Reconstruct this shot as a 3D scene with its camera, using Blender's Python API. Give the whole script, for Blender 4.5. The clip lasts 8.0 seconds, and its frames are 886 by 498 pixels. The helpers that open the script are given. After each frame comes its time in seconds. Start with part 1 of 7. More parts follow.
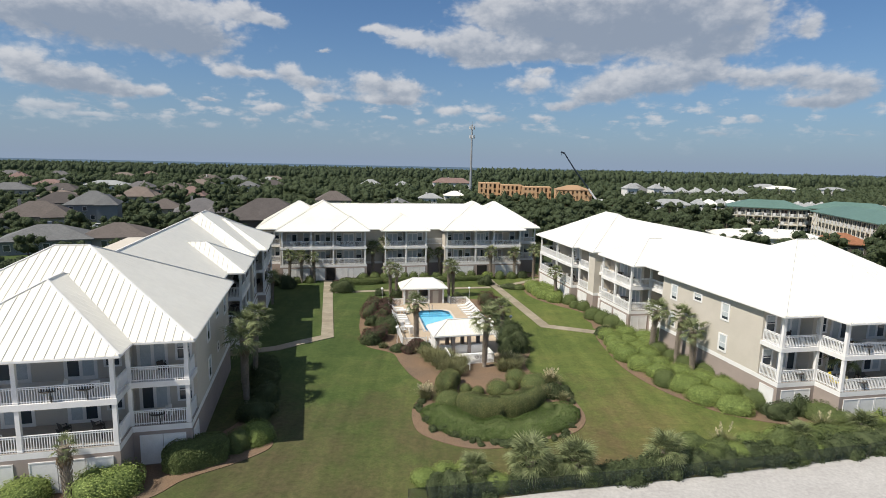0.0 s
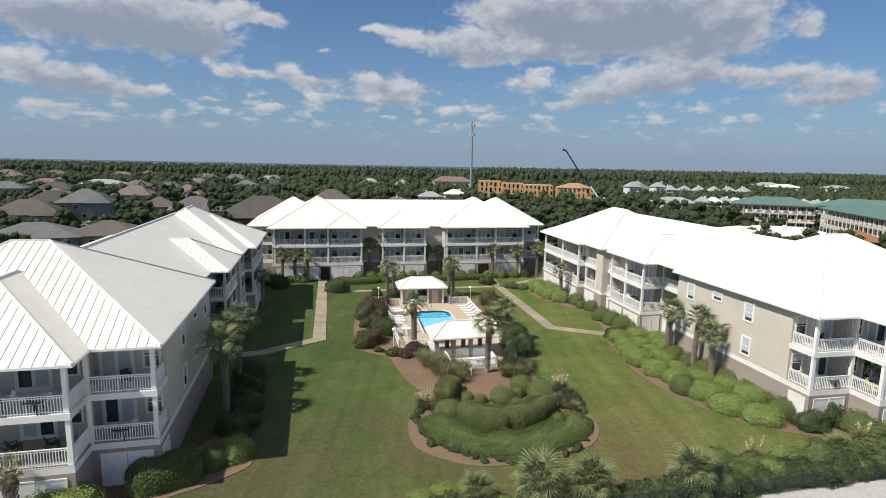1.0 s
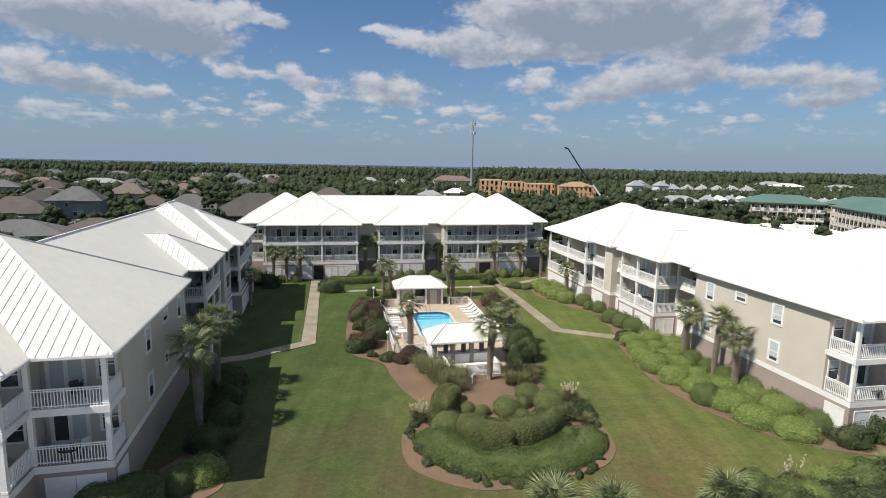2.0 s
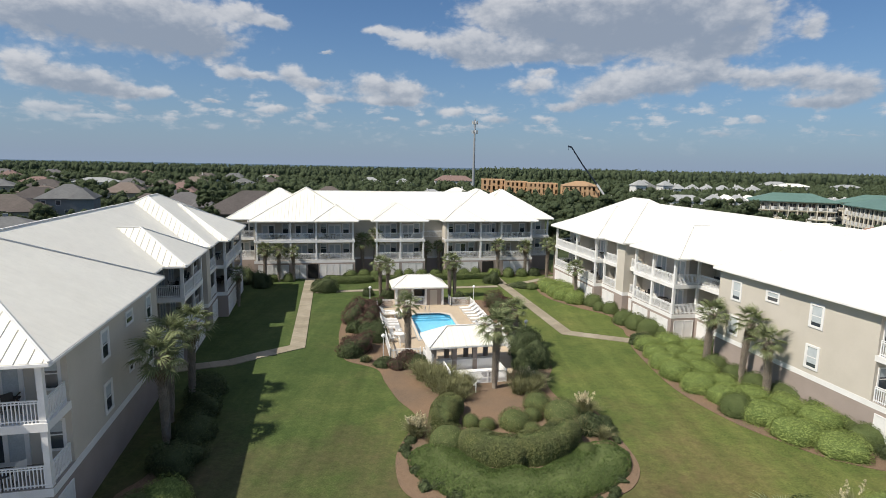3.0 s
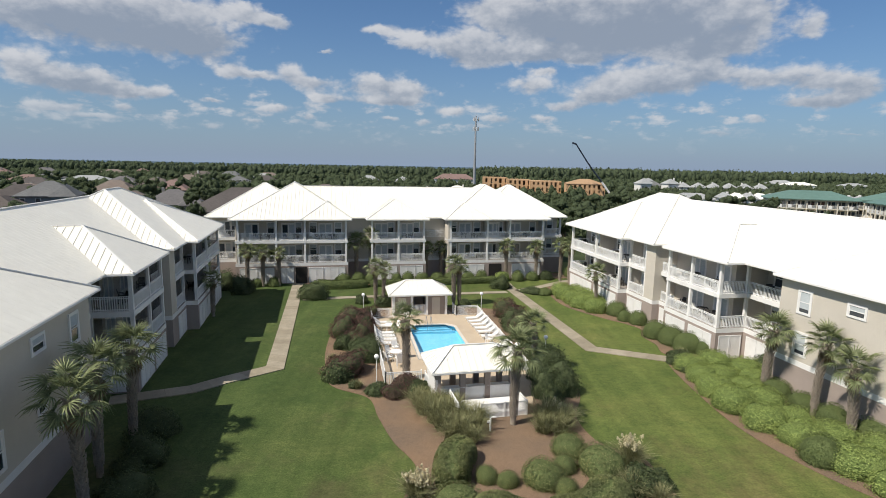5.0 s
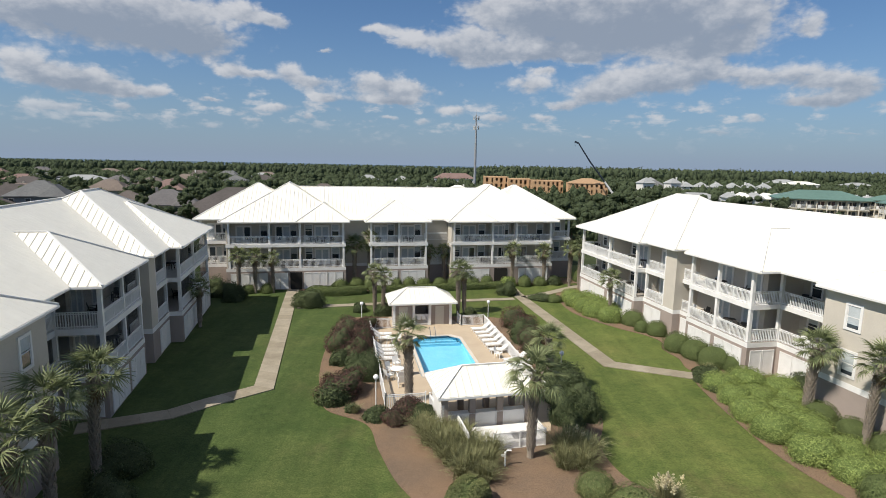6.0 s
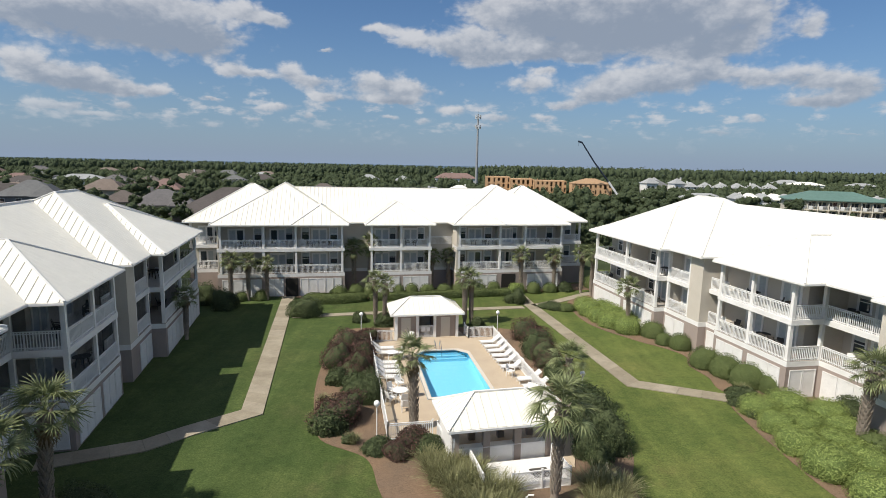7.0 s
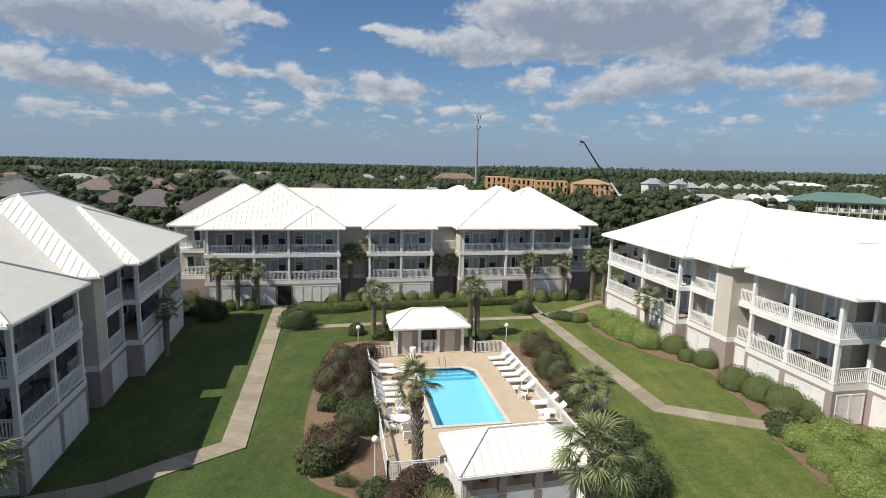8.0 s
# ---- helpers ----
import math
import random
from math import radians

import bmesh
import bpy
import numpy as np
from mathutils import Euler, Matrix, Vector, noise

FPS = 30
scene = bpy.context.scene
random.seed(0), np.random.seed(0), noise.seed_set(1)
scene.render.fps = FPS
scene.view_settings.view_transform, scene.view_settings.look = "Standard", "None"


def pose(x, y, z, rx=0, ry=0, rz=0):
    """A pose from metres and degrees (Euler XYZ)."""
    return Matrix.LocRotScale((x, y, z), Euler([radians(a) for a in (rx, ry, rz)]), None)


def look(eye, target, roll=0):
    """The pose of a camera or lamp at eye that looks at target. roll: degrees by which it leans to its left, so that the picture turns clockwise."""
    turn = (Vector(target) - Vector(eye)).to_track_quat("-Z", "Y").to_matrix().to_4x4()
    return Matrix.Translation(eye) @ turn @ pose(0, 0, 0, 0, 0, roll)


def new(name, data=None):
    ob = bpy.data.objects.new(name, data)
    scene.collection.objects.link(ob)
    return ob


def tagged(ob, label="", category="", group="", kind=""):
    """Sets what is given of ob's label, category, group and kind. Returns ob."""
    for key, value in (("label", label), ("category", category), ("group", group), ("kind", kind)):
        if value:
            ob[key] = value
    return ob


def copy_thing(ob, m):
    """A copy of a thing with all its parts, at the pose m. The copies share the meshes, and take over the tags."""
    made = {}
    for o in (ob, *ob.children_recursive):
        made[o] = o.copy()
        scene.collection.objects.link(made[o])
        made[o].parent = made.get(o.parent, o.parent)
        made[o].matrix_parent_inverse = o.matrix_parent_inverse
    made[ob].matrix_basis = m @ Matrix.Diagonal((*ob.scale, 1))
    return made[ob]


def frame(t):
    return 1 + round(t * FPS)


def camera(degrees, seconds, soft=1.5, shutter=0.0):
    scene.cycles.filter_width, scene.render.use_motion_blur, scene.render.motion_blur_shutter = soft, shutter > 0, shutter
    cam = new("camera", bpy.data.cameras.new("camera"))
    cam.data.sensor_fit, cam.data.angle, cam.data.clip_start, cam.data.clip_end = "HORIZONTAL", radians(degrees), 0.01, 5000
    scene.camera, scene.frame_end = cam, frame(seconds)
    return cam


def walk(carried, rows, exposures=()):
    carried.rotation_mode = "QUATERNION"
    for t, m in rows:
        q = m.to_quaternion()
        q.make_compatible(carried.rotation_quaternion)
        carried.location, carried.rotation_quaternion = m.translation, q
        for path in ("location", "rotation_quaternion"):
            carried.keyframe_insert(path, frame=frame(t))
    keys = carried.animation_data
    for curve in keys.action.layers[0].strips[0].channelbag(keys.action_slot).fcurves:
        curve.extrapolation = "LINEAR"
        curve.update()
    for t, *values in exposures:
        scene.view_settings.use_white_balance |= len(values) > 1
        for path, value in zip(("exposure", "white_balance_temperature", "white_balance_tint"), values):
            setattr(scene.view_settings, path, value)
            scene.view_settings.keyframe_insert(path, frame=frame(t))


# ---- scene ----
cam = camera(77.9, 8.0, soft=0.7)
PATH = [
    (0, (-1.015, -0.729, 21.159), (-0.998, 1.248, 20.854), 1.2),
    (0.5, (-0.932, 1.306, 20.707), (-0.915, 3.283, 20.401), 1.1),
    (1, (-0.883, 3.414, 20.174), (-0.867, 5.39, 19.868), 1.1),
    (1.5, (-0.77, 5.574, 19.689), (-0.754, 7.551, 19.382), 1.1),
    (3, (-0.49, 12.279, 17.898), (-0.482, 14.256, 17.597), 1.1),
    (3.5, (-0.513, 14.449, 17.411), (-0.502, 16.426, 17.107), 1.1),
    (4, (-0.616, 16.597, 17.103), (-0.605, 18.573, 16.8), 1.1),
    (4.5, (-0.731, 18.673, 16.944), (-0.722, 20.65, 16.641), 1.1),
    (6, (-1.405, 25.044, 16.85), (-1.393, 27.02, 16.544), 1.1),
    (6.5, (-1.679, 27.135, 16.857), (-1.666, 29.111, 16.55), 1.1),
    (7, (-1.959, 29.29, 16.831), (-1.948, 31.266, 16.524), 1.2),
    (7.5, (-2.252, 31.496, 16.796), (-2.238, 33.472, 16.489), 1.2),
    (8, (-2.481, 33.669, 16.816), (-2.464, 35.646, 16.509), 1.3),
]
walk(cam, [(t, look(eye, target, roll)) for t, eye, target, roll in PATH])

# ---- world, sun, exposure ----
SUN_DIR = Vector((-6.3, -3.7, 9.1)).normalized()
world = bpy.data.worlds.new("sky")
scene.world = world
world.use_nodes = True


def build_sky(nt):
    nodes, links = nt.nodes, nt.links
    nodes.clear()

    def add(kind, **kw):
        n = nodes.new(kind)
        for k, v in kw.items():
            n.inputs[k].default_value = v
        return n

    def math_node(op, a, b=None, clamp=False):
        n = nodes.new("ShaderNodeMath")
        n.operation = op
        n.use_clamp = clamp
        for i, x in enumerate((a, b)):
            if x is None:
                continue
            if isinstance(x, (int, float)):
                n.inputs[i].default_value = x
            else:
                links.new(x, n.inputs[i])
        return n.outputs[0]

    sky = nodes.new("ShaderNodeTexSky")
    sky.sky_type = "NISHITA"
    sky.sun_disc = False
    sky.sun_elevation = math.asin(SUN_DIR.z)
    sky.sun_rotation = math.atan2(SUN_DIR.x, SUN_DIR.y)
    sky.air_density, sky.dust_density, sky.ozone_density = 1.0, 0.6, 2.5
    co = nodes.new("ShaderNodeTexCoord").outputs["Generated"]
    sep = nodes.new("ShaderNodeSeparateXYZ")
    links.new(co, sep.inputs[0])
    def cloud_noise(scale, detail, rough, off, x, y):
        c = nodes.new("ShaderNodeCombineXYZ")
        links.new(x, c.inputs[0])
        links.new(y, c.inputs[1])
        c.inputs[2].default_value = off
        n = add("ShaderNodeTexNoise", Scale=scale, Detail=detail, Roughness=rough)
        links.new(c.outputs[0], n.inputs["Vector"])
        return n.outputs["Fac"]

    # clouds: azimuth (to the right of +y), elevation, half width and half height in degrees, and how grey the belly is
    GREAT = (
        (-33.0, 11.8, 8.1, 2.3, 0.5), (-27.7, 11.5, 6.5, 2.0, 0.7), (-24.1, 10.7, 4.1, 1.5, 0.9), (-36.7, 12.1, 4.5, 1.6, 0.3), (-29.7, 13.6, 8.1, 1.7, 0.2), (-6.5, 13.0, 2.0, 0.5, 0),
        (-3.7, 12.1, 2.4, 0.9, 0.1), (0.8, 11.9, 3.4, 1.3, 0.2), (3.7, 10.8, 3.4, 1.4, 0.5), (9.3, 10.9, 4.9, 0.8, 0.3), (13.6, 10.4, 1.9, 0.4, 0.2), (6.3, 14.8, 4.4, 1.9, 0.3),
        (11.9, 13.7, 6.8, 2.5, 0.9), (17.2, 13.0, 6.4, 2.3, 1), (22.1, 13.6, 6.0, 2.5, 0.6), (26.8, 12.8, 3.5, 2.0, 0.3), (19.5, 15.7, 13.4, 1.8, 0.3), (24.7, 10.8, 4.5, 1.3, 0.5), (32.5, 12.0, 1.3, 1.1, 0.1),
    )
    LEFT_ROW = (
        (-19.2, 13.6, 2.4, 0.9, 0.1), (-16.4, 13.0, 1.7, 0.6, 0.1), (-36.4, 7.5, 2.3, 1.1, 0.2), (-34.6, 6.4, 3.0, 1.2, 0.8), (-31.6, 6.4, 2.3, 1.2, 0.5), (-29.3, 5.9, 2.2, 0.7, 0.4), (-26.7, 5.9, 1.1, 0.5, 0.1),
        (-20.9, 8.3, 1.8, 0.8, 0.2), (-18.4, 8.0, 2.3, 0.5, 0.3), (-14.7, 8.5, 1.3, 0.9, 0.2), (-13.1, 7.5, 2.5, 0.7, 0.3), (-11.8, 6.2, 2.2, 0.6, 0.4), (-7.0, 7.8, 3.1, 1.3, 0.4), (-3.1, 7.3, 2.6, 1.0, 0.4), (-5.3, 6.2, 3.4, 0.5, 0.6),
    )
    RIGHT_ROW = (
        (9.9, 9.2, 1.1, 0.4, 0), (8.6, 7.9, 2.8, 0.9, 0.3), (17.0, 8.2, 4.1, 1.4, 0.4), (21.5, 8.1, 3.4, 1.5, 0.5), (15.5, 6.9, 3.1, 0.8, 0.4), (12.3, 6.0, 2.4, 0.5, 0.1), (24.9, 8.7, 2.1, 1.0, 0.5), (28.5, 8.2, 2.2, 1.0, 0.3),
        (32.4, 7.8, 3.1, 1.2, 0.5), (36.3, 7.1, 2.5, 1.3, 0.5), (33.4, 5.8, 3.5, 0.6, 0.7),
    )
    PUFFS = (
        (-35.5, 4.4, 1.2, 0.4), (-33.6, 4.2, 1.6, 0.4), (-29.6, 4.5, 0.9, 0.4), (-25.9, 3.9, 1.0, 0.4), (-22.6, 3.4, 1.3, 0.4), (-22.2, 5.4, 1.0, 0.3), (-16.9, 5.1, 2.4, 0.5), (-19.0, 3.9, 1.0, 0.3),
        (-13.2, 4.4, 0.9, 0.4), (-5.3, 4.4, 1.1, 0.3), (-1.9, 4.2, 1.0, 0.5), (1.0, 5.5, 2.0, 0.6), (5.6, 4.7, 2.3, 0.5), (28.7, 4.5, 0.9, 0.4), (26.2, 3.4, 1.6, 0.3), (36.0, 3.2, 1.1, 0.2), (14.3, 2.9, 0.8, 0.2),
        (-12.0, 10.8, 0.8, 0.2), (10.1, 4.8, 1.4, 0.4), (-31.6, 3.6, 2.6, 0.3),
    )
    az = math_node("MULTIPLY", math_node("ARCTAN2", sep.outputs["X"], sep.outputs["Y"]), 57.2958)
    el = math_node("MULTIPLY", math_node("ARCSINE", sep.outputs["Z"]), 57.2958)
    sx, sy = math_node("MULTIPLY", az, 0.14), math_node("MULTIPLY", el, 0.22)
    wob = math_node("SUBTRACT", cloud_noise(1.9, 6.0, 0.62, 1.3, sx, sy), 0.5)
    wob2 = math_node("SUBTRACT", cloud_noise(1.9, 6.0, 0.62, 7.7, sx, sy), 0.5)
    warped = nodes.new("ShaderNodeCombineXYZ")
    links.new(math_node("ADD", az, math_node("MULTIPLY", wob, 3.2)), warped.inputs[0])
    links.new(math_node("ADD", el, math_node("MULTIPLY", wob2, 1.6)), warped.inputs[1])

    def vec_node(op, a, *consts):
        n = nodes.new("ShaderNodeVectorMath")
        n.operation = op
        links.new(a, n.inputs[0])
        for i, c in enumerate(consts):
            n.inputs[i + 1].default_value = c
        return n

    def gather(total, value, weight=1.0):
        n = nodes.new("ShaderNodeMath")
        n.operation = "MULTIPLY_ADD"
        links.new(value, n.inputs[0])
        n.inputs[1].default_value = weight
        if total is None:
            n.inputs[2].default_value = 0.0
        else:
            links.new(total, n.inputs[2])
        return n.outputs[0]

    total = lift = grey = None
    for a, e, ra, re, belly in GREAT + LEFT_ROW + RIGHT_ROW + tuple((*p, 0.15) for p in PUFFS):
        w = vec_node("MULTIPLY_ADD", warped.outputs[0], (1 / ra, 1 / re, 0), (-a / ra, -e / re, 0)).outputs[0]
        q = nodes.new("ShaderNodeVectorMath")
        q.operation = "DOT_PRODUCT"
        links.new(w, q.inputs[0])
        links.new(w, q.inputs[1])
        g = math_node("POWER", 0.33, q.outputs["Value"])
        total = gather(total, g)
        if belly:
            grey = gather(grey, g, belly)
        lift = gather(lift, math_node("MULTIPLY", g, vec_node("DOT_PRODUCT", w, (-0.25, 1, 0)).outputs["Value"]))
    total = math_node("MINIMUM", total, 1.1)
    # scattered small clouds lower down, all round
    puff = cloud_noise(1.9, 6.0, 0.6, 15.1, math_node("MULTIPLY", az, 0.15), math_node("MULTIPLY", el, 0.42))
    band = math_node("POWER", 2.718, math_node("MULTIPLY", math_node("POWER", math_node("DIVIDE", math_node("SUBTRACT", el, 4.4), 2.4), 2.0), -1.0))
    puffs = nodes.new("ShaderNodeMapRange")
    puffs.inputs["From Min"].default_value, puffs.inputs["From Max"].default_value = 0.42, 0.60
    links.new(puff, puffs.inputs["Value"])
    total = math_node("MAXIMUM", total, math_node("MULTIPLY", math_node("MULTIPLY", puffs.outputs[0], band), 0.72))
    # heavier cloud cover added overhead, above the view, to lighten shaded places
    above = nodes.new("ShaderNodeMapRange")
    above.inputs["From Min"].default_value, above.inputs["From Max"].default_value = 17.0, 30.0
    above.inputs["To Max"].default_value = 0.56
    links.new(el, above.inputs["Value"])
    total = math_node("ADD", total, above.outputs[0])
    fine = cloud_noise(3.4, 12.0, 0.60, 4.2, sx, sy)

    def billow(scale, off):
        c = nodes.new("ShaderNodeCombineXYZ")
        links.new(math_node("ADD", sx, math_node("MULTIPLY", wob2, 0.5)), c.inputs[0])
        links.new(math_node("ADD", sy, math_node("MULTIPLY", wob, 0.5)), c.inputs[1])
        c.inputs[2].default_value = off
        n = nodes.new("ShaderNodeTexVoronoi")
        n.feature = "SMOOTH_F1"
        n.inputs["Scale"].default_value, n.inputs["Smoothness"].default_value = scale, 0.35
        links.new(c.outputs[0], n.inputs["Vector"])
        return math_node("SUBTRACT", 0.42, n.outputs["Distance"])

    puffy = math_node("ADD", math_node("MULTIPLY", billow(3.6, 3.1), 0.55), math_node("MULTIPLY", billow(9.0, 5.3), 0.35))
    dens = math_node("ADD", math_node("MULTIPLY", total, 0.66), math_node("MULTIPLY", math_node("SUBTRACT", fine, 0.5), 0.60))
    dens = math_node("ADD", dens, math_node("MULTIPLY", puffy, 0.55))
    ramp = nodes.new("ShaderNodeMapRange")
    ramp.interpolation_type = "SMOOTHSTEP"
    ramp.inputs["From Min"].default_value, ramp.inputs["From Max"].default_value = 0.12, 0.58
    links.new(dens, ramp.inputs["Value"])
    mask = ramp.outputs[0]
    # bellies are grey, tops and thin rims bright
    base = math_node("ADD", math_node("MULTIPLY", math_node("MINIMUM", grey, 1.3), 0.64), math_node("MULTIPLY", lift, -0.60))
    base = math_node("ADD", base, math_node("MULTIPLY", math_node("SUBTRACT", fine, 0.5), -1.3))
    base = math_node("ADD", base, math_node("MULTIPLY", puffy, -0.7))
    ramp2 = nodes.new("ShaderNodeMapRange")
    ramp2.interpolation_type = "SMOOTHSTEP"
    ramp2.inputs["From Min"].default_value, ramp2.inputs["From Max"].default_value = -0.30, 0.95
    links.new(base, ramp2.inputs["Value"])
    tone = nodes.new("ShaderNodeMix")
    tone.data_type = "RGBA"
    links.new(ramp2.outputs[0], tone.inputs[0])
    tone.inputs[6].default_value = (CLOUD_BRIGHT[0], CLOUD_BRIGHT[1], CLOUD_BRIGHT[2], 1)
    tone.inputs[7].default_value = (CLOUD_GREY[0], CLOUD_GREY[1], CLOUD_GREY[2], 1)
    # haze: clouds fade near the horizon
    fade = nodes.new("ShaderNodeMapRange")
    fade.inputs["From Min"].default_value, fade.inputs["From Max"].default_value = 0.6, 5.5
    fade.inputs["To Min"].default_value, fade.inputs["To Max"].default_value = 0.0, 0.90
    links.new(el, fade.inputs["Value"])
    fac = math_node("MULTIPLY", mask, fade.outputs[0], True)
    tint = nodes.new("ShaderNodeMix")
    tint.data_type, tint.blend_type = "RGBA", "MULTIPLY"
    tint.inputs[0].default_value = 1.0
    links.new(sky.outputs[0], tint.inputs[6])
    tint.inputs[7].default_value = (*SKY_TINT, 1)
    # grey-blue haze low over the horizon
    haze = nodes.new("ShaderNodeMix")
    haze.data_type = "RGBA"
    low = math_node("POWER", 2.718, math_node("MULTIPLY", math_node("MAXIMUM", el, 0.0), -0.16))
    links.new(math_node("MULTIPLY", low, 0.95), haze.inputs[0])
    links.new(tint.outputs[2], haze.inputs[6])
    haze.inputs[7].default_value = (*HAZE, 1)
    mix = nodes.new("ShaderNodeMix")
    mix.data_type = "RGBA"
    links.new(fac, mix.inputs[0])
    links.new(haze.outputs[2], mix.inputs[6])
    links.new(tone.outputs[2], mix.inputs[7])
    bg = nodes.new("ShaderNodeBackground")
    bg.inputs["Strength"].default_value = SKY_STRENGTH
    links.new(mix.outputs[2], bg.inputs["Color"])
    out = nodes.new("ShaderNodeOutputWorld")
    links.new(bg.outputs[0], out.inputs["Surface"])


SKY_STRENGTH = 0.074
SKY_TINT = (0.60, 0.83, 1.04)
HAZE = (3.10, 3.95, 5.35)
CLOUD_BRIGHT, CLOUD_GREY = (7.3, 7.4, 7.7), (3.25, 3.8, 4.7)
build_sky(world.node_tree)
sun = new("sun", bpy.data.lights.new("sun", "SUN"))
sun.data.energy, sun.data.angle, sun.data.color = 4.8, radians(0.53), (1.0, 0.93, 0.82)
sun.matrix_world = look((0, 0, 60), Vector((0, 0, 60)) - SUN_DIR)
scene.view_settings.exposure = 0.25


# ---- materials ----
def shader(name, base, rough=0.7, metal=0.0, spec=0.5):
    m = bpy.data.materials.new(name)
    m.use_nodes = True
    b = m.node_tree.nodes["Principled BSDF"]
    b.inputs["Base Color"].default_value = (*base, 1)
    b.inputs["Roughness"].default_value = rough
    b.inputs["Metallic"].default_value = metal
    b.inputs["Specular IOR Level"].default_value = spec
    return m, m.node_tree, b


def ramp_between(nt, fac, stops):
    r = nt.nodes.new("ShaderNodeValToRGB")
    el = r.color_ramp.elements
    while len(el) < len(stops):
        el.new(0.5)
    for e, (p, c) in zip(el, stops):
        e.position, e.color = p, (*c, 1)
    nt.links.new(fac, r.inputs[0])
    return r.outputs[0]


def noise_out(nt, scale, detail=4.0, rough=0.55, stretch=None, coord="Object", out="Fac"):
    tc = nt.nodes.new("ShaderNodeTexCoord")
    src = tc.outputs[coord]
    if stretch:
        mp = nt.nodes.new("ShaderNodeMapping")
        mp.inputs["Scale"].default_value = stretch
        nt.links.new(src, mp.inputs[0])
        src = mp.outputs[0]
    n = nt.nodes.new("ShaderNodeTexNoise")
    n.inputs["Scale"].default_value, n.inputs["Detail"].default_value, n.inputs["Roughness"].default_value = scale, detail, rough
    nt.links.new(src, n.inputs["Vector"])
    return n.outputs[out]


def blend(nt, fac, a, b, mode="MIX"):
    m = nt.nodes.new("ShaderNodeMix")
    m.data_type, m.blend_type = "RGBA", mode
    for sock, v in ((m.inputs[0], fac), (m.inputs[6], a), (m.inputs[7], b)):
        if isinstance(v, (int, float)):
            sock.default_value = v
        elif isinstance(v, tuple):
            sock.default_value = (*v, 1)
        else:
            nt.links.new(v, sock)
    return m.outputs[2]


def bump(nt, b, height, strength=0.3, dist=0.02):
    n = nt.nodes.new("ShaderNodeBump")
    n.inputs["Strength"].default_value, n.inputs["Distance"].default_value = strength, dist
    nt.links.new(height, n.inputs["Height"])
    nt.links.new(n.outputs[0], b.inputs["Normal"])


def mottled(name, c0, c1, scale=1.0, fine=14.0, rough=0.75, bump_s=0.2, bump_d=0.01, metal=0.0, spec=0.4, amount=0.35, coord="Object"):
    """Two scales of variation: broad stains between c0 and c1, and fine grain."""
    m, nt, b = shader(name, c0, rough, metal, spec)
    broad = ramp_between(nt, noise_out(nt, scale, 5.0, 0.6, coord=coord), ((0.32, c0), (0.7, c1)))
    grain = noise_out(nt, fine, 6.0, 0.65, coord=coord)
    dark = ramp_between(nt, grain, ((0.3, (1 - amount,) * 3), (0.7, (1 + amount * 0.3,) * 3)))
    nt.links.new(blend(nt, 1.0, broad, dark, "MULTIPLY"), b.inputs["Base Color"])
    if bump_s:
        bump(nt, b, grain, bump_s, bump_d)
    return m


def leafy(name, c_dark, c_light, rough=0.75, trans=0.25, patch=None, clump=(4.0, 0.30)):
    """Leaves: each leaf its own tone, with broader patches over the plant."""
    m, nt, b = shader(name, c_dark, rough, 0.0, 0.22)
    geo = nt.nodes.new("ShaderNodeNewGeometry")
    tone = ramp_between(nt, geo.outputs["Random Per Island"], ((0.0, c_dark), (0.55, tuple((x + y) / 2 for x, y in zip(c_dark, c_light))), (1.0, c_light)))
    broad = ramp_between(nt, noise_out(nt, 0.9, 3.0), ((0.3, (0.82, 0.84, 0.80)), (0.7, patch or (1.12, 1.10, 1.0))))
    clumps = ramp_between(nt, noise_out(nt, clump[0], 5.0, 0.72), ((0.36, (1 - clump[1] * 1.3,) * 3), (0.64, (1 + clump[1],) * 3)))
    col = blend(nt, 1.0, blend(nt, 1.0, tone, broad, "MULTIPLY"), clumps, "MULTIPLY")
    nt.links.new(col, b.inputs["Base Color"])
    tr = nt.nodes.new("ShaderNodeBsdfTranslucent")
    nt.links.new(col, tr.inputs["Color"])
    mx = nt.nodes.new("ShaderNodeMixShader")
    mx.inputs[0].default_value = trans
    out = nt.nodes["Material Output"]
    nt.links.new(b.outputs[0], mx.inputs[1])
    nt.links.new(tr.outputs[0], mx.inputs[2])
    nt.links.new(mx.outputs[0], out.inputs["Surface"])
    return m


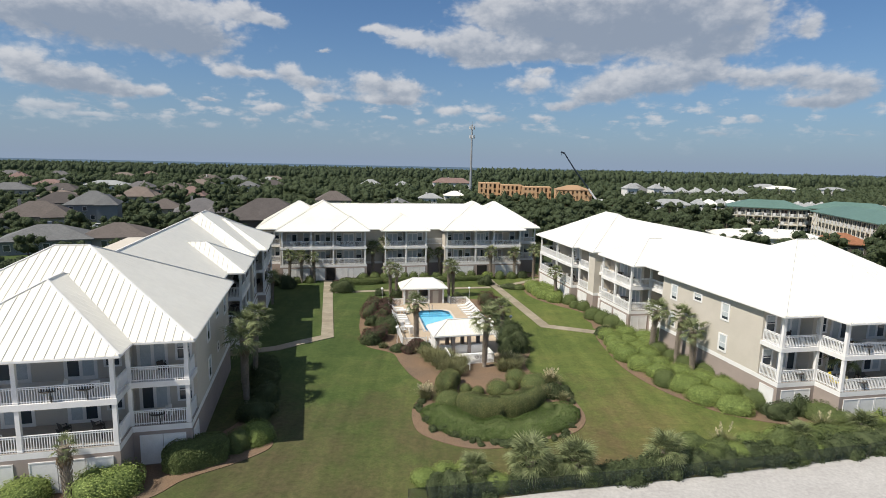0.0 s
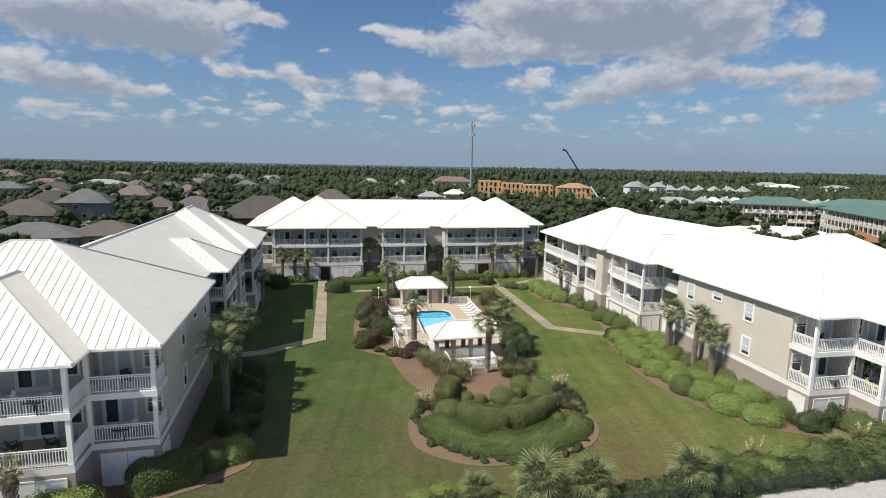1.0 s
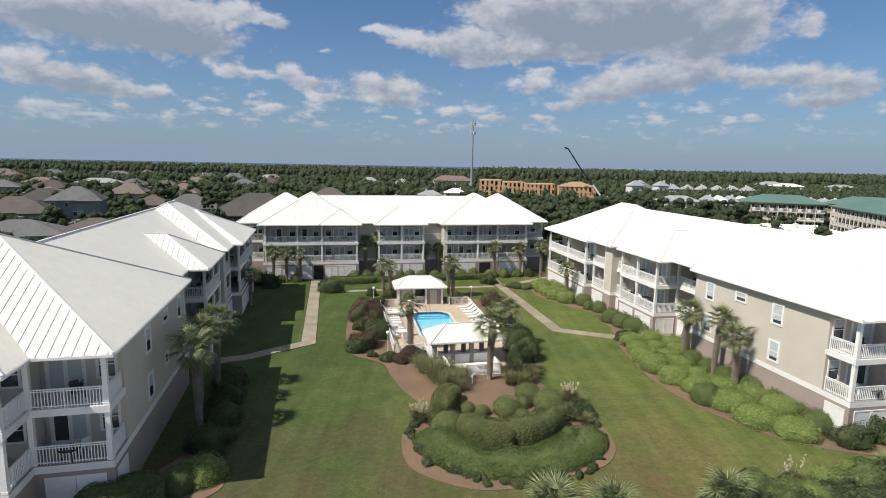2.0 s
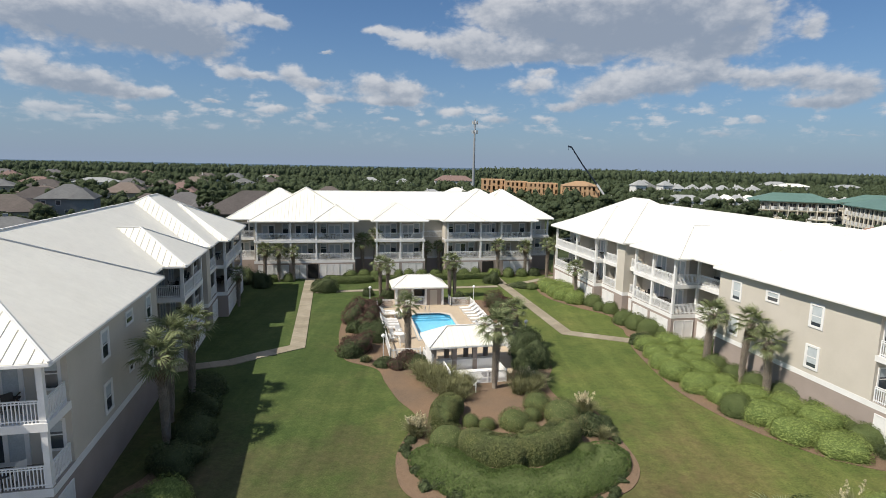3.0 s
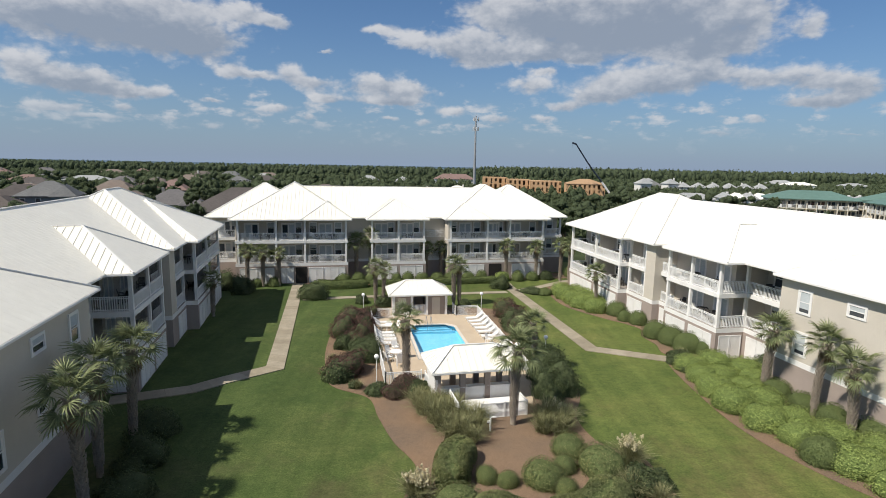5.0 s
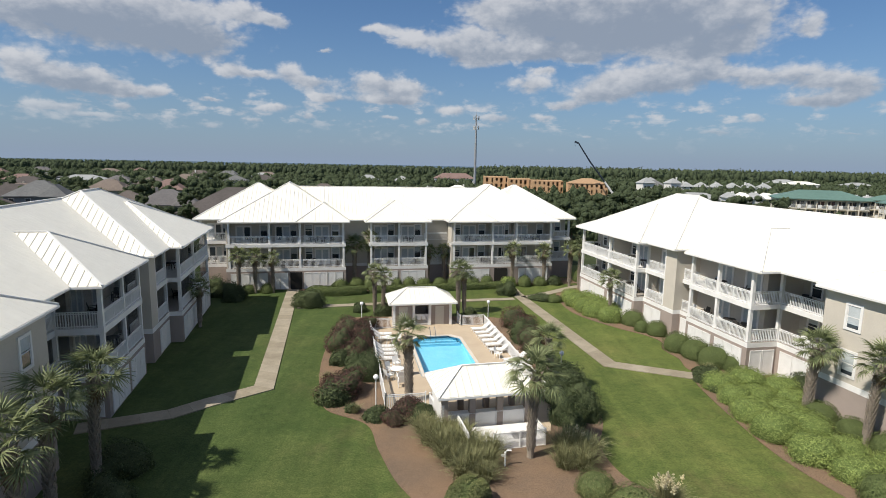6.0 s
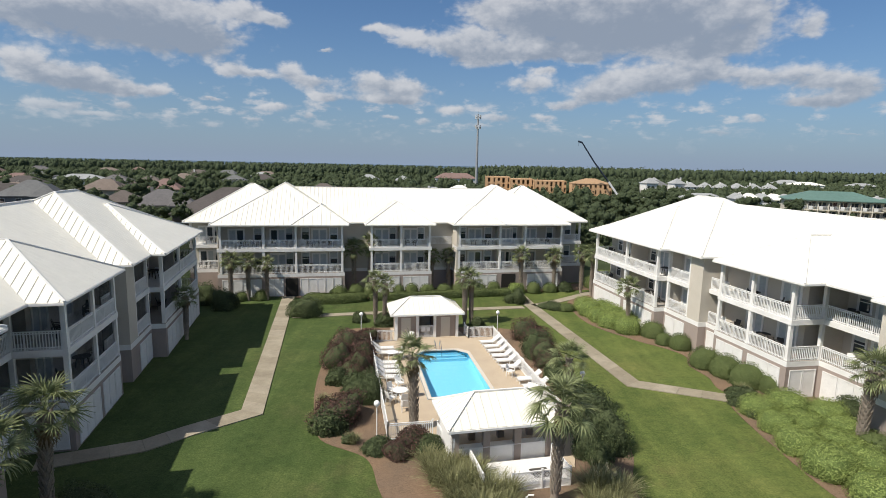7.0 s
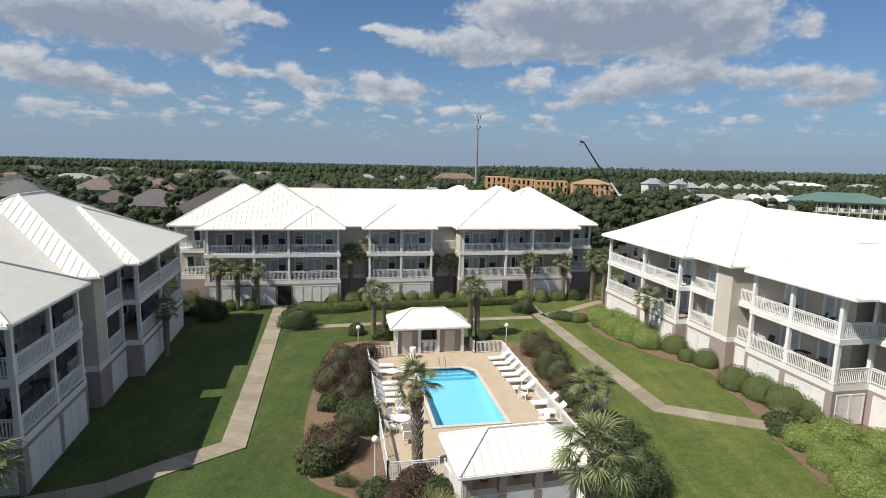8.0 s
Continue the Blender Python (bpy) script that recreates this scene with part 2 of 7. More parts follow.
def lawn_material():
    m, nt, b = shader("lawn_grass", (0.08, 0.12, 0.03), 0.85, 0, 0.15)
    broad = noise_out(nt, 0.075, 7.0, 0.66)
    mid = noise_out(nt, 0.40, 9.0, 0.72)
    fine = noise_out(nt, 9.0, 5.0, 0.75)
    tuft = noise_out(nt, 2.4, 6.0, 0.7)
    green = ramp_between(nt, broad, ((0.30, (0.070, 0.104, 0.034)), (0.50, (0.096, 0.128, 0.043)), (0.70, (0.124, 0.141, 0.053))))
    patches = ramp_between(nt, mid, ((0.32, (0.70, 0.77, 0.66)), (0.70, (1.26, 1.16, 1.08))))
    col = blend(nt, 1.0, green, patches, "MULTIPLY")
    col = blend(nt, 1.0, col, ramp_between(nt, tuft, ((0.32, (0.80, 0.83, 0.80)), (0.68, (1.18, 1.15, 1.12)))), "MULTIPLY")
    col = blend(nt, 1.0, col, ramp_between(nt, fine, ((0.3, (0.50, 0.55, 0.48)), (0.72, (1.42, 1.36, 1.30)))), "MULTIPLY")
    # thin dry turf, mostly on the seaward half of the court, with ragged edges
    tc = nt.nodes.new("ShaderNodeTexCoord")
    sep = nt.nodes.new("ShaderNodeSeparateXYZ")
    nt.links.new(tc.outputs["Object"], sep.inputs[0])
    sea = nt.nodes.new("ShaderNodeMapRange")
    sea.inputs["From Min"].default_value, sea.inputs["From Max"].default_value = 36.0, 62.0
    sea.inputs["To Min"].default_value, sea.inputs["To Max"].default_value = 0.14, -0.09
    nt.links.new(sep.outputs["Y"], sea.inputs["Value"])
    dry = nt.nodes.new("ShaderNodeMath")
    dry.operation = "ADD"
    nt.links.new(noise_out(nt, 0.11, 9.0, 0.70, stretch=(1.0, 0.8, 1.0)), dry.inputs[0])
    nt.links.new(sea.outputs[0], dry.inputs[1])
    worn = ramp_between(nt, dry.outputs[0], ((0.48, (0.0,) * 3), (0.74, (0.85,) * 3)))
    col = blend(nt, worn, col, blend(nt, 1.0, (0.118, 0.088, 0.046), ramp_between(nt, tuft, ((0.3, (0.7,) * 3), (0.7, (1.25,) * 3))), "MULTIPLY"))
    # left-to-right brightness painted into the turf, standing in for how grass reflects sunlight
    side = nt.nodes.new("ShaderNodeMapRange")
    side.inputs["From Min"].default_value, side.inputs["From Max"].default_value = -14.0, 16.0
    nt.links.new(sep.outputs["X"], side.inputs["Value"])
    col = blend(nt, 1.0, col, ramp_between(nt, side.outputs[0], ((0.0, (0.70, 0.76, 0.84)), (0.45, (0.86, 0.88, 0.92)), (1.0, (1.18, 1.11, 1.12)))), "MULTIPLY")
    # mowing streaks along the court
    for turn, wide, lo, hi in ((-11, 1.15, 0.90, 1.06), (-8, 0.35, 0.92, 1.06)):
        mp = nt.nodes.new("ShaderNodeMapping")
        mp.inputs["Rotation"].default_value = (0, 0, radians(turn))
        mp.inputs["Scale"].default_value = (1.0, 0.04, 1.0)
        nt.links.new(tc.outputs["Object"], mp.inputs[0])
        st = nt.nodes.new("ShaderNodeTexNoise")
        st.inputs["Scale"].default_value, st.inputs["Detail"].default_value = wide, 3.0
        nt.links.new(mp.outputs[0], st.inputs["Vector"])
        col = blend(nt, 1.0, col, ramp_between(nt, st.outputs["Fac"], ((0.38, (lo, lo + 0.02, lo)), (0.62, (hi, hi, hi)))), "MULTIPLY")
    nt.links.new(col, b.inputs["Base Color"])
    bump(nt, b, fine, 0.6, 0.04)
    return m


def water_material(name, tint, rough=0.03, wave=3.0):
    m = bpy.data.materials.new(name)
    m.use_nodes = True
    nt = m.node_tree
    nt.nodes.clear()
    tr = nt.nodes.new("ShaderNodeBsdfTransparent")
    tr.inputs["Color"].default_value = (*tint, 1)
    gl = nt.nodes.new("ShaderNodeBsdfGlossy")
    gl.inputs["Roughness"].default_value = rough
    fr = nt.nodes.new("ShaderNodeFresnel")
    fr.inputs["IOR"].default_value = 1.33
    bp = nt.nodes.new("ShaderNodeBump")
    bp.inputs["Strength"].default_value, bp.inputs["Distance"].default_value = 0.6, 0.05
    nt.links.new(noise_out(nt, wave, 3.0), bp.inputs["Height"])
    nt.links.new(bp.outputs[0], gl.inputs["Normal"])
    nt.links.new(bp.outputs[0], fr.inputs["Normal"])
    mx = nt.nodes.new("ShaderNodeMixShader")
    out = nt.nodes.new("ShaderNodeOutputMaterial")
    nt.links.new(fr.outputs[0], mx.inputs[0])
    nt.links.new(tr.outputs[0], mx.inputs[1])
    nt.links.new(gl.outputs[0], mx.inputs[2])
    nt.links.new(mx.outputs[0], out.inputs["Surface"])
    return m


def per_object(name, stops, rough=0.8, fine=10.0, bump_s=0.2):
    """Alike pieces: each object its own tone, with grain."""
    m, nt, b = shader(name, stops[0][1], rough, 0, 0.3)
    info = nt.nodes.new("ShaderNodeObjectInfo")
    tone = ramp_between(nt, info.outputs["Random"], stops)
    stain = ramp_between(nt, noise_out(nt, 0.8, 5.0, 0.65), ((0.3, (0.78, 0.77, 0.76)), (0.65, (1.05, 1.05, 1.05))))
    grain = noise_out(nt, fine, 6.0, 0.7)
    col = blend(nt, 1.0, blend(nt, 1.0, tone, stain, "MULTIPLY"), ramp_between(nt, grain, ((0.3, (0.85,) * 3), (0.7, (1.08,) * 3))), "MULTIPLY")
    nt.links.new(col, b.inputs["Base Color"])
    bump(nt, b, grain, bump_s, 0.01)
    return m


def screen_cloth(name, colour, cover):
    """Woven insect or fence screen: part cloth, part see-through."""
    m, nt, b = shader(name, colour, 0.8, 0, 0.2)
    tr = nt.nodes.new("ShaderNodeBsdfTransparent")
    mx = nt.nodes.new("ShaderNodeMixShader")
    weave = ramp_between(nt, noise_out(nt, 1.2, 4.0), ((0.3, (cover * 0.8,) * 3), (0.7, (cover * 1.2,) * 3)))
    nt.links.new(weave, mx.inputs[0])
    nt.links.new(tr.outputs[0], mx.inputs[1])
    nt.links.new(b.outputs[0], mx.inputs[2])
    nt.links.new(mx.outputs[0], nt.nodes["Material Output"].inputs["Surface"])
    return m


PORCH_SCREEN = screen_cloth("porch_insect_screen", (0.035, 0.040, 0.045), 0.42)
ROOF_WHITE = mottled("white_painted_metal_roof", (0.80, 0.778, 0.690), (0.755, 0.73, 0.645), 0.25, 1.3, 0.42, 0.0, 0.01, spec=0.45, amount=0.06)
STUCCO = mottled("beige_stucco", (0.57, 0.525, 0.455), (0.51, 0.47, 0.405), 0.4, 30.0, 0.9, 0.25, 0.01, spec=0.2, amount=0.14)
TAUPE = mottled("taupe_stucco", (0.36, 0.30, 0.265), (0.31, 0.26, 0.23), 0.5, 30.0, 0.9, 0.25, 0.01, spec=0.2, amount=0.16)
TRIM = mottled("white_trim_paint", (0.80, 0.79, 0.77), (0.70, 0.69, 0.67), 0.9, 20.0, 0.55, 0.1, 0.004, amount=0.10)
RAIL = mottled("white_aluminium_rail", (0.80, 0.80, 0.79), (0.74, 0.74, 0.73), 0.9, 20.0, 0.45, 0.0, amount=0.06)
DOOR_WHITE = mottled("white_panel_door", (0.78, 0.77, 0.75), (0.68, 0.67, 0.64), 1.2, 12.0, 0.6, 0.08, 0.004, amount=0.10)
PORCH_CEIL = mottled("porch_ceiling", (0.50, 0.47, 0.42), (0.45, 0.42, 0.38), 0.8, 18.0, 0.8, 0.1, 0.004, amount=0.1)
PORCH_FLOOR = mottled("porch_floor_tile", (0.36, 0.33, 0.29), (0.30, 0.27, 0.24), 0.8, 18.0, 0.8, 0.1, 0.004, amount=0.2)
GLASS_DARK, _nt, _b = shader("window_glass", (0.045, 0.055, 0.065), 0.05, 0.0, 0.9)
CURTAIN = mottled("pale_blind", (0.52, 0.56, 0.57), (0.43, 0.47, 0.49), 2.0, 14.0, 0.9, 0.0, amount=0.2)
PASSAGE_SHADE, _nt, _b = shader("painted_passage_shade", (0.03, 0.028, 0.026), 0.9, 0, 0.1)
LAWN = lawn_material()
MULCH = mottled("pine_straw_mulch", (0.255, 0.172, 0.112), (0.185, 0.138, 0.100), 0.35, 16.0, 0.95, 0.8, 0.04, spec=0.1, amount=0.55)
SAND = mottled("white_beach_sand", (0.47, 0.455, 0.435), (0.40, 0.385, 0.37), 0.25, 3.5, 0.95, 0.6, 0.06, spec=0.15, amount=0.22)
CONCRETE = per_object("path_concrete", ((0.0, (0.265, 0.23, 0.17)), (0.4, (0.305, 0.268, 0.20)), (1.0, (0.345, 0.305, 0.235))))
DECK = mottled("tan_pool_deck", (0.50, 0.41, 0.30), (0.44, 0.355, 0.26), 0.5, 24.0, 0.85, 0.2, 0.006, spec=0.25, amount=0.16)
COPING = mottled("pool_coping", (0.62, 0.56, 0.48), (0.55, 0.49, 0.42), 1.2, 20.0, 0.75, 0.15, 0.005, amount=0.15)
POOL_PLASTER = mottled("blue_pool_plaster", (0.255, 0.62, 0.79), (0.23, 0.58, 0.76), 0.35, 6.0, 0.6, 0.0, amount=0.10)
POOL_LINE = mottled("blue_step_line", (0.20, 0.50, 0.70), (0.17, 0.46, 0.66), 3.0, 24.0, 0.4, 0.0, amount=0.2)
POOL_TILE = mottled("blue_waterline_tile", (0.15, 0.40, 0.60), (0.18, 0.45, 0.64), 3.0, 24.0, 0.3, 0.0, amount=0.3)
WATER = water_material("pool_water", (0.80, 0.96, 1.0))
STEEL, _nt, _b = shader("stainless_steel", (0.6, 0.6, 0.6), 0.25, 1.0)
LEAF_HEDGE = leafy("hedge_leaves", (0.096, 0.126, 0.048), (0.150, 0.186, 0.074), 0.75, 0.3, clump=(4.0, 0.24))
LEAF_RING = leafy("grey_green_hedge_leaves", (0.108, 0.128, 0.058), (0.185, 0.205, 0.095), 0.8, 0.3, patch=(1.25, 1.18, 1.0), clump=(5.0, 0.22))
LEAF_COVER = leafy("grassy_ground_cover", (0.080, 0.124, 0.040), (0.145, 0.200, 0.068), 0.75, 0.3, clump=(5.0, 0.16))
LEAF_LIGHT = leafy("bright_hedge_leaves", (0.200, 0.262, 0.080), (0.310, 0.375, 0.128), 0.7, 0.30, clump=(3.5, 0.26))
LEAF_DARK = leafy("dark_shrub_leaves", (0.048, 0.068, 0.034), (0.118, 0.148, 0.070))
LEAF_RED = leafy("burgundy_shrub_leaves", (0.050, 0.052, 0.040), (0.150, 0.086, 0.074), patch=(1.25, 1.0, 0.98))
LEAF_OLIVE = leafy("olive_grass_blades", (0.145, 0.150, 0.070), (0.33, 0.325, 0.185))
LEAF_PALM = leafy("palm_fronds", (0.128, 0.154, 0.076), (0.280, 0.316, 0.170), 0.55, 0.3)
LEAF_DEAD = leafy("dry_palm_fronds", (0.12, 0.085, 0.05), (0.24, 0.18, 0.11), 0.8, 0.15)
# solid cores in deeper greens, closing the gaps under the leaf shells
CORE_DARK, _nt, _b = shader("shrub_inner_core", (0.070, 0.086, 0.042), 0.95, 0, 0.1)
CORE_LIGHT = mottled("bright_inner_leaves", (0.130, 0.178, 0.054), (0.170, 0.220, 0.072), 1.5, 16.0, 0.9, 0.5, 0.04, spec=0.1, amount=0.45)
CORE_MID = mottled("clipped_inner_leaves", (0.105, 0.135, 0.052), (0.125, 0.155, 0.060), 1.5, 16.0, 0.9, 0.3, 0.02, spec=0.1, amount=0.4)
PLUME = leafy("cream_plumes", (0.58, 0.51, 0.35), (0.76, 0.69, 0.52), 0.9, 0.3)
TRUNK = mottled("palm_trunk_fibre", (0.36, 0.31, 0.25), (0.23, 0.19, 0.155), 1.5, 22.0, 0.95, 0.7, 0.03, spec=0.1, amount=0.45)
BARK = mottled("tree_bark", (0.14, 0.11, 0.085), (0.09, 0.07, 0.055), 1.5, 14.0, 0.95, 0.6, 0.03, spec=0.1, amount=0.4)
FOREST_LEAF = leafy("woodland_leaves", (0.068, 0.090, 0.046), (0.098, 0.122, 0.064), 0.85, 0.35, clump=(0.25, 0.16))
# bluer, flatter tone than the nearer leaves, painting distance haze into the colour
FOREST_HAZED = leafy("haze_tinted_far_leaves", (0.056, 0.078, 0.052), (0.074, 0.096, 0.064), 0.9, 0.35, clump=(0.08, 0.14))
FOREST_BODY = mottled("woodland_crown_mass", (0.062, 0.084, 0.046), (0.078, 0.098, 0.054), 0.11, 1.1, 0.95, 1.0, 0.9, spec=0.08, amount=0.30)
FOREST_FLOOR = mottled("woodland_floor", (0.050, 0.066, 0.032), (0.064, 0.080, 0.040), 0.02, 0.25, 0.95, 0.0, spec=0.05, amount=0.4)
SEA, _nt, _b = shader("distant_water", (0.06, 0.10, 0.14), 0.6, 0, 0.25)
PLASTIC_WHITE = mottled("white_resin", (0.80, 0.79, 0.77), (0.74, 0.73, 0.70), 2.0, 20.0, 0.5, 0.0, amount=0.06)
FABRIC_DARK = mottled("dark_woven_seat", (0.06, 0.055, 0.05), (0.09, 0.08, 0.07), 3.0, 30.0, 0.9, 0.0, amount=0.3)
YELLOW = mottled("yellow_towel", (0.85, 0.66, 0.04), (0.78, 0.60, 0.03), 2.0, 20.0, 0.9, 0.0, amount=0.1)
GLOBE, _nt, _b = shader("white_globe", (0.85, 0.85, 0.84), 0.25, 0, 0.5)
GALV = mottled("galvanised_steel", (0.42, 0.43, 0.44), (0.34, 0.35, 0.36), 0.2, 2.0, 0.5, 0.0, metal=0.4, amount=0.15)


# ---- mesh helpers ----
def thing(name, m, label, category, group="", kind=""):
    ob = new(name)
    ob.matrix_world = m
    return tagged(ob, label, category, group, kind)


def mesh_from(name, bm, material):
    bmesh.ops.recalc_face_normals(bm, faces=bm.faces)
    me = bpy.data.meshes.new(name)
    bm.to_mesh(me)
    bm.free()
    for mat in (material if isinstance(material, (list, tuple)) else [material]):
        me.materials.append(mat)
    return me


def part(name, bm, material, parent, label=""):
    me = mesh_from(name, bm, material) if isinstance(bm, bmesh.types.BMesh) else bm
    ob = new(name, me)
    ob.parent = parent
    return tagged(ob, label)


def solid(name, bm, material, label, category, group="", kind="", m=None):
    """A thing that is one mesh."""
    me = mesh_from(name, bm, material) if isinstance(bm, bmesh.types.BMesh) else bm
    ob = new(name, me)
    if m is not None:
        ob.matrix_world = m
    return tagged(ob, label, category, group, kind)


def hexa(bm, p):
    """A solid from eight corners: four below, four above, in the same turn."""
    v = [bm.verts.new(q) for q in p]
    for f in ((3, 2, 1, 0), (4, 5, 6, 7), (0, 1, 5, 4), (1, 2, 6, 5), (2, 3, 7, 6), (3, 0, 4, 7)):
        bm.faces.new([v[i] for i in f])


def box(bm, x0, x1, y0, y1, z0, z1):
    hexa(bm, ((x0, y0, z0), (x1, y0, z0), (x1, y1, z0), (x0, y1, z0), (x0, y0, z1), (x1, y0, z1), (x1, y1, z1), (x0, y1, z1)))


def beam(bm, a, b, w, h=None):
    """A square bar from a to b."""
    a, b = Vector(a), Vector(b)
    d = (b - a).normalized()
    up = Vector((0, 0, 1)) if abs(d.z) < 0.95 else Vector((1, 0, 0))
    s = d.cross(up).normalized() * w / 2
    t = s.cross(d).normalized() * (h or w) / 2
    hexa(bm, (a - s - t, a + s - t, b + s - t, b - s - t, a - s + t, a + s + t, b + s + t, b - s + t))


def tube(bm, pts, radii, n=8, cap=True):
    rings = []
    for i, p in enumerate(pts):
        p = Vector(p)
        d = (Vector(pts[min(i + 1, len(pts) - 1)]) - Vector(pts[max(i - 1, 0)])).normalized()
        up = Vector((0, 0, 1)) if abs(d.z) < 0.9 else Vector((1, 0, 0))
        s = d.cross(up).normalized()
        t = s.cross(d).normalized()
        rings.append([bm.verts.new(p + radii[i] * (math.cos(k * 2 * math.pi / n) * s + math.sin(k * 2 * math.pi / n) * t)) for k in range(n)])
    for r0, r1 in zip(rings, rings[1:]):
        for k in range(n):
            bm.faces.new((r0[k], r0[(k + 1) % n], r1[(k + 1) % n], r1[k]))
    if cap:
        bm.faces.new(rings[0][::-1])
        bm.faces.new(rings[-1])


def extrude_outline(bm, outline, z0, z1):
    lo = [bm.verts.new((x, y, z0)) for x, y in outline]
    hi = [bm.verts.new((x, y, z1)) for x, y in outline]
    n = len(outline)
    for i in range(n):
        bm.faces.new((lo[i], lo[(i + 1) % n], hi[(i + 1) % n], hi[i]))
    bm.faces.new(lo[::-1])
    bm.faces.new(hi)


def smooth_loop(pts, step=6, closed=True):
    """A soft outline through the points."""
    out, n = [], len(pts)
    for i in range(n if closed else n - 1):
        p = [Vector(pts[(i + k) % n] if closed else pts[min(max(i + k, 0), n - 1)]) for k in (-1, 0, 1, 2)]
        for j in range(step):
            t = j / step
            out.append(0.5 * ((2 * p[1]) + (-p[0] + p[2]) * t + (2 * p[0] - 5 * p[1] + 4 * p[2] - p[3]) * t * t + (-p[0] + 3 * p[1] - 3 * p[2] + p[3]) * t ** 3))
    if not closed:
        out.append(Vector(pts[-1]))
    return [tuple(v) for v in out]


def raw_mesh(name, verts, faces, material):
    me = bpy.data.meshes.new(name)
    me.from_pydata(verts, [], faces)
    for mat in (material if isinstance(material, (list, tuple)) else [material]):
        me.materials.append(mat)
    me.update()
    return me


def leaf_quads(pos, nrm, size, rng, ratio=0.6, spread=0.8):
    """Leaves as bent quads: arrays of places and outward directions. Returns vertices and faces."""
    n = len(pos)
    d = nrm + rng.normal(0, spread, (n, 3))
    d /= np.linalg.norm(d, axis=1)[:, None] + 1e-9
    a = np.cross(d, rng.normal(0, 1, (n, 3)))
    a /= np.linalg.norm(a, axis=1)[:, None] + 1e-9
    b = np.cross(d, a)
    s = size * rng.uniform(0.65, 1.35, (n, 1))
    v = np.stack([pos - a * s, pos - b * s * ratio, pos + a * s, pos + b * s * ratio], 1)
    return v.reshape(-1, 3), np.arange(4 * n).reshape(-1, 4)


def lumps(p, seed, freq, amp):
    """A cheap smooth unevenness over places."""
    r = np.random.RandomState(seed)
    out = np.zeros(len(p))
    for k in range(7):
        d = r.normal(0, 1, 3)
        out += np.sin(p @ d * freq * (0.7 + 0.25 * k) + r.uniform(0, 6.3)) / (1 + 0.35 * k)
    return out * amp / 3


# ---- ground ----
def ground_with_hole(corners, reach):
    """One sheet to the horizon, open where the pool is sunk."""
    bm = bmesh.new()
    out = [bm.verts.new((x, y, 0)) for x, y in ((-reach, -reach), (reach, -reach), (reach, reach), (-reach, reach))]
    inn = [bm.verts.new((x, y, 0)) for x, y in corners]
    for i in range(4):
        bm.faces.new((out[i], out[(i + 1) % 4], inn[(i + 1) % 4], inn[i]))
    return bm


COURT = radians(10.0)
CE, CN = Vector((math.cos(COURT), math.sin(COURT), 0)), Vector((-math.sin(COURT), math.cos(COURT), 0))
POOL_O = Vector((-2.62, 66.4, 0))           # near corner of the pool on the path side
POOL_W, POOL_L = 5.3, 10.55


def pool_pt(a, b, z=0.0):
    return POOL_O + CE * a + CN * b + Vector((0, 0, z))


HOLE = [tuple(pool_pt(a, b).xy) for a, b in ((-0.1, -0.1), (POOL_W + 0.1, -0.1), (POOL_W + 0.1, POOL_L + 0.1), (-0.1, POOL_L + 0.1))]
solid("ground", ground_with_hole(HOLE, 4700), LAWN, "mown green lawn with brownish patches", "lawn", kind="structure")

bm = bmesh.new()
woods_floor = [(-4600, 140), (-420, 128), (-70, 118), (-44, 112), (60, 122), (110, 128), (400, 140), (4600, 180), (4600, 1650), (-4600, 1650)]
extrude_outline(bm, woods_floor, -0.3, 0.02)
solid("woodland_ground", bm, FOREST_FLOOR, "dark green scrubby ground beneath distant woods", "ground", kind="structure")
bm = bmesh.new()
extrude_outline(bm, [(-4690, 1600), (4690, 1600), (4690, 4690), (-4690, 4690)], -0.5, 0.3)
solid("water", bm, SEA, "distant blue bay water at the horizon", "water", kind="structure")
bm = bmesh.new()
sand_edge = smooth_loop([(-60, 23.5), (-30, 27.6), (-6, 30.2), (2, 31.4), (7.6, 32.6), (15.6, 34.1), (24.6, 36.1), (33.2, 38.2), (60, 43.5), (120, 55)], 5, False)
extrude_outline(bm, sand_edge + [(120, -200), (-120, -200), (-120, 18)], -0.2, 0.03)
solid("beach", bm, SAND, "pale rippled beach sand", "sand", kind="structure")


def bed(outline, label):
    bm = bmesh.new()
    extrude_outline(bm, smooth_loop(outline), -0.15, 0.045)
    solid("mulch_bed", bm, MULCH, label, "flower bed", kind="structure")


bed([(20.2, 68.0), (19.2, 66.4), (18.9, 61.0), (19.1, 55), (20.7, 49.7), (22.8, 46.4), (25.0, 44.1), (29, 42.6), (36, 41.6), (52, 43.6), (52, 52), (33, 52), (30, 60), (27, 68.5)],
    "reddish pine straw bed along the sunlit building")
bed([(20.3, 69.0), (20.2, 72.0), (19.8, 74.6), (20.5, 76.9), (19.6, 78.9), (17.6, 81.2), (14.6, 86), (13.8, 91.5), (14.6, 97), (19.5, 99.5), (24.5, 78), (26, 68.8)], "pine straw bed under clipped round shrubs")
bed([(-13.2, 37.7), (-15.0, 35.3), (-17.6, 33.2), (-20, 30.4), (-29, 28.8), (-48, 25.5), (-48, 34), (-21, 37), (-17.6, 40), (-16.6, 43), (-14.6, 40)], "pine straw bed by the shaded building")
bed([(-33, 93.6), (-27, 95.2), (-22.6, 96.2), (-22.8, 99.5), (-34, 97.5)], "mulch bed below the far building")
bed([(-19, 95.3), (-12, 95.7), (-2, 97.8), (6.4, 99.6), (8.2, 101.6), (7.6, 103.6), (-4, 101.6), (-19, 98.6)], "mulch bed below the far building")
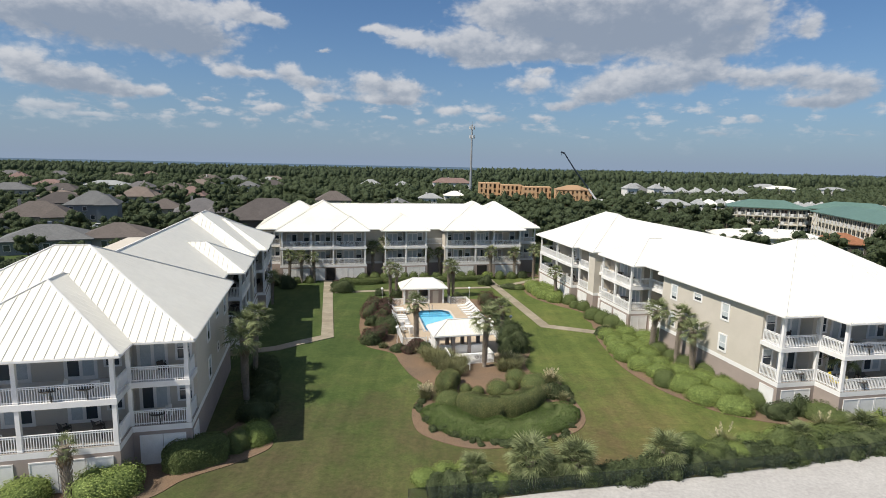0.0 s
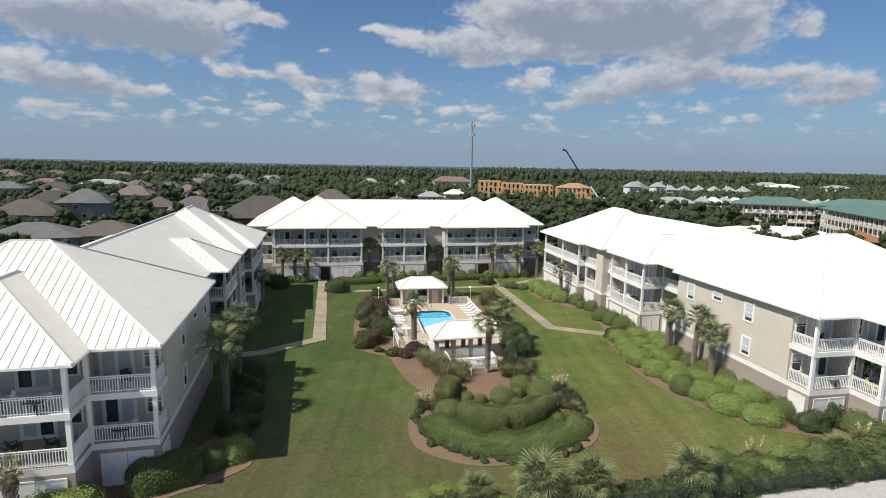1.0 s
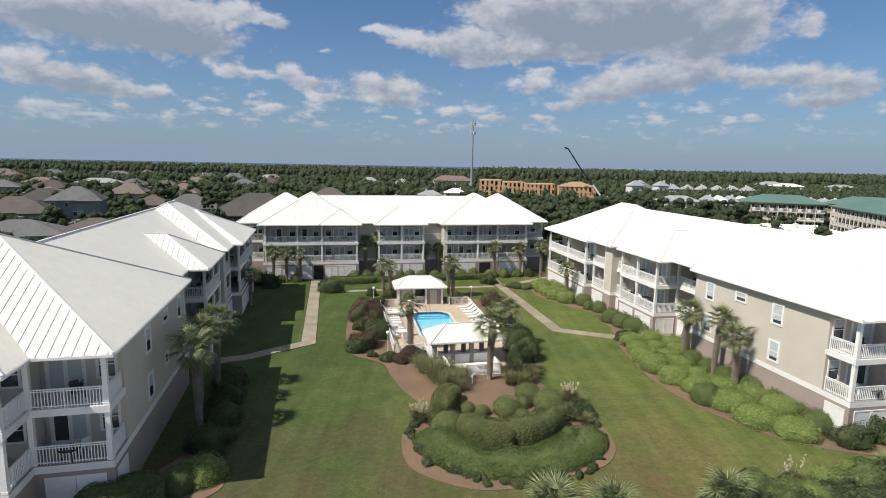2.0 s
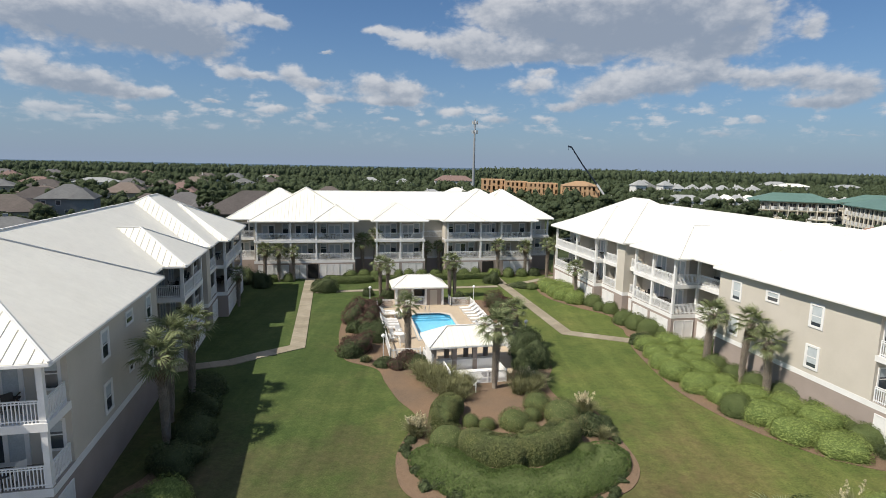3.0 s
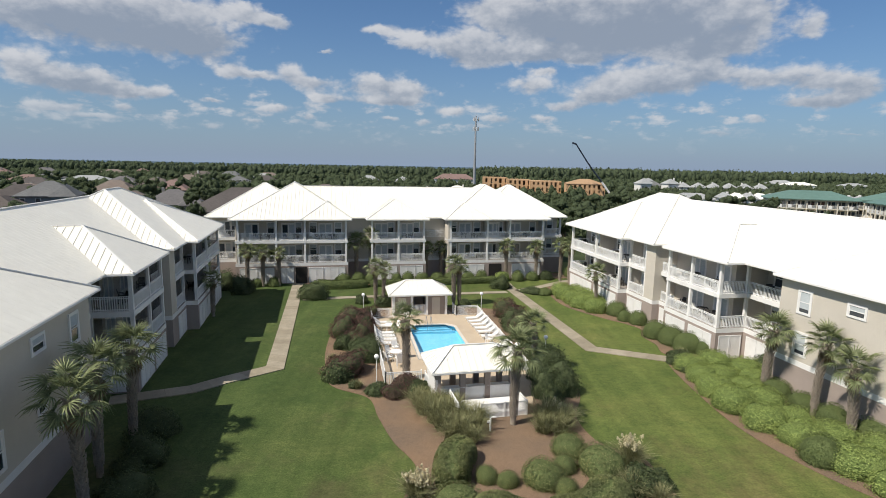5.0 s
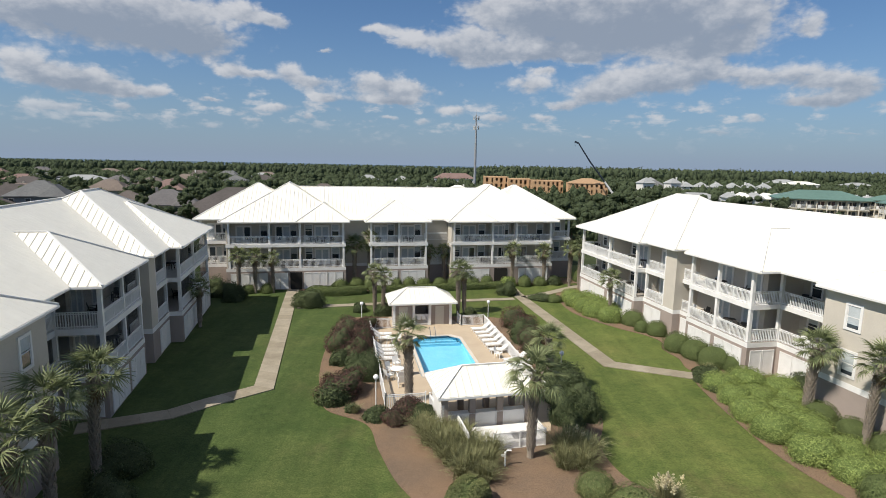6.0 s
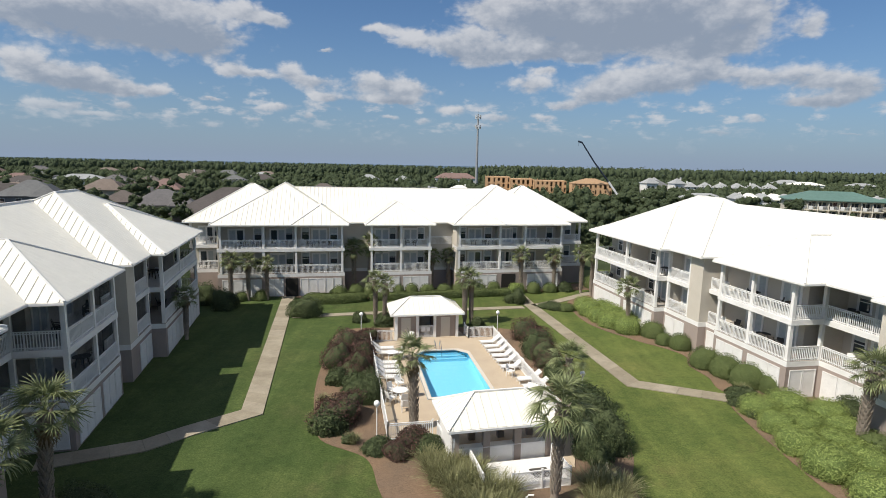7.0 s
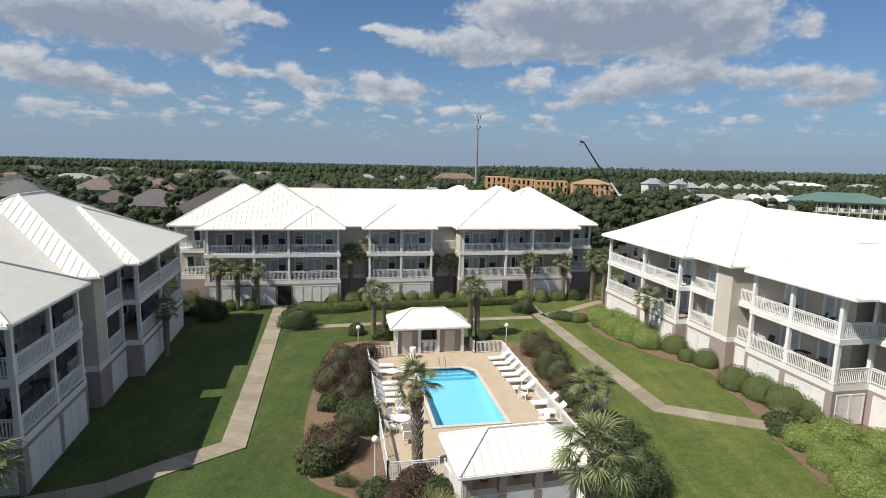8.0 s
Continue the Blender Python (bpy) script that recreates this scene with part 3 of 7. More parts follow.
bed([(9.6, 101.6), (14, 102.2), (20.5, 104.2), (22, 108), (15, 106.4), (9.4, 105.2)], "mulch bed below the far building")


# ---- paths ----
def slab_path(name, pts, width, label, z=0.07, step=1.55):
    root = thing(name, Matrix(), label, "path", kind="structure")
    pts = [Vector((*p, 0)) for p in pts]
    sides = []
    for i, p in enumerate(pts):
        d0 = (p - pts[i - 1]).normalized() if i else (pts[1] - p).normalized()
        d1 = (pts[i + 1] - p).normalized() if i < len(pts) - 1 else d0
        n = (Vector((-d0.y, d0.x, 0)) + Vector((-d1.y, d1.x, 0))).normalized()
        k = width / 2 / max(0.5, n.dot(Vector((-d0.y, d0.x, 0))))
        sides.append((p + n * k, p - n * k))
    for (l0, r0), (l1, r1) in zip(sides, sides[1:]):
        n = max(1, round((l1 - l0).length / step))
        for j in range(n):
            g = 0.007 / (l1 - l0).length
            a, b = j / n + g, (j + 1) / n - g
            q = [l0.lerp(l1, a), r0.lerp(r1, a), r0.lerp(r1, b), l0.lerp(l1, b)]
            bm = bmesh.new()
            hexa(bm, [v + Vector((0, 0, -0.1)) for v in q] + [v + Vector((0, 0, z)) for v in q])
            part("paving_slab", bm, CONCRETE, root)
    return root


slab_path("footpath", [(-21.0, 97.4), (-14.4, 64.1), (-17.3, 61.5), (-19.2, 59.5), (-24.0, 57.3)], 1.5, "pale concrete footpath along the shaded lawn")
slab_path("footpath", [(8.2, 101.8), (9.2, 94.0), (13.45, 70.3), (19.6, 67.9), (24.2, 66.6)], 1.45, "pale concrete footpath across the sunlit lawn")
slab_path("footpath", [(-17.9, 87.2), (-5, 90.4), (8.2, 93.2)], 1.1, "narrow concrete footpath behind the pool house")
slab_path("footpath", [(9.6, 93.9), (13.4, 96.8), (18.6, 101.6)], 1.2, "narrow concrete footpath towards the corner")

# ---- apartment buildings ----
Z1, Z2, ZT, EAVE = 2.95, 6.1, 8.86, 9.1     # porch floors, porch ceiling, eaves


class Plan:
    """Builds into one building: x along it, y into it from the court; flip mirrors y."""

    def __init__(self, root, flip=1):
        self.root, self.f = root, flip

    def pt(self, x, y, z):
        return Vector((x, self.f * y, z))

    def outline(self, name, pts, z0, z1, mat, label=""):
        bm = bmesh.new()
        extrude_outline(bm, [(x, self.f * y) for x, y in pts], z0, z1)
        return part(name, bm, mat, self.root, label)

    def box(self, name, x0, x1, y0, y1, z0, z1, mat, label="", parent=None):
        bm = bmesh.new()
        box(bm, x0, x1, min(self.f * y0, self.f * y1), max(self.f * y0, self.f * y1), z0, z1)
        return part(name, bm, mat, parent or self.root, label)

    def obox(self, bm, o, d, n, a0, a1, n0, n1, z0, z1):
        """A box on a wall: o a plan point, d along the wall, n outwards."""
        q = [(o[0] + d[0] * a + n[0] * k, o[1] + d[1] * a + n[1] * k) for a, k in ((a0, n0), (a1, n0), (a1, n1), (a0, n1))]
        hexa(bm, [self.pt(x, y, z0) for x, y in q] + [self.pt(x, y, z1) for x, y in q])

    # roofs
    def hip(self, x0, x1, y0, y1, ridge, zr, seams=0.55, eave=EAVE, low_seams=True):
        """A hipped metal roof over a rectangle; ridge: its two ends in plan."""
        c = [self.pt(x, y, eave) for x, y in ((x0, y0), (x1, y0), (x1, y1), (x0, y1))]
        r = [self.pt(x, y, zr) for x, y in ridge]
        if abs(ridge[0][0] - ridge[1][0]) >= abs(ridge[0][1] - ridge[1][1]):
            faces = [[c[0], c[1], r[1], r[0]], [c[1], c[2], r[1]], [c[2], c[3], r[0], r[1]], [c[3], c[0], r[0]]]
        else:
            faces = [[c[0], c[1], r[0]], [c[1], c[2], r[1], r[0]], [c[2], c[3], r[1]], [c[3], c[0], r[0], r[1]]]
        bm = bmesh.new()
        for f in faces:
            bm.faces.new([bm.verts.new(v) for v in f])
        low = [v - Vector((0, 0, 0.2)) for v in c]
        for i in range(4):
            j = (i + 1) % 4
            bm.faces.new([bm.verts.new(v) for v in (low[i], low[j], c[j], c[i])])
        bm.faces.new([bm.verts.new(v) for v in low])
        bmesh.ops.remove_doubles(bm, verts=bm.verts, dist=0.001)
        roof = part("roof", bm, ROOF_WHITE, self.root, "white standing-seam metal roof")
        ribs = bmesh.new()
        for f in faces:
            a, b = f[0], f[1]
            e = (b - a).normalized()
            nn = (f[1] - f[0]).cross(f[-1] - f[0]).normalized()
            if nn.z < 0:
                nn = -nn
            up = nn.cross(e).normalized()
            if up.z < 0:
                up = -up
            poly = [((v - a).dot(e), (v - a).dot(up)) for v in f]
            length = (b - a).length
            k = seams * 0.5
            while k < length:
                top = 0.0
                for i in range(len(poly)):
                    (u0, v0), (u1, v1) = poly[i], poly[(i + 1) % len(poly)]
                    if abs(u1 - u0) > 1e-6 and min(u0, u1) <= k <= max(u0, u1):
                        top = max(top, v0 + (v1 - v0) * (k - u0) / (u1 - u0))
                if top > 0.3:
                    p0, p1 = a + e * k, a + e * k + up * (top - 0.06)
                    s, t = e * 0.016, nn * (0.004 if low_seams and nn.y * self.f < -0.15 else 0.042)
                    hexa(ribs, (p0 - s, p0 + s, p1 + s, p1 - s, p0 - s + t, p0 + s + t, p1 + s + t, p1 - s + t))
                k += seams
        seam = part("standing_seam", ribs, ROOF_WHITE, roof)
        tagged(seam, kind="stuff")
        cap = bmesh.new()
        edges = [(r[0], r[1])] if (r[0] - r[1]).length > 0.1 else []
        if len(faces[0]) == 4:
            edges += [(c[0], r[0]), (c[1], r[1]), (c[2], r[1]), (c[3], r[0])]
        else:
            edges += [(c[0], r[0]), (c[1], r[0]), (c[2], r[1]), (c[3], r[1])]
        for p, q in edges:
            beam(cap, p + Vector((0, 0, 0.04)), q + Vector((0, 0, 0.03)), 0.13, 0.08)
        part("ridge_cap", cap, TRIM, roof)
        gut = bmesh.new()
        for i in range(4):
            p, q = c[i], c[(i + 1) % 4]
            beam(gut, p + Vector((0, 0, -0.10)), q + Vector((0, 0, -0.10)), 0.10, 0.13)
        part("gutter", gut, TRIM, roof)
        return roof

    # porches
    def post(self, x, y, z0=Z1, z1=ZT, w=0.26):
        bm = bmesh.new()
        p = self.pt(x, y, 0)
        box(bm, p.x - w / 2, p.x + w / 2, p.y - w / 2, p.y + w / 2, z0, z1)
        for z in (z0, Z2, z1 - 0.12):
            k = w / 2 + 0.025
            box(bm, p.x - k, p.x + k, p.y - k, p.y + k, z, z + 0.12)
        return part("post", bm, TRIM, self.root)

    def railing(self, p, q, z, high=1.05, gap=0.15, material=None, name="railing", parent=None):
        bm = bmesh.new()
        a, b = self.pt(*p, 0), self.pt(*q, 0)
        for h, w in ((high, 0.075), (0.12, 0.055), (high - 0.12, 0.04)):
            beam(bm, a + Vector((0, 0, z + h)), b + Vector((0, 0, z + h)), w, 0.055)
        n = max(2, round((b - a).length / gap))
        for i in range(n + 1):
            c = a.lerp(b, i / n)
            k = 0.035 if i % 12 == 0 else 0.021
            box(bm, c.x - k, c.x + k, c.y - k, c.y + k, z + (0.0 if k > 0.02 else 0.12), z + high)
        return part(name, bm, material or RAIL, parent or self.root)

    def floor_slab(self, pts, z):
        """A porch floor with its white edge boards."""
        ob = self.outline("porch_floor", pts, z - 0.42, z - 0.02, TRIM)
        self.outline("floor_tiles", pts, z - 0.02, z, PORCH_FLOOR)
        return ob

    # openings
    def window(self, o, d, n, wide, z0, z1, sashes=2, blind=0.5, name="window", trim=0.11):
        fr = bmesh.new()
        for a0, a1, b0, b1 in ((-trim, 0, z0 - trim, z1 + trim), (wide, wide + trim, z0 - trim, z1 + trim), (0, wide, z1, z1 + trim), (0, wide, z0 - trim, z0)):
            self.obox(fr, o, d, n, a0, a1, -0.02, 0.06, b0, b1)
        root = part(name, fr, TRIM, self.root, "white-framed sash window")
        bars = bmesh.new()
        mid = (z0 + z1) / 2
        self.obox(bars, o, d, n, 0, wide, 0.0, 0.035, mid - 0.03, mid + 0.03)
        for s in (0, wide - 0.05):
            self.obox(bars, o, d, n, s, s + 0.05, 0.0, 0.03, z0, z1)
        part("sash", bars, TRIM, root)
        gl = bmesh.new()
        self.obox(gl, o, d, n, 0.02, wide - 0.02, 0.004, 0.016, z0 + 0.01, z1 - 0.01)
        part("pane", gl, GLASS_DARK, root)
        if blind:
            bl = bmesh.new()
            self.obox(bl, o, d, n, 0.06, wide - 0.06, 0.016, 0.020, z1 - (z1 - z0) * blind, z1 - 0.03)
            part("blind", bl, CURTAIN, root)
        return root

    def french_door(self, o, d, n, z, leaves=2, wide=0.92, high=2.1):
        fr = bmesh.new()
        total = leaves * wide
        for a0, a1, b0, b1 in ((-0.1, 0, z, z + high + 0.1), (total, total + 0.1, z, z + high + 0.1), (0, total, z + high, z + high + 0.1)):
            self.obox(fr, o, d, n, a0, a1, -0.02, 0.06, b0, b1)
        root = part("french_door", fr, TRIM, self.root, "white-framed glazed porch door")
        for i in range(leaves):
            lf = bmesh.new()
            a = i * wide
            for a0, a1, b0, b1 in ((a, a + 0.11, z, z + high), (a + wide - 0.11, a + wide, z, z + high), (a + 0.11, a + wide - 0.11, z, z + 0.25), (a + 0.11, a + wide - 0.11, z + high - 0.13, z + high)):
                self.obox(lf, o, d, n, a0, a1, 0.0, 0.045, b0, b1)
            leaf = part("leaf", lf, TRIM, root)
            gl = bmesh.new()
            self.obox(gl, o, d, n, a + 0.1, a + wide - 0.1, 0.004, 0.018, z + 0.2, z + high - 0.1)
            part("pane", gl, GLASS_DARK if (i + int(o[0] + z)) % 4 == 0 else CURTAIN, root)

    def storage_doors(self, p, q, n, count, z0=0.12, z1=2.2, frame=0.08):
        p, q = Vector(p), Vector(q)
        length = (q - p).length
        d = tuple((q - p) / length)
        wide = length / count
        for i in range(count):
            bm = bmesh.new()
            a0, a1 = i * wide + 0.10, (i + 1) * wide - 0.10
            for b in ((a0 - frame, a0, z0, z1 + frame), (a1, a1 + frame, z0, z1 + frame), (a0, a1, z1, z1 + frame)):
                self.obox(bm, tuple(p), d, n, b[0], b[1], -0.01, 0.055, b[2], b[3])
            root = part("storage_door", bm, TRIM, self.root, "white ground-floor storage door")
            lf = bmesh.new()
            self.obox(lf, tuple(p), d, n, a0, a1, 0.0, 0.03, z0, z1)
            part("door_leaf", lf, DOOR_WHITE, root)

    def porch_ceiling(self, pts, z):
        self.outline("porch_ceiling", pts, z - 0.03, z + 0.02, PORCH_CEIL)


FRONT = (0, -1)                              # outwards, towards the court


def porch_openings(b, spans, y):
    """Doors and windows on the back wall of the porches."""
    for x0, x1 in spans:
        for z in (Z1, Z2):
            w = x1 - x0
            if w > 5.2:
                b.window((x0 + 0.45, y), (1, 0), FRONT, 0.95, z + 0.75, z + 2.2, blind=0.35)
                b.french_door((x0 + w / 2 - 0.95, y), (1, 0), FRONT, z)
                b.window((x1 - 1.4, y), (1, 0), FRONT, 0.95, z + 0.75, z + 2.2, blind=0.6)
            elif w > 3.3:
                b.french_door((x0 + 0.5, y), (1, 0), FRONT, z)
                b.window((x1 - 1.25, y), (1, 0), FRONT, 0.9, z + 0.75, z + 2.2, blind=0.45)
            elif w > 2.3:
                b.french_door((x0 + 0.3, y), (1, 0), FRONT, z)


def side_building(m, flip, label, screened=False):
    root = thing("apartment_building", m, label, "building", "white-roofed apartment buildings")
    b = Plan(root, flip)
    base = [(0.6, 1.6), (1.5, 1.6), (1.5, 0.5), (15.2, 0.5), (15.2, 1.6), (20.6, 1.6), (20.6, 2.4), (22.8, 2.4), (22.8, 1.6), (30.8, 1.6), (30.8, 4.4), (36.8, 4.4), (36.8, 2.2),
            (54.7, 2.2), (54.7, 6.0), (57.2, 6.0), (57.2, 17.4), (54.7, 17.4), (54.7, 22.0), (0.6, 22.0)]
    core = [(0.6, 3.2), (18.8, 3.2), (18.8, 1.62), (20.58, 1.62), (20.58, 4.2), (29.4, 4.2), (29.4, 6.6), (36.8, 6.6), (36.8, 2.22), (52.3, 2.22), (52.3, 6.4), (53.4, 6.4),
            (53.4, 17.0), (52.3, 17.0), (52.3, 21.9), (0.6, 21.9)]
    b.outline("ground_storey_wall", base, -0.3, Z1 - 0.42, TAUPE, "taupe stucco ground storey")
    b.outline("upper_wall", core, Z1 - 0.1, ZT + 0.1, STUCCO, "beige stucco upper walls")
    b.outline("floor_band", [(x, y) for x, y in base], Z1 - 0.42, Z1 - 0.01, TRIM, "white band between the storeys")
    decks = {
        "a": [(1.5, 0.5), (15.2, 0.5), (15.2, 1.6), (18.8, 1.6), (18.8, 3.3), (1.5, 3.3)],
        "b": [(20.6, 2.4), (22.8, 2.4), (22.8, 1.6), (30.8, 1.6), (30.8, 4.4), (36.8, 4.4), (36.8, 6.7), (29.3, 6.7), (29.3, 4.3), (20.6, 4.3)],
        "c": [(52.2, 2.2), (54.7, 2.2), (54.7, 6.0), (57.2, 6.0), (57.2, 17.4), (53.3, 17.4), (53.3, 6.5), (52.2, 6.5)],
    }
    for pts in decks.values():
        b.outline("porch_floor", pts, Z1 - 0.01, Z1 + 0.01, PORCH_FLOOR)
        b.outline("porch_floor", pts, Z2 - 0.4, Z2, TRIM, "white-edged upper porch floor")
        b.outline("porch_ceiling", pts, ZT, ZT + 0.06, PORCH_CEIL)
    # roofs: far wing and its bay, the long middle, middle bay, near wing and its bay
    b.hip(0.0, 20.9, 1.05, 17.2, ((8.6, 9.0), (12.8, 9.0)), 13.85)
    b.hip(0.6, 16.2, 0.0, 14.0, ((8.4, 6.6), (8.4, 8.6)), 12.6)
    b.hip(6.0, 50.0, 2.85, 17.6, ((13.0, 10.2), (44.0, 10.2)), 13.25)
    b.hip(22.4, 32.0, 1.1, 14.0, ((27.2, 5.8), (27.2, 9.4)), 11.87)
    b.hip(36.4, 55.2, 1.7, 22.6, ((45.8, 11.0), (45.8, 13.4)), 14.3)
    b.hip(44.0, 57.7, 5.5, 17.9, ((49.0, 11.7), (51.5, 11.7)), 12.72)
    # posts and rails
    for x, y in ((1.75, 0.68), (8.9, 0.68), (14.95, 0.68), (15.35, 1.78), (18.7, 1.78), (22.95, 1.78), (26.6, 1.78), (30.6, 1.78), (30.6, 4.5),
                 (54.5, 2.4), (54.5, 6.05), (57.0, 6.2), (57.0, 11.6), (57.0, 17.2)):
        b.post(x, y)
    for z in (Z1, Z2):
        for p, q in (((1.9, 0.66), (8.75, 0.66)), ((9.05, 0.66), (14.8, 0.66)), ((15.5, 1.76), (18.6, 1.76)), ((1.66, 0.8), (1.66, 3.1)), ((20.65, 2.55), (22.9, 2.55)),
                     ((23.1, 1.74), (26.45, 1.74)), ((26.75, 1.74), (30.45, 1.74)), ((30.66, 1.95), (30.66, 4.4)), ((30.75, 4.55), (36.75, 4.55)),
                     ((52.4, 2.36), (54.35, 2.36)), ((54.56, 2.55), (54.56, 5.9)), ((54.65, 6.16), (56.85, 6.16)), ((57.06, 6.35), (57.06, 11.45)), ((57.06, 11.75), (57.06, 17.05))):
            b.railing(p, q, z)
            if screened and p[0] < 50:
                bm = bmesh.new()
                u = Vector((q[0] - p[0], q[1] - p[1])).normalized() * 0.1
                c, d = b.pt(p[0] - u.x - u.y * 0.8, p[1] - u.y + u.x * 0.8, 0), b.pt(q[0] + u.x - u.y * 0.8, q[1] + u.y + u.x * 0.8, 0)
                bm.faces.new([bm.verts.new((v.x, v.y, k)) for v, k in ((c, z + 0.03), (d, z + 0.03), (d, z + 2.6), (c, z + 2.6))])
                part("insect_screen", bm, PORCH_SCREEN, root, "dark woven insect screen")
    # walls between porches
    for x, y0, y1 in ((8.9, 1.1, 3.2), (15.2, 2.0, 3.2), (30.4, 4.8, 6.6)):
        b.box("porch_wall", x - 0.09, x + 0.09, y0, y1, Z1, ZT, STUCCO)
    # openings
    porch_openings(b, ((1.9, 8.7), (9.1, 15.0), (15.4, 18.7)), 3.2)
    porch_openings(b, ((23.1, 26.4), (26.6, 29.3)), 4.2)
    porch_openings(b, ((30.9, 36.6),), 6.6)
    near = (1, 0)
    for z in (Z1, Z2):
        b.window((52.3, 2.6), (0, 1), near, 0.9, z + 0.75, z + 2.2, blind=0.4)
        b.french_door((52.3, 4.2), (0, 1), near, z)
        b.window((53.4, 6.9), (0, 1), near, 0.9, z + 0.9, z + 2.2, blind=0.0)
        b.french_door((53.4, 8.4), (0, 1), near, z)
        b.french_door((53.4, 12.4), (0, 1), near, z)
        b.window((53.4, 15.0), (0, 1), near, 0.9, z + 0.75, z + 2.2, blind=0.5)
    # longer blinds on the sunlit building also stand in for pale pane reflections
    for x, z in ((38.6, Z2), (38.6, Z1), (47.0, Z2), (47.0, Z1)):
        b.window((x, 2.22), (1, 0), FRONT, 0.92, z + 0.55, z + 2.05, blind=0.45 if screened else 0.82, trim=0.17)
    b.window((42.6, 2.22), (1, 0), FRONT, 1.15, Z2 + 1.4, Z2 + 2.05, blind=0.5, trim=0.15)
    b.window((43.0, 2.22), (1, 0), FRONT, 0.7, Z1 + 1.4, Z1 + 2.05, blind=0.0)
    # ground storey doors
    for p, q, n, c in (((2.0, 0.5), (8.5, 0.5), FRONT, 5), ((9.2, 0.5), (14.8, 0.5), FRONT, 4), ((15.5, 1.6), (18.6, 1.6), FRONT, 2), ((20.8, 2.4), (22.6, 2.4), FRONT, 1), ((23.2, 1.6), (26.4, 1.6), FRONT, 3),
                       ((26.9, 1.6), (30.3, 1.6), FRONT, 3), ((30.8, 1.9), (30.8, 4.2), (1, 0), 2), ((31.2, 4.4), (36.4, 4.4), FRONT, 4),
                       ((54.7, 2.6), (54.7, 5.6), (1, 0), 2), ((57.2, 6.4), (57.2, 11.2), (1, 0), 3), ((57.2, 12.0), (57.2, 17.0), (1, 0), 3), ((52.7, 2.2), (54.4, 2.2), FRONT, 1)):
        b.storage_doors(p, q, n, c)
    # downpipes
    for x, y in ((36.72, 4.0),):
        bm = bmesh.new()
        p = b.pt(x, y, 0)
        tube(bm, [(p.x, p.y, 0.1), (p.x, p.y, ZT)], [0.045, 0.045], 6)
        part("downpipe", bm, TRIM, root)
    return root


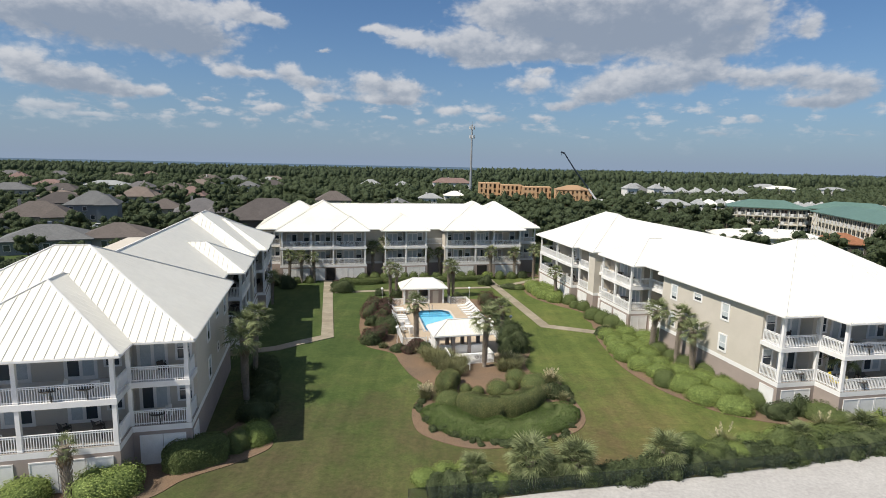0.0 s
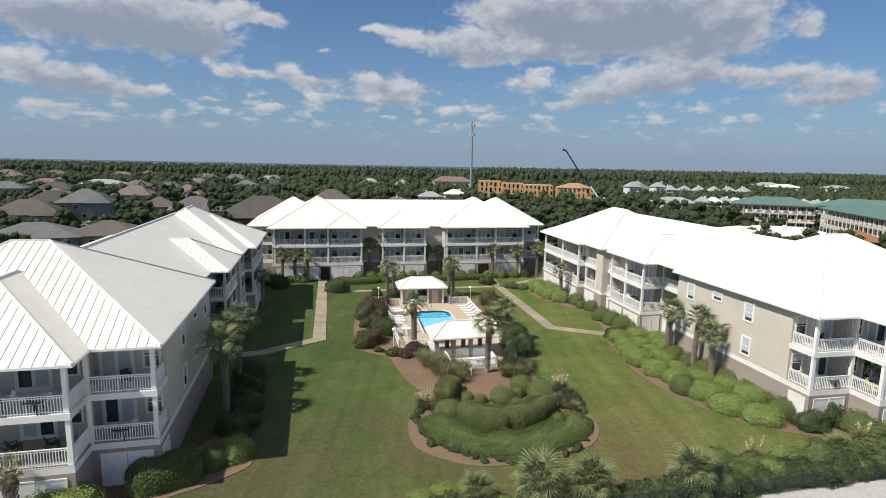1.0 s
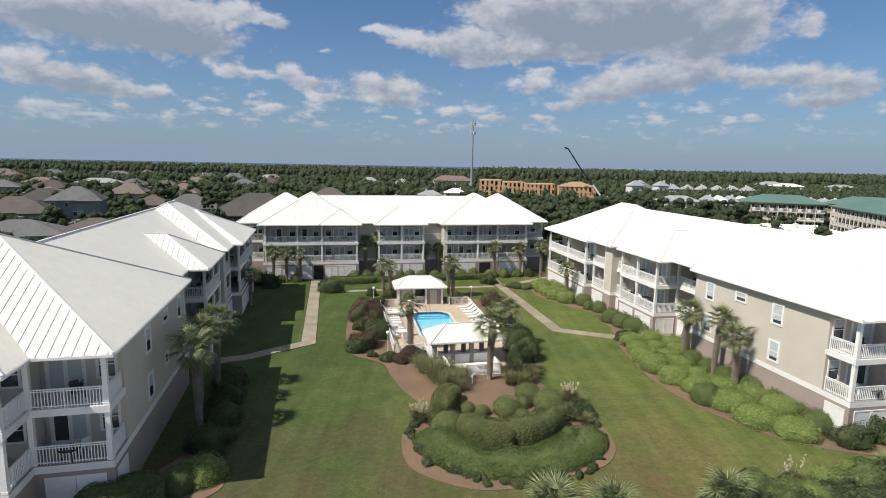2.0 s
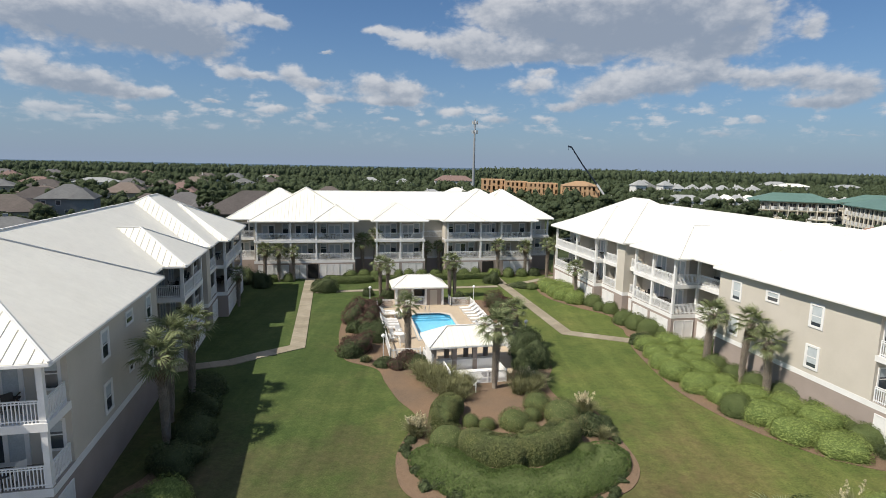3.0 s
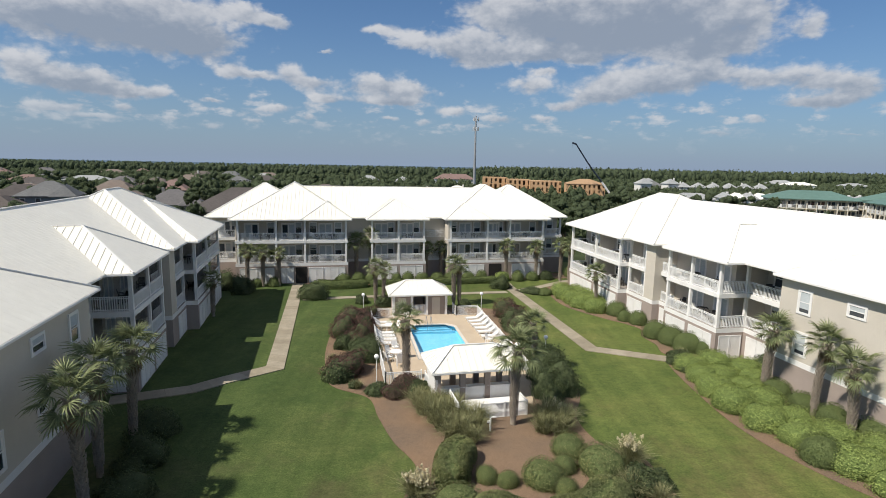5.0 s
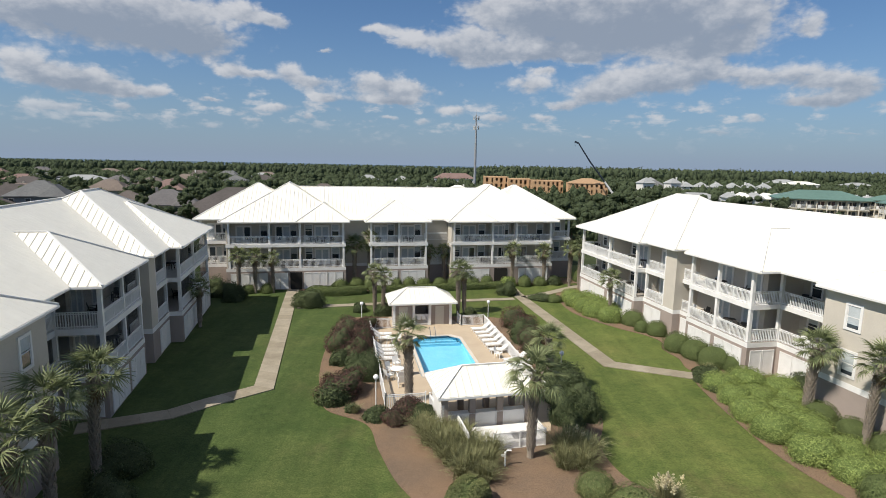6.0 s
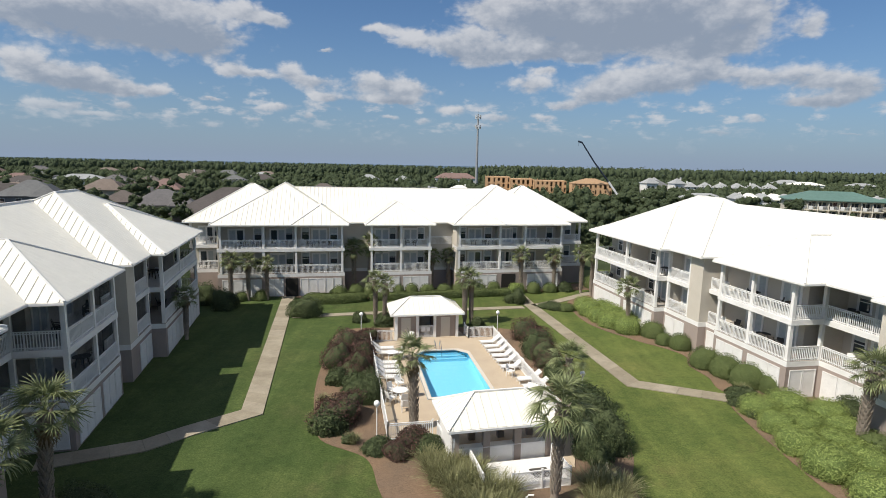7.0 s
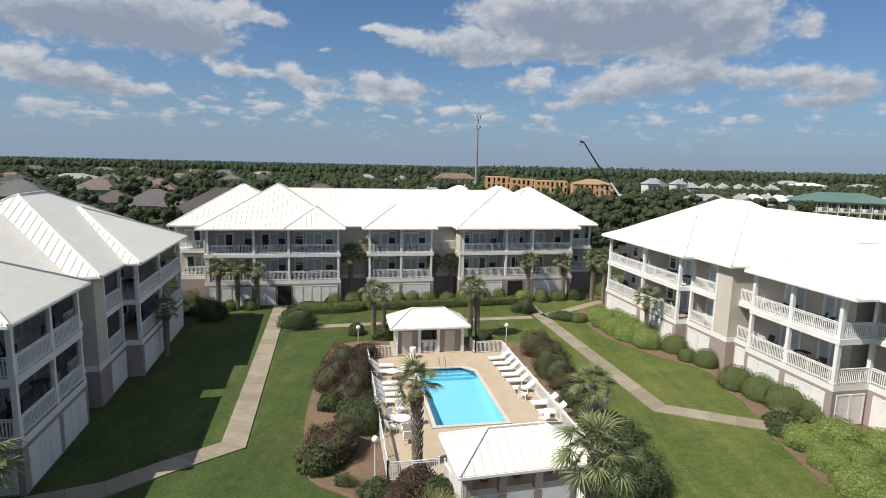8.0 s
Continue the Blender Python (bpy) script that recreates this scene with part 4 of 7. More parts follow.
def far_building(m, label):
    root = thing("apartment_building", m, label, "building", "white-roofed apartment buildings")
    b = Plan(root, 1)
    base = [(0.5, 0.3), (4.5, 0.3), (4.5, -3.6), (19.7, -3.6), (19.7, -0.8), (22.8, -0.8), (22.8, -3.6), (30.9, -3.6), (30.9, -0.8), (34.2, -0.8), (34.2, -3.6), (49.2, -3.6), (49.2, 0.3), (53.7, 0.3), (53.7, 15), (0.5, 15)]
    core = [(0.5, 2.4), (4.5, 2.4), (4.5, -1.1), (19.7, -1.1), (19.7, -0.78), (22.8, -0.78), (22.8, -1.1), (30.9, -1.1), (30.9, -0.78), (34.2, -0.78), (34.2, -1.1), (49.2, -1.1), (49.2, 2.4), (53.7, 2.4), (53.7, 14.9), (0.5, 14.9)]
    b.outline("ground_storey_wall", base, -0.3, Z1 - 0.42, TAUPE, "taupe stucco ground storey")
    b.outline("upper_wall", core, Z1 - 0.1, ZT + 0.1, STUCCO, "beige stucco upper walls")
    b.outline("floor_band", base, Z1 - 0.42, Z1 - 0.01, TRIM, "white band between the storeys")
    for pts in ([(0.5, 0.3), (4.5, 0.3), (4.5, 2.5), (0.5, 2.5)], [(4.5, -3.6), (19.7, -3.6), (19.7, -1.0), (4.5, -1.0)], [(22.8, -3.6), (30.9, -3.6), (30.9, -1.0), (22.8, -1.0)],
                [(34.2, -3.6), (49.2, -3.6), (49.2, -1.0), (34.2, -1.0)], [(49.2, 0.3), (53.7, 0.3), (53.7, 2.5), (49.2, 2.5)]):
        b.outline("porch_floor", pts, Z1 - 0.01, Z1 + 0.01, PORCH_FLOOR)
        b.outline("porch_floor", pts, Z2 - 0.4, Z2, TRIM, "white-edged upper porch floor")
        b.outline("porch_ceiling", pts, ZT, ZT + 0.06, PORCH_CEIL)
    b.hip(0.0, 15.0, -0.3, 15.4, ((7.3, 7.4), (7.7, 7.4)), 13.6, low_seams=False)
    b.hip(39.2, 54.2, -0.3, 15.4, ((46.6, 7.4), (47.0, 7.4)), 13.75, low_seams=False)
    b.hip(3.8, 20.2, -4.1, 15.0, ((12.0, 4.2), (12.0, 6.9)), 13.85, low_seams=False)
    b.hip(33.7, 49.9, -4.1, 15.0, ((41.8, 4.2), (41.8, 6.9)), 13.85, low_seams=False)
    b.hip(4.0, 50.2, -1.3, 15.8, ((11.5, 7.2), (42.6, 7.2)), 13.2, low_seams=False)
    b.hip(13.3, 20.25, -4.15, 6.0, ((16.75, -0.6), (16.75, 1.8)), 11.3, low_seams=False)
    b.hip(33.65, 40.7, -4.15, 6.0, ((37.15, -0.6), (37.15, 1.8)), 11.3, low_seams=False)
    b.hip(22.3, 31.3, -4.1, 6.0, ((26.8, 0.4), (26.8, 3.4)), 11.75, low_seams=False)
    for x, y in ((0.75, 0.5), (4.3, 0.5), (4.9, -3.42), (9.9, -3.42), (13.75, -3.42), (19.4, -3.42), (23.1, -3.42), (26.9, -3.42), (30.6, -3.42), (34.6, -3.42), (40.2, -3.42), (43.7, -3.42), (48.9, -3.42), (53.4, 0.5)):
        b.post(x, y)
    for z in (Z1, Z2):
        for p, q in (((0.9, 0.48), (4.3, 0.48)), ((5.05, -3.44), (9.75, -3.44)), ((10.05, -3.44), (13.6, -3.44)), ((13.9, -3.44), (19.25, -3.44)), ((23.25, -3.44), (26.75, -3.44)), ((27.05, -3.44), (30.45, -3.44)),
                     ((34.75, -3.44), (40.05, -3.44)), ((40.35, -3.44), (43.55, -3.44)), ((43.85, -3.44), (48.75, -3.44)), ((49.3, 0.48), (53.3, 0.48)), ((19.5, -3.2), (19.5, -1.0)), ((30.75, -3.2), (30.75, -1.0)),
                     ((31.0, -0.95), (34.1, -0.95))):
            b.railing(p, q, z)
    b.box("porch_wall", 34.2, 34.45, -3.5, -0.9, Z1, ZT, STUCCO)
    for x in (9.9, 13.75, 26.9, 40.2, 43.7):
        b.box("porch_wall", x - 0.08, x + 0.08, -2.4, -1.1, Z1, ZT, STUCCO)
    b.box("porch_wall", 4.52, 4.66, -3.3, -1.1, Z1, ZT, STUCCO)
    b.box("porch_wall", 49.02, 49.16, -3.3, -1.1, Z1, ZT, STUCCO)
    porch_openings(b, ((5.0, 9.8), (10.0, 13.6), (13.9, 19.3), (23.2, 26.8), (27.0, 30.6), (34.6, 40.1), (40.3, 43.6), (43.8, 48.9)), -1.1)
    porch_openings(b, ((0.8, 4.3), (49.5, 53.2)), 2.4)
    for p, q, c in (((5.0, -3.6), (9.6, -3.6), 4), ((10.1, -3.6), (12.2, -3.6), 2), ((14.2, -3.6), (19.3, -3.6), 5), ((23.2, -3.6), (26.7, -3.6), 3), ((27.1, -3.6), (30.5, -3.6), 3), ((34.9, -3.6), (39.8, -3.6), 4), ((44.1, -3.6), (48.6, -3.6), 4)):
        b.storage_doors(p, q, FRONT, c)
    # painted dark panels stand in for the shade inside the open passages
    for x0, x1 in ((12.45, 13.95), (40.5, 42.4)):
        b.box("passage_shade_panel", x0, x1, -3.66, -3.55, -0.05, 2.35, PASSAGE_SHADE, "flat dark panel painted as the shaded entry passage")
    return root


def plan_matrix(o, ux, uy):
    return Matrix(((ux[0], uy[0], 0, o[0]), (ux[1], uy[1], 0, o[1]), (0, 0, 1, 0), (0, 0, 0, 1)))


a_r, a_l, a_f = radians(10.6), radians(12.8), radians(11.5)
side_building(plan_matrix((16.5, 97.8), (math.sin(a_r), -math.cos(a_r)), (math.cos(a_r), math.sin(a_r))), 1, "sunlit three-storey beige apartment building with white metal roof")
side_building(plan_matrix((-28.0, 89.3), (math.sin(a_l), -math.cos(a_l)), (math.cos(a_l), math.sin(a_l))), -1, "three-storey beige apartment building with shaded court side", True)
far_building(plan_matrix((-34.0, 97.2), (math.cos(a_f), math.sin(a_f)), (-math.sin(a_f), math.cos(a_f))), "three-storey beige apartment building closing the courtyard")


# ---- pool garden ----
def sheet_with_hole(outline, hole, z0, z1):
    bm = bmesh.new()
    loops = []
    for pts in (outline, hole):
        vs = [bm.verts.new((x, y, z1)) for x, y in pts]
        loops.append(vs)
    edges = [bm.edges.new((vs[i], vs[(i + 1) % len(vs)])) for vs in loops for i in range(len(vs))]
    bmesh.ops.triangle_fill(bm, use_beauty=True, use_dissolve=False, edges=edges)
    for vs in loops:
        lo = [bm.verts.new((v.co.x, v.co.y, z0)) for v in vs]
        for i in range(len(vs)):
            j = (i + 1) % len(vs)
            bm.faces.new((vs[i], vs[j], lo[j], lo[i]))
    return bm


BED_HOLE = [tuple(pool_pt(a, b).xy) for a, b in ((-0.5, -0.5), (POOL_W + 0.5, -0.5), (POOL_W + 0.5, POOL_L + 0.5), (-0.5, POOL_L + 0.5))]
GARDEN = [(-11.6, 82.5), (-11.7, 75), (-11.2, 69), (-10.2, 64), (-9.0, 60.6), (-6.0, 58.6), (-4.9, 55.6), (-3.6, 52.3), (-2.0, 49.2), (-2.8, 45.6), (-3.0, 43.2), (-2.3, 40.3), (-0.2, 38.6), (2.2, 37.8),
          (5.4, 38.3), (8.2, 39.6), (10.6, 40.9), (11.9, 43.6), (11.6, 48.0), (11.2, 51.0), (9.2, 52.5), (8.6, 56), (9.8, 60), (9.6, 66), (8.7, 73), (7.8, 80), (5.6, 84), (0, 84.5), (-6, 84)]
solid("mulch_bed", sheet_with_hole(smooth_loop(GARDEN), BED_HOLE, -0.15, 0.045), MULCH, "reddish pine straw bed round the pool garden", "flower bed", kind="structure")
DECK_LINE = [(-8.4, 78.9), (-6.2, 79.4), (-6.6, 81.6), (0.2, 82.9), (0.9, 80.8), (3.4, 81.3), (6.9, 62.4), (5.9, 57.9), (-1.6, 56.6), (-2.2, 61.1), (-4.9, 60.5)]
pool_edge = [tuple(pool_pt(a, b).xy) for a, b in ((0, 0), (POOL_W, 0), (POOL_W, POOL_L - 0.9), (POOL_W - 0.9, POOL_L), (0.9, POOL_L), (0, POOL_L - 0.9))]
solid("pool_deck", sheet_with_hole(DECK_LINE, pool_edge, -0.1, 0.12), DECK, "tan concrete deck round the pool", "pool deck", kind="structure")
pool = thing("swimming_pool", Matrix.Translation(POOL_O) @ Matrix.Rotation(COURT, 4, "Z"), "bright blue swimming pool with entry steps", "pool")
edge = [(0, 0), (POOL_W, 0), (POOL_W, POOL_L - 0.9), (POOL_W - 0.9, POOL_L), (0.9, POOL_L), (0, POOL_L - 0.9)]


def inset(pts, k):
    cx, cy = POOL_W / 2, POOL_L / 2
    return [(x + math.copysign(k, cx - x), y + math.copysign(k, cy - y)) for x, y in pts]


bm = bmesh.new()
lo = [bm.verts.new((x, y, -0.62 if y > POOL_L / 2 else -1.3)) for x, y in edge]
hi = [bm.verts.new((x, y, -0.16)) for x, y in edge]
for i in range(6):
    bm.faces.new((lo[i], lo[(i + 1) % 6], hi[(i + 1) % 6], hi[i]))
bm.faces.new(lo)
part("basin", bm, POOL_PLASTER, pool, "blue plastered basin")
bm = bmesh.new()
for i in range(6):
    (x0, y0), (x1, y1) = edge[i], edge[(i + 1) % 6]
    v = [bm.verts.new(p) for p in ((x0, y0, -0.18), (x1, y1, -0.18), (x1, y1, 0.125), (x0, y0, 0.125))]
    bm.faces.new(v)
part("waterline_tile", bm, POOL_TILE, pool, "dark blue waterline tiles")
part("coping", sheet_with_hole(inset(edge, -0.32), inset(edge, 0.04), 0.09, 0.17), COPING, pool, "pale rounded coping")
for k in range(3):
    x0, x1, y1, top = max(0.62 - 0.2 * k, 0.06), min(POOL_W - 0.62 + 0.2 * k, POOL_W - 0.06), POOL_L - 0.36 * k, -0.15 - 0.15 * k
    bm = bmesh.new()
    box(bm, x0, x1, y1 - 0.36, y1 - 0.01, -0.70, top)
    part("entry_step", bm, POOL_PLASTER, pool)
    bm = bmesh.new()
    box(bm, x0, x1, y1 - 0.366, y1 - 0.31, top - 0.03, top + 0.006)
    part("step_nosing", bm, POOL_LINE, pool, "blue tile nosing")
bm = bmesh.new()
bm.faces.new([bm.verts.new((x, y, -0.06)) for x, y in edge])
surface = part("water_surface", bm, WATER, pool, "clear rippled pool water")
surface.visible_shadow = False
rail = thing("pool_handrail", Matrix.Translation(pool_pt(2.2, POOL_L - 0.2, 0.12)) @ Matrix.Rotation(COURT, 4, "Z"), "curved stainless steel pool handrail", "handrail")
for dx in (0.0, 0.5):
    bm = bmesh.new()
    tube(bm, [(dx, 0.35, 0), (dx, 0.35, 0.75), (dx, 0.2, 0.88), (dx, -0.1, 0.85), (dx, -0.75, 0.35), (dx, -0.8, -0.45)], [0.024] * 6, 6)
    part("rail_tube", bm, STEEL, rail)


bm = bmesh.new()
box(bm, -0.016, 0.016, -0.016, 0.016, 0.1, 1.17)
PICKET = mesh_from("picket", bm, RAIL)


def picket_fence(p, q, label, high=1.2):
    root = thing("pool_fence", Matrix(), label, "fence", "white pool fence")
    b = Plan(root)
    a, c = Vector(p), Vector(q)
    n = max(1, round((c - a).length / 2.4))
    for i in range(n + 1):
        o = a.lerp(c, i / n)
        bm = bmesh.new()
        box(bm, o.x - 0.04, o.x + 0.04, o.y - 0.04, o.y + 0.04, 0.0, high + 0.08)
        box(bm, o.x - 0.05, o.x + 0.05, o.y - 0.05, o.y + 0.05, high + 0.08, high + 0.11)
        part("fence_post", bm, RAIL, root)
        if i < n:
            e = a.lerp(c, (i + 1) / n)
            bm = bmesh.new()
            for z in (0.2, high - 0.14, high - 0.02):
                beam(bm, (o.x, o.y, z), (e.x, e.y, z), 0.05, 0.045)
            panel = part("fence_panel", bm, RAIL, root)
            k = round((e - o).length / 0.125)
            for j in range(1, k):
                g = part("picket", PICKET, None, panel)
                w = o.lerp(e, j / k)
                g.matrix_basis = Matrix.Translation((w.x, w.y, 0))


for p, q in (((-8.4, 78.9), (-5.9, 79.5)), ((-8.4, 78.9), (-4.9, 60.5)), ((-4.9, 60.5), (-2.2, 61.0)), ((1.0, 80.8), (3.4, 81.3)), ((3.4, 81.3), (6.6, 62.8)), ((1.0, 80.8), (0.6, 82.0)), ((-1.9, 60.8), (-1.3, 58.8))):
    picket_fence(p, q, "white picket fence round the pool deck")


def small_hut(name, m, wide, deep, eave, rise, label):
    root = thing(name, m, label, "pavilion")
    b = Plan(root)
    h = deep / 2
    b.hip(0, wide, 0, deep, ((h * 0.95, h), (wide - h * 0.95, h)), eave + rise, 0.5, eave, False)
    return root, b


# pool house
root, b = small_hut("pool_house", Matrix.Translation((-6.45, 79.45, 0)) @ Matrix.Rotation(radians(10.5), 4, "Z"), 7.1, 4.3, 2.62, 1.2, "taupe pool house with white hipped metal roof")
b.box("wall_panel", 0.62, 2.55, 0.6, 3.8, 0, 2.5, TAUPE)
b.box("wall_panel", 4.3, 6.5, 0.6, 3.8, 0, 2.5, TAUPE)
b.box("rear_wall", 2.55, 4.3, 3.3, 3.8, 0, 2.5, STUCCO)
for x in (0.55, 2.6, 4.3, 6.5):
    b.box("column", x - 0.13, x + 0.13, 0.42, 0.68, 0, 2.45, TRIM)
b.box("beam", 0.4, 6.7, 0.45, 0.65, 2.3, 2.46, TRIM)
b.box("floor_slab", 0.3, 6.8, 0.3, 4.1, -0.1, 0.14, DECK)
b.railing((2.75, 0.55), (4.15, 0.55), 0.15, 1.15, 0.11, name="gate")
b.box("door_panel", 1.05, 1.95, 0.57, 0.6, 0.1, 2.1, STUCCO, "beige changing room door")
b.box("door_panel", 4.9, 5.8, 0.57, 0.6, 0.1, 2.1, STUCCO, "beige changing room door")
b.box("notice_board", 3.0, 3.35, 0.48, 0.52, 0.75, 1.15, TRIM, "white notice board on the gate")
b.box("notice_board", 3.5, 3.85, 0.48, 0.52, 0.75, 1.15, TRIM, "white notice board on the gate")
bm = bmesh.new()
tube(bm, [(0, 0, 0), (0, 0, 0.82)], [0.25, 0.29], 14)
tube(bm, [(0, 0, 0.82), (0, 0, 0.93)], [0.31, 0.26], 14)
solid("waste_bin", bm, PLASTIC_WHITE, "white round plastic waste bin", "waste bin", m=Matrix.Translation((-4.5, 79.3, 0.12)))

# shade pavilion with its terrace
root, b = small_hut("bar_pavilion", Matrix.Translation((-1.3, 56.9, 0)) @ Matrix.Rotation(radians(13.0), 4, "Z"), 7.0, 4.1, 2.62, 1.2, "open poolside pavilion with white metal roof")
for x in (0.55, 2.35, 4.2, 6.1):
    b.box("column", x - 0.2, x + 0.2, 0.5, 0.85, 0, 2.5, TAUPE)
    b.box("column", x - 0.2, x + 0.2, 3.3, 3.65, 0, 2.5, TAUPE)
for x0, x1 in ((0.75, 2.15), (2.55, 4.0), (4.4, 5.9)):
    b.box("counter_front", x0, x1, 0.58, 0.72, 0.1, 1.15, DOOR_WHITE, "white panelled counter front")
    fr = bmesh.new()
    for a0, a1, z0, z1 in ((x0, x0 + 0.07, 0.15, 1.15), (x1 - 0.07, x1, 0.15, 1.15), (x0, x1, 1.08, 1.18), (x0, x1, 0.15, 0.24)):
        box(fr, a0, a1, 0.54, 0.58, z0, z1)
    part("counter_frame", fr, TRIM, root)
b.box("counter_top", 0.7, 6.0, 0.5, 1.0, 1.18, 1.23, TRIM)
b.box("side_wall", 0.35, 0.5, 0.5, 3.6, 0, 1.9, TRIM, "white side wall")
b.box("beam", 0.3, 6.6, 0.55, 0.75, 2.35, 2.5, TRIM)
b.box("beam", 0.3, 6.6, 3.4, 3.6, 2.35, 2.5, TRIM)
b.box("floor_slab", 0.2, 6.8, 0.3, 3.9, -0.1, 0.14, DECK)
TER = Matrix.Translation((-1.3, 56.9, 0)) @ Matrix.Rotation(radians(13.0), 4, "Z")
root = thing("terrace", TER, "white-floored terrace with lattice screens", "terrace")
b = Plan(root)
b.box("terrace_floor", 1.35, 6.2, -2.1, 0.3, -0.1, 0.35, TRIM, "white painted terrace floor")
b.box("side_screen", 1.3, 1.4, -2.1, 0.4, 0.3, 1.25, TRIM, "solid white side screen")


def lattice(o, d, wide, z0, high):
    bm = bmesh.new()
    n = int(wide / 0.16)
    for i in range(-int(high / 0.16), n):
        for s in (1, -1):
            t0, t1 = max(0.0, -i * 0.16), min(high, wide - i * 0.16)
            if t1 - t0 < 0.08:
                continue
            u0, u1 = i * 0.16 + t0, i * 0.16 + t1
            if s < 0:
                u0, u1 = wide - u0, wide - u1
            off = 0.012 * s
            beam(bm, (o[0] + d[0] * u0 - d[1] * off, o[1] + d[1] * u0 + d[0] * off, z0 + t0), (o[0] + d[0] * u1 - d[1] * off, o[1] + d[1] * u1 + d[0] * off, z0 + t1), 0.02, 0.035)
    for z in (z0, z0 + high):
        beam(bm, (o[0], o[1], z), (o[0] + d[0] * wide, o[1] + d[1] * wide, z), 0.07, 0.07)
    return bm


part("lattice_screen", lattice((3.0, -2.1), (1, 0), 1.55, 0.05, 1.0), TRIM, root)
part("lattice_screen", lattice((4.65, -2.1), (1, 0), 1.55, 0.05, 1.0), TRIM, root)
part("lattice_screen", lattice((6.2, -2.1), (0, 1), 2.3, 0.05, 1.0), TRIM, root)
for x, y in ((2.95, -2.1), (4.6, -2.1), (6.2, -2.1), (6.2, 0.25), (1.35, -2.1)):
    b.box("screen_post", x - 0.05, x + 0.05, y - 0.05, y + 0.05, 0, 1.15, TRIM)
bm = bmesh.new()
box(bm, -0.5, 0.5, -0.42, 0.42, 0.0, 0.05)
box(bm, -0.44, 0.44, -0.36, 0.36, 0.05, 0.09)
solid("terrace_mat", bm, FABRIC_DARK, "dark square mat on the pale terrace floor", "mat", m=TER @ Matrix.Translation((4.9, -1.2, 0.352)))
bm = bmesh.new()
tube(bm, [(0, 0, 0), (0, 0, 0.85), (0.1, 0, 0.95), (0.35, 0, 0.95)], [0.06, 0.06, 0.05, 0.05], 8)
box(bm, -0.22, 0.05, -0.05, 0.05, 0.6, 0.7)
solid("standpipe", bm, PLASTIC_WHITE, "white standpipe in the mulch", "standpipe", m=Matrix.Translation((2.5, 53.8, 0.04)))


def lounger():
    root = thing("sun_lounger", Matrix.Translation((0, 0, -50)), "white slatted resin sun lounger on the deck", "sun lounger", "sun loungers round the pool")
    bm = bmesh.new()
    for y in (-0.3, 0.3):
        beam(bm, (0, y, 0.33), (1.95, y, 0.33), 0.05, 0.08)
    part("frame", bm, PLASTIC_WHITE, root)
    for k, x in enumerate(np.arange(0.06, 1.25, 0.13)):
        bm = bmesh.new()
        box(bm, x, x + 0.105, -0.29, 0.29, 0.36, 0.39)
        part("slat", bm, PLASTIC_WHITE, root)
    bm = bmesh.new()
    for y in (-0.3, 0.3):
        beam(bm, (1.27, y, 0.37), (1.93, y, 0.88), 0.05, 0.06)
    beam(bm, (1.93, -0.3, 0.88), (1.93, 0.3, 0.88), 0.05, 0.06)
    back = part("backrest", bm, PLASTIC_WHITE, root)
    for k in range(6):
        x, z = 1.27 + k * 0.11, 0.38 + k * 0.085
        bm = bmesh.new()
        hexa(bm, [(x, -0.29, z), (x + 0.09, -0.29, z + 0.07), (x + 0.09, 0.29, z + 0.07), (x, 0.29, z), (x - 0.02, -0.29, z + 0.03), (x + 0.07, -0.29, z + 0.1), (x + 0.07, 0.29, z + 0.1), (x - 0.02, 0.29, z + 0.03)])
        part("back_slat", bm, PLASTIC_WHITE, back)
    for x in (0.15, 1.15, 1.8):
        for y in (-0.3, 0.3):
            bm = bmesh.new()
            box(bm, x - 0.03, x + 0.03, y - 0.03, y + 0.03, 0, 0.3)
            part("leg", bm, PLASTIC_WHITE, root)
    return root


proto = lounger()
spots = [(1.95, 78.6, 14), (2.2, 77.4, 12), (2.45, 76.2, 13), (2.7, 75.0, 10), (2.95, 73.8, 12), (3.2, 72.4, 11), (4.2, 69.8, 12), (4.45, 68.4, 10),
         (-5.9, 76.6, 188), (-5.7, 75.4, 187), (-5.3, 73.0, 190), (-5.1, 72.0, 188), (-4.9, 71.0, 189), (-4.75, 69.9, 186)]
for i, (x, y, a) in enumerate(spots):
    m = Matrix.Translation((x, y, 0.12)) @ Matrix.Rotation(radians(a), 4, "Z")
    if i == 0:
        proto.matrix_world = m
    else:
        copy_thing(proto, m)


def patio_chair(mat, label, group):
    root = thing("patio_chair", Matrix.Translation((0, 0, -50)), label, "chair", group)
    bm = bmesh.new()
    box(bm, -0.26, 0.26, -0.26, 0.26, 0.40, 0.45)
    part("seat", bm, mat, root)
    bm = bmesh.new()
    hexa(bm, [(-0.26, 0.24, 0.45), (0.26, 0.24, 0.45), (0.26, 0.28, 0.45), (-0.26, 0.28, 0.45), (-0.24, 0.36, 0.92), (0.24, 0.36, 0.92), (0.24, 0.40, 0.92), (-0.24, 0.40, 0.92)])
    part("backrest", bm, mat, root)
    for x in (-0.24, 0.24):
        bm = bmesh.new()
        beam(bm, (x, -0.24, 0.64), (x, 0.3, 0.64), 0.05, 0.035)
        part("armrest", bm, mat, root)
        for y in (-0.23, 0.24):
            bm = bmesh.new()
            beam(bm, (x * 1.1, y * 1.1, 0), (x, y, 0.64 if y < 0 else 0.45), 0.045)
            part("leg", bm, mat, root)
    return root


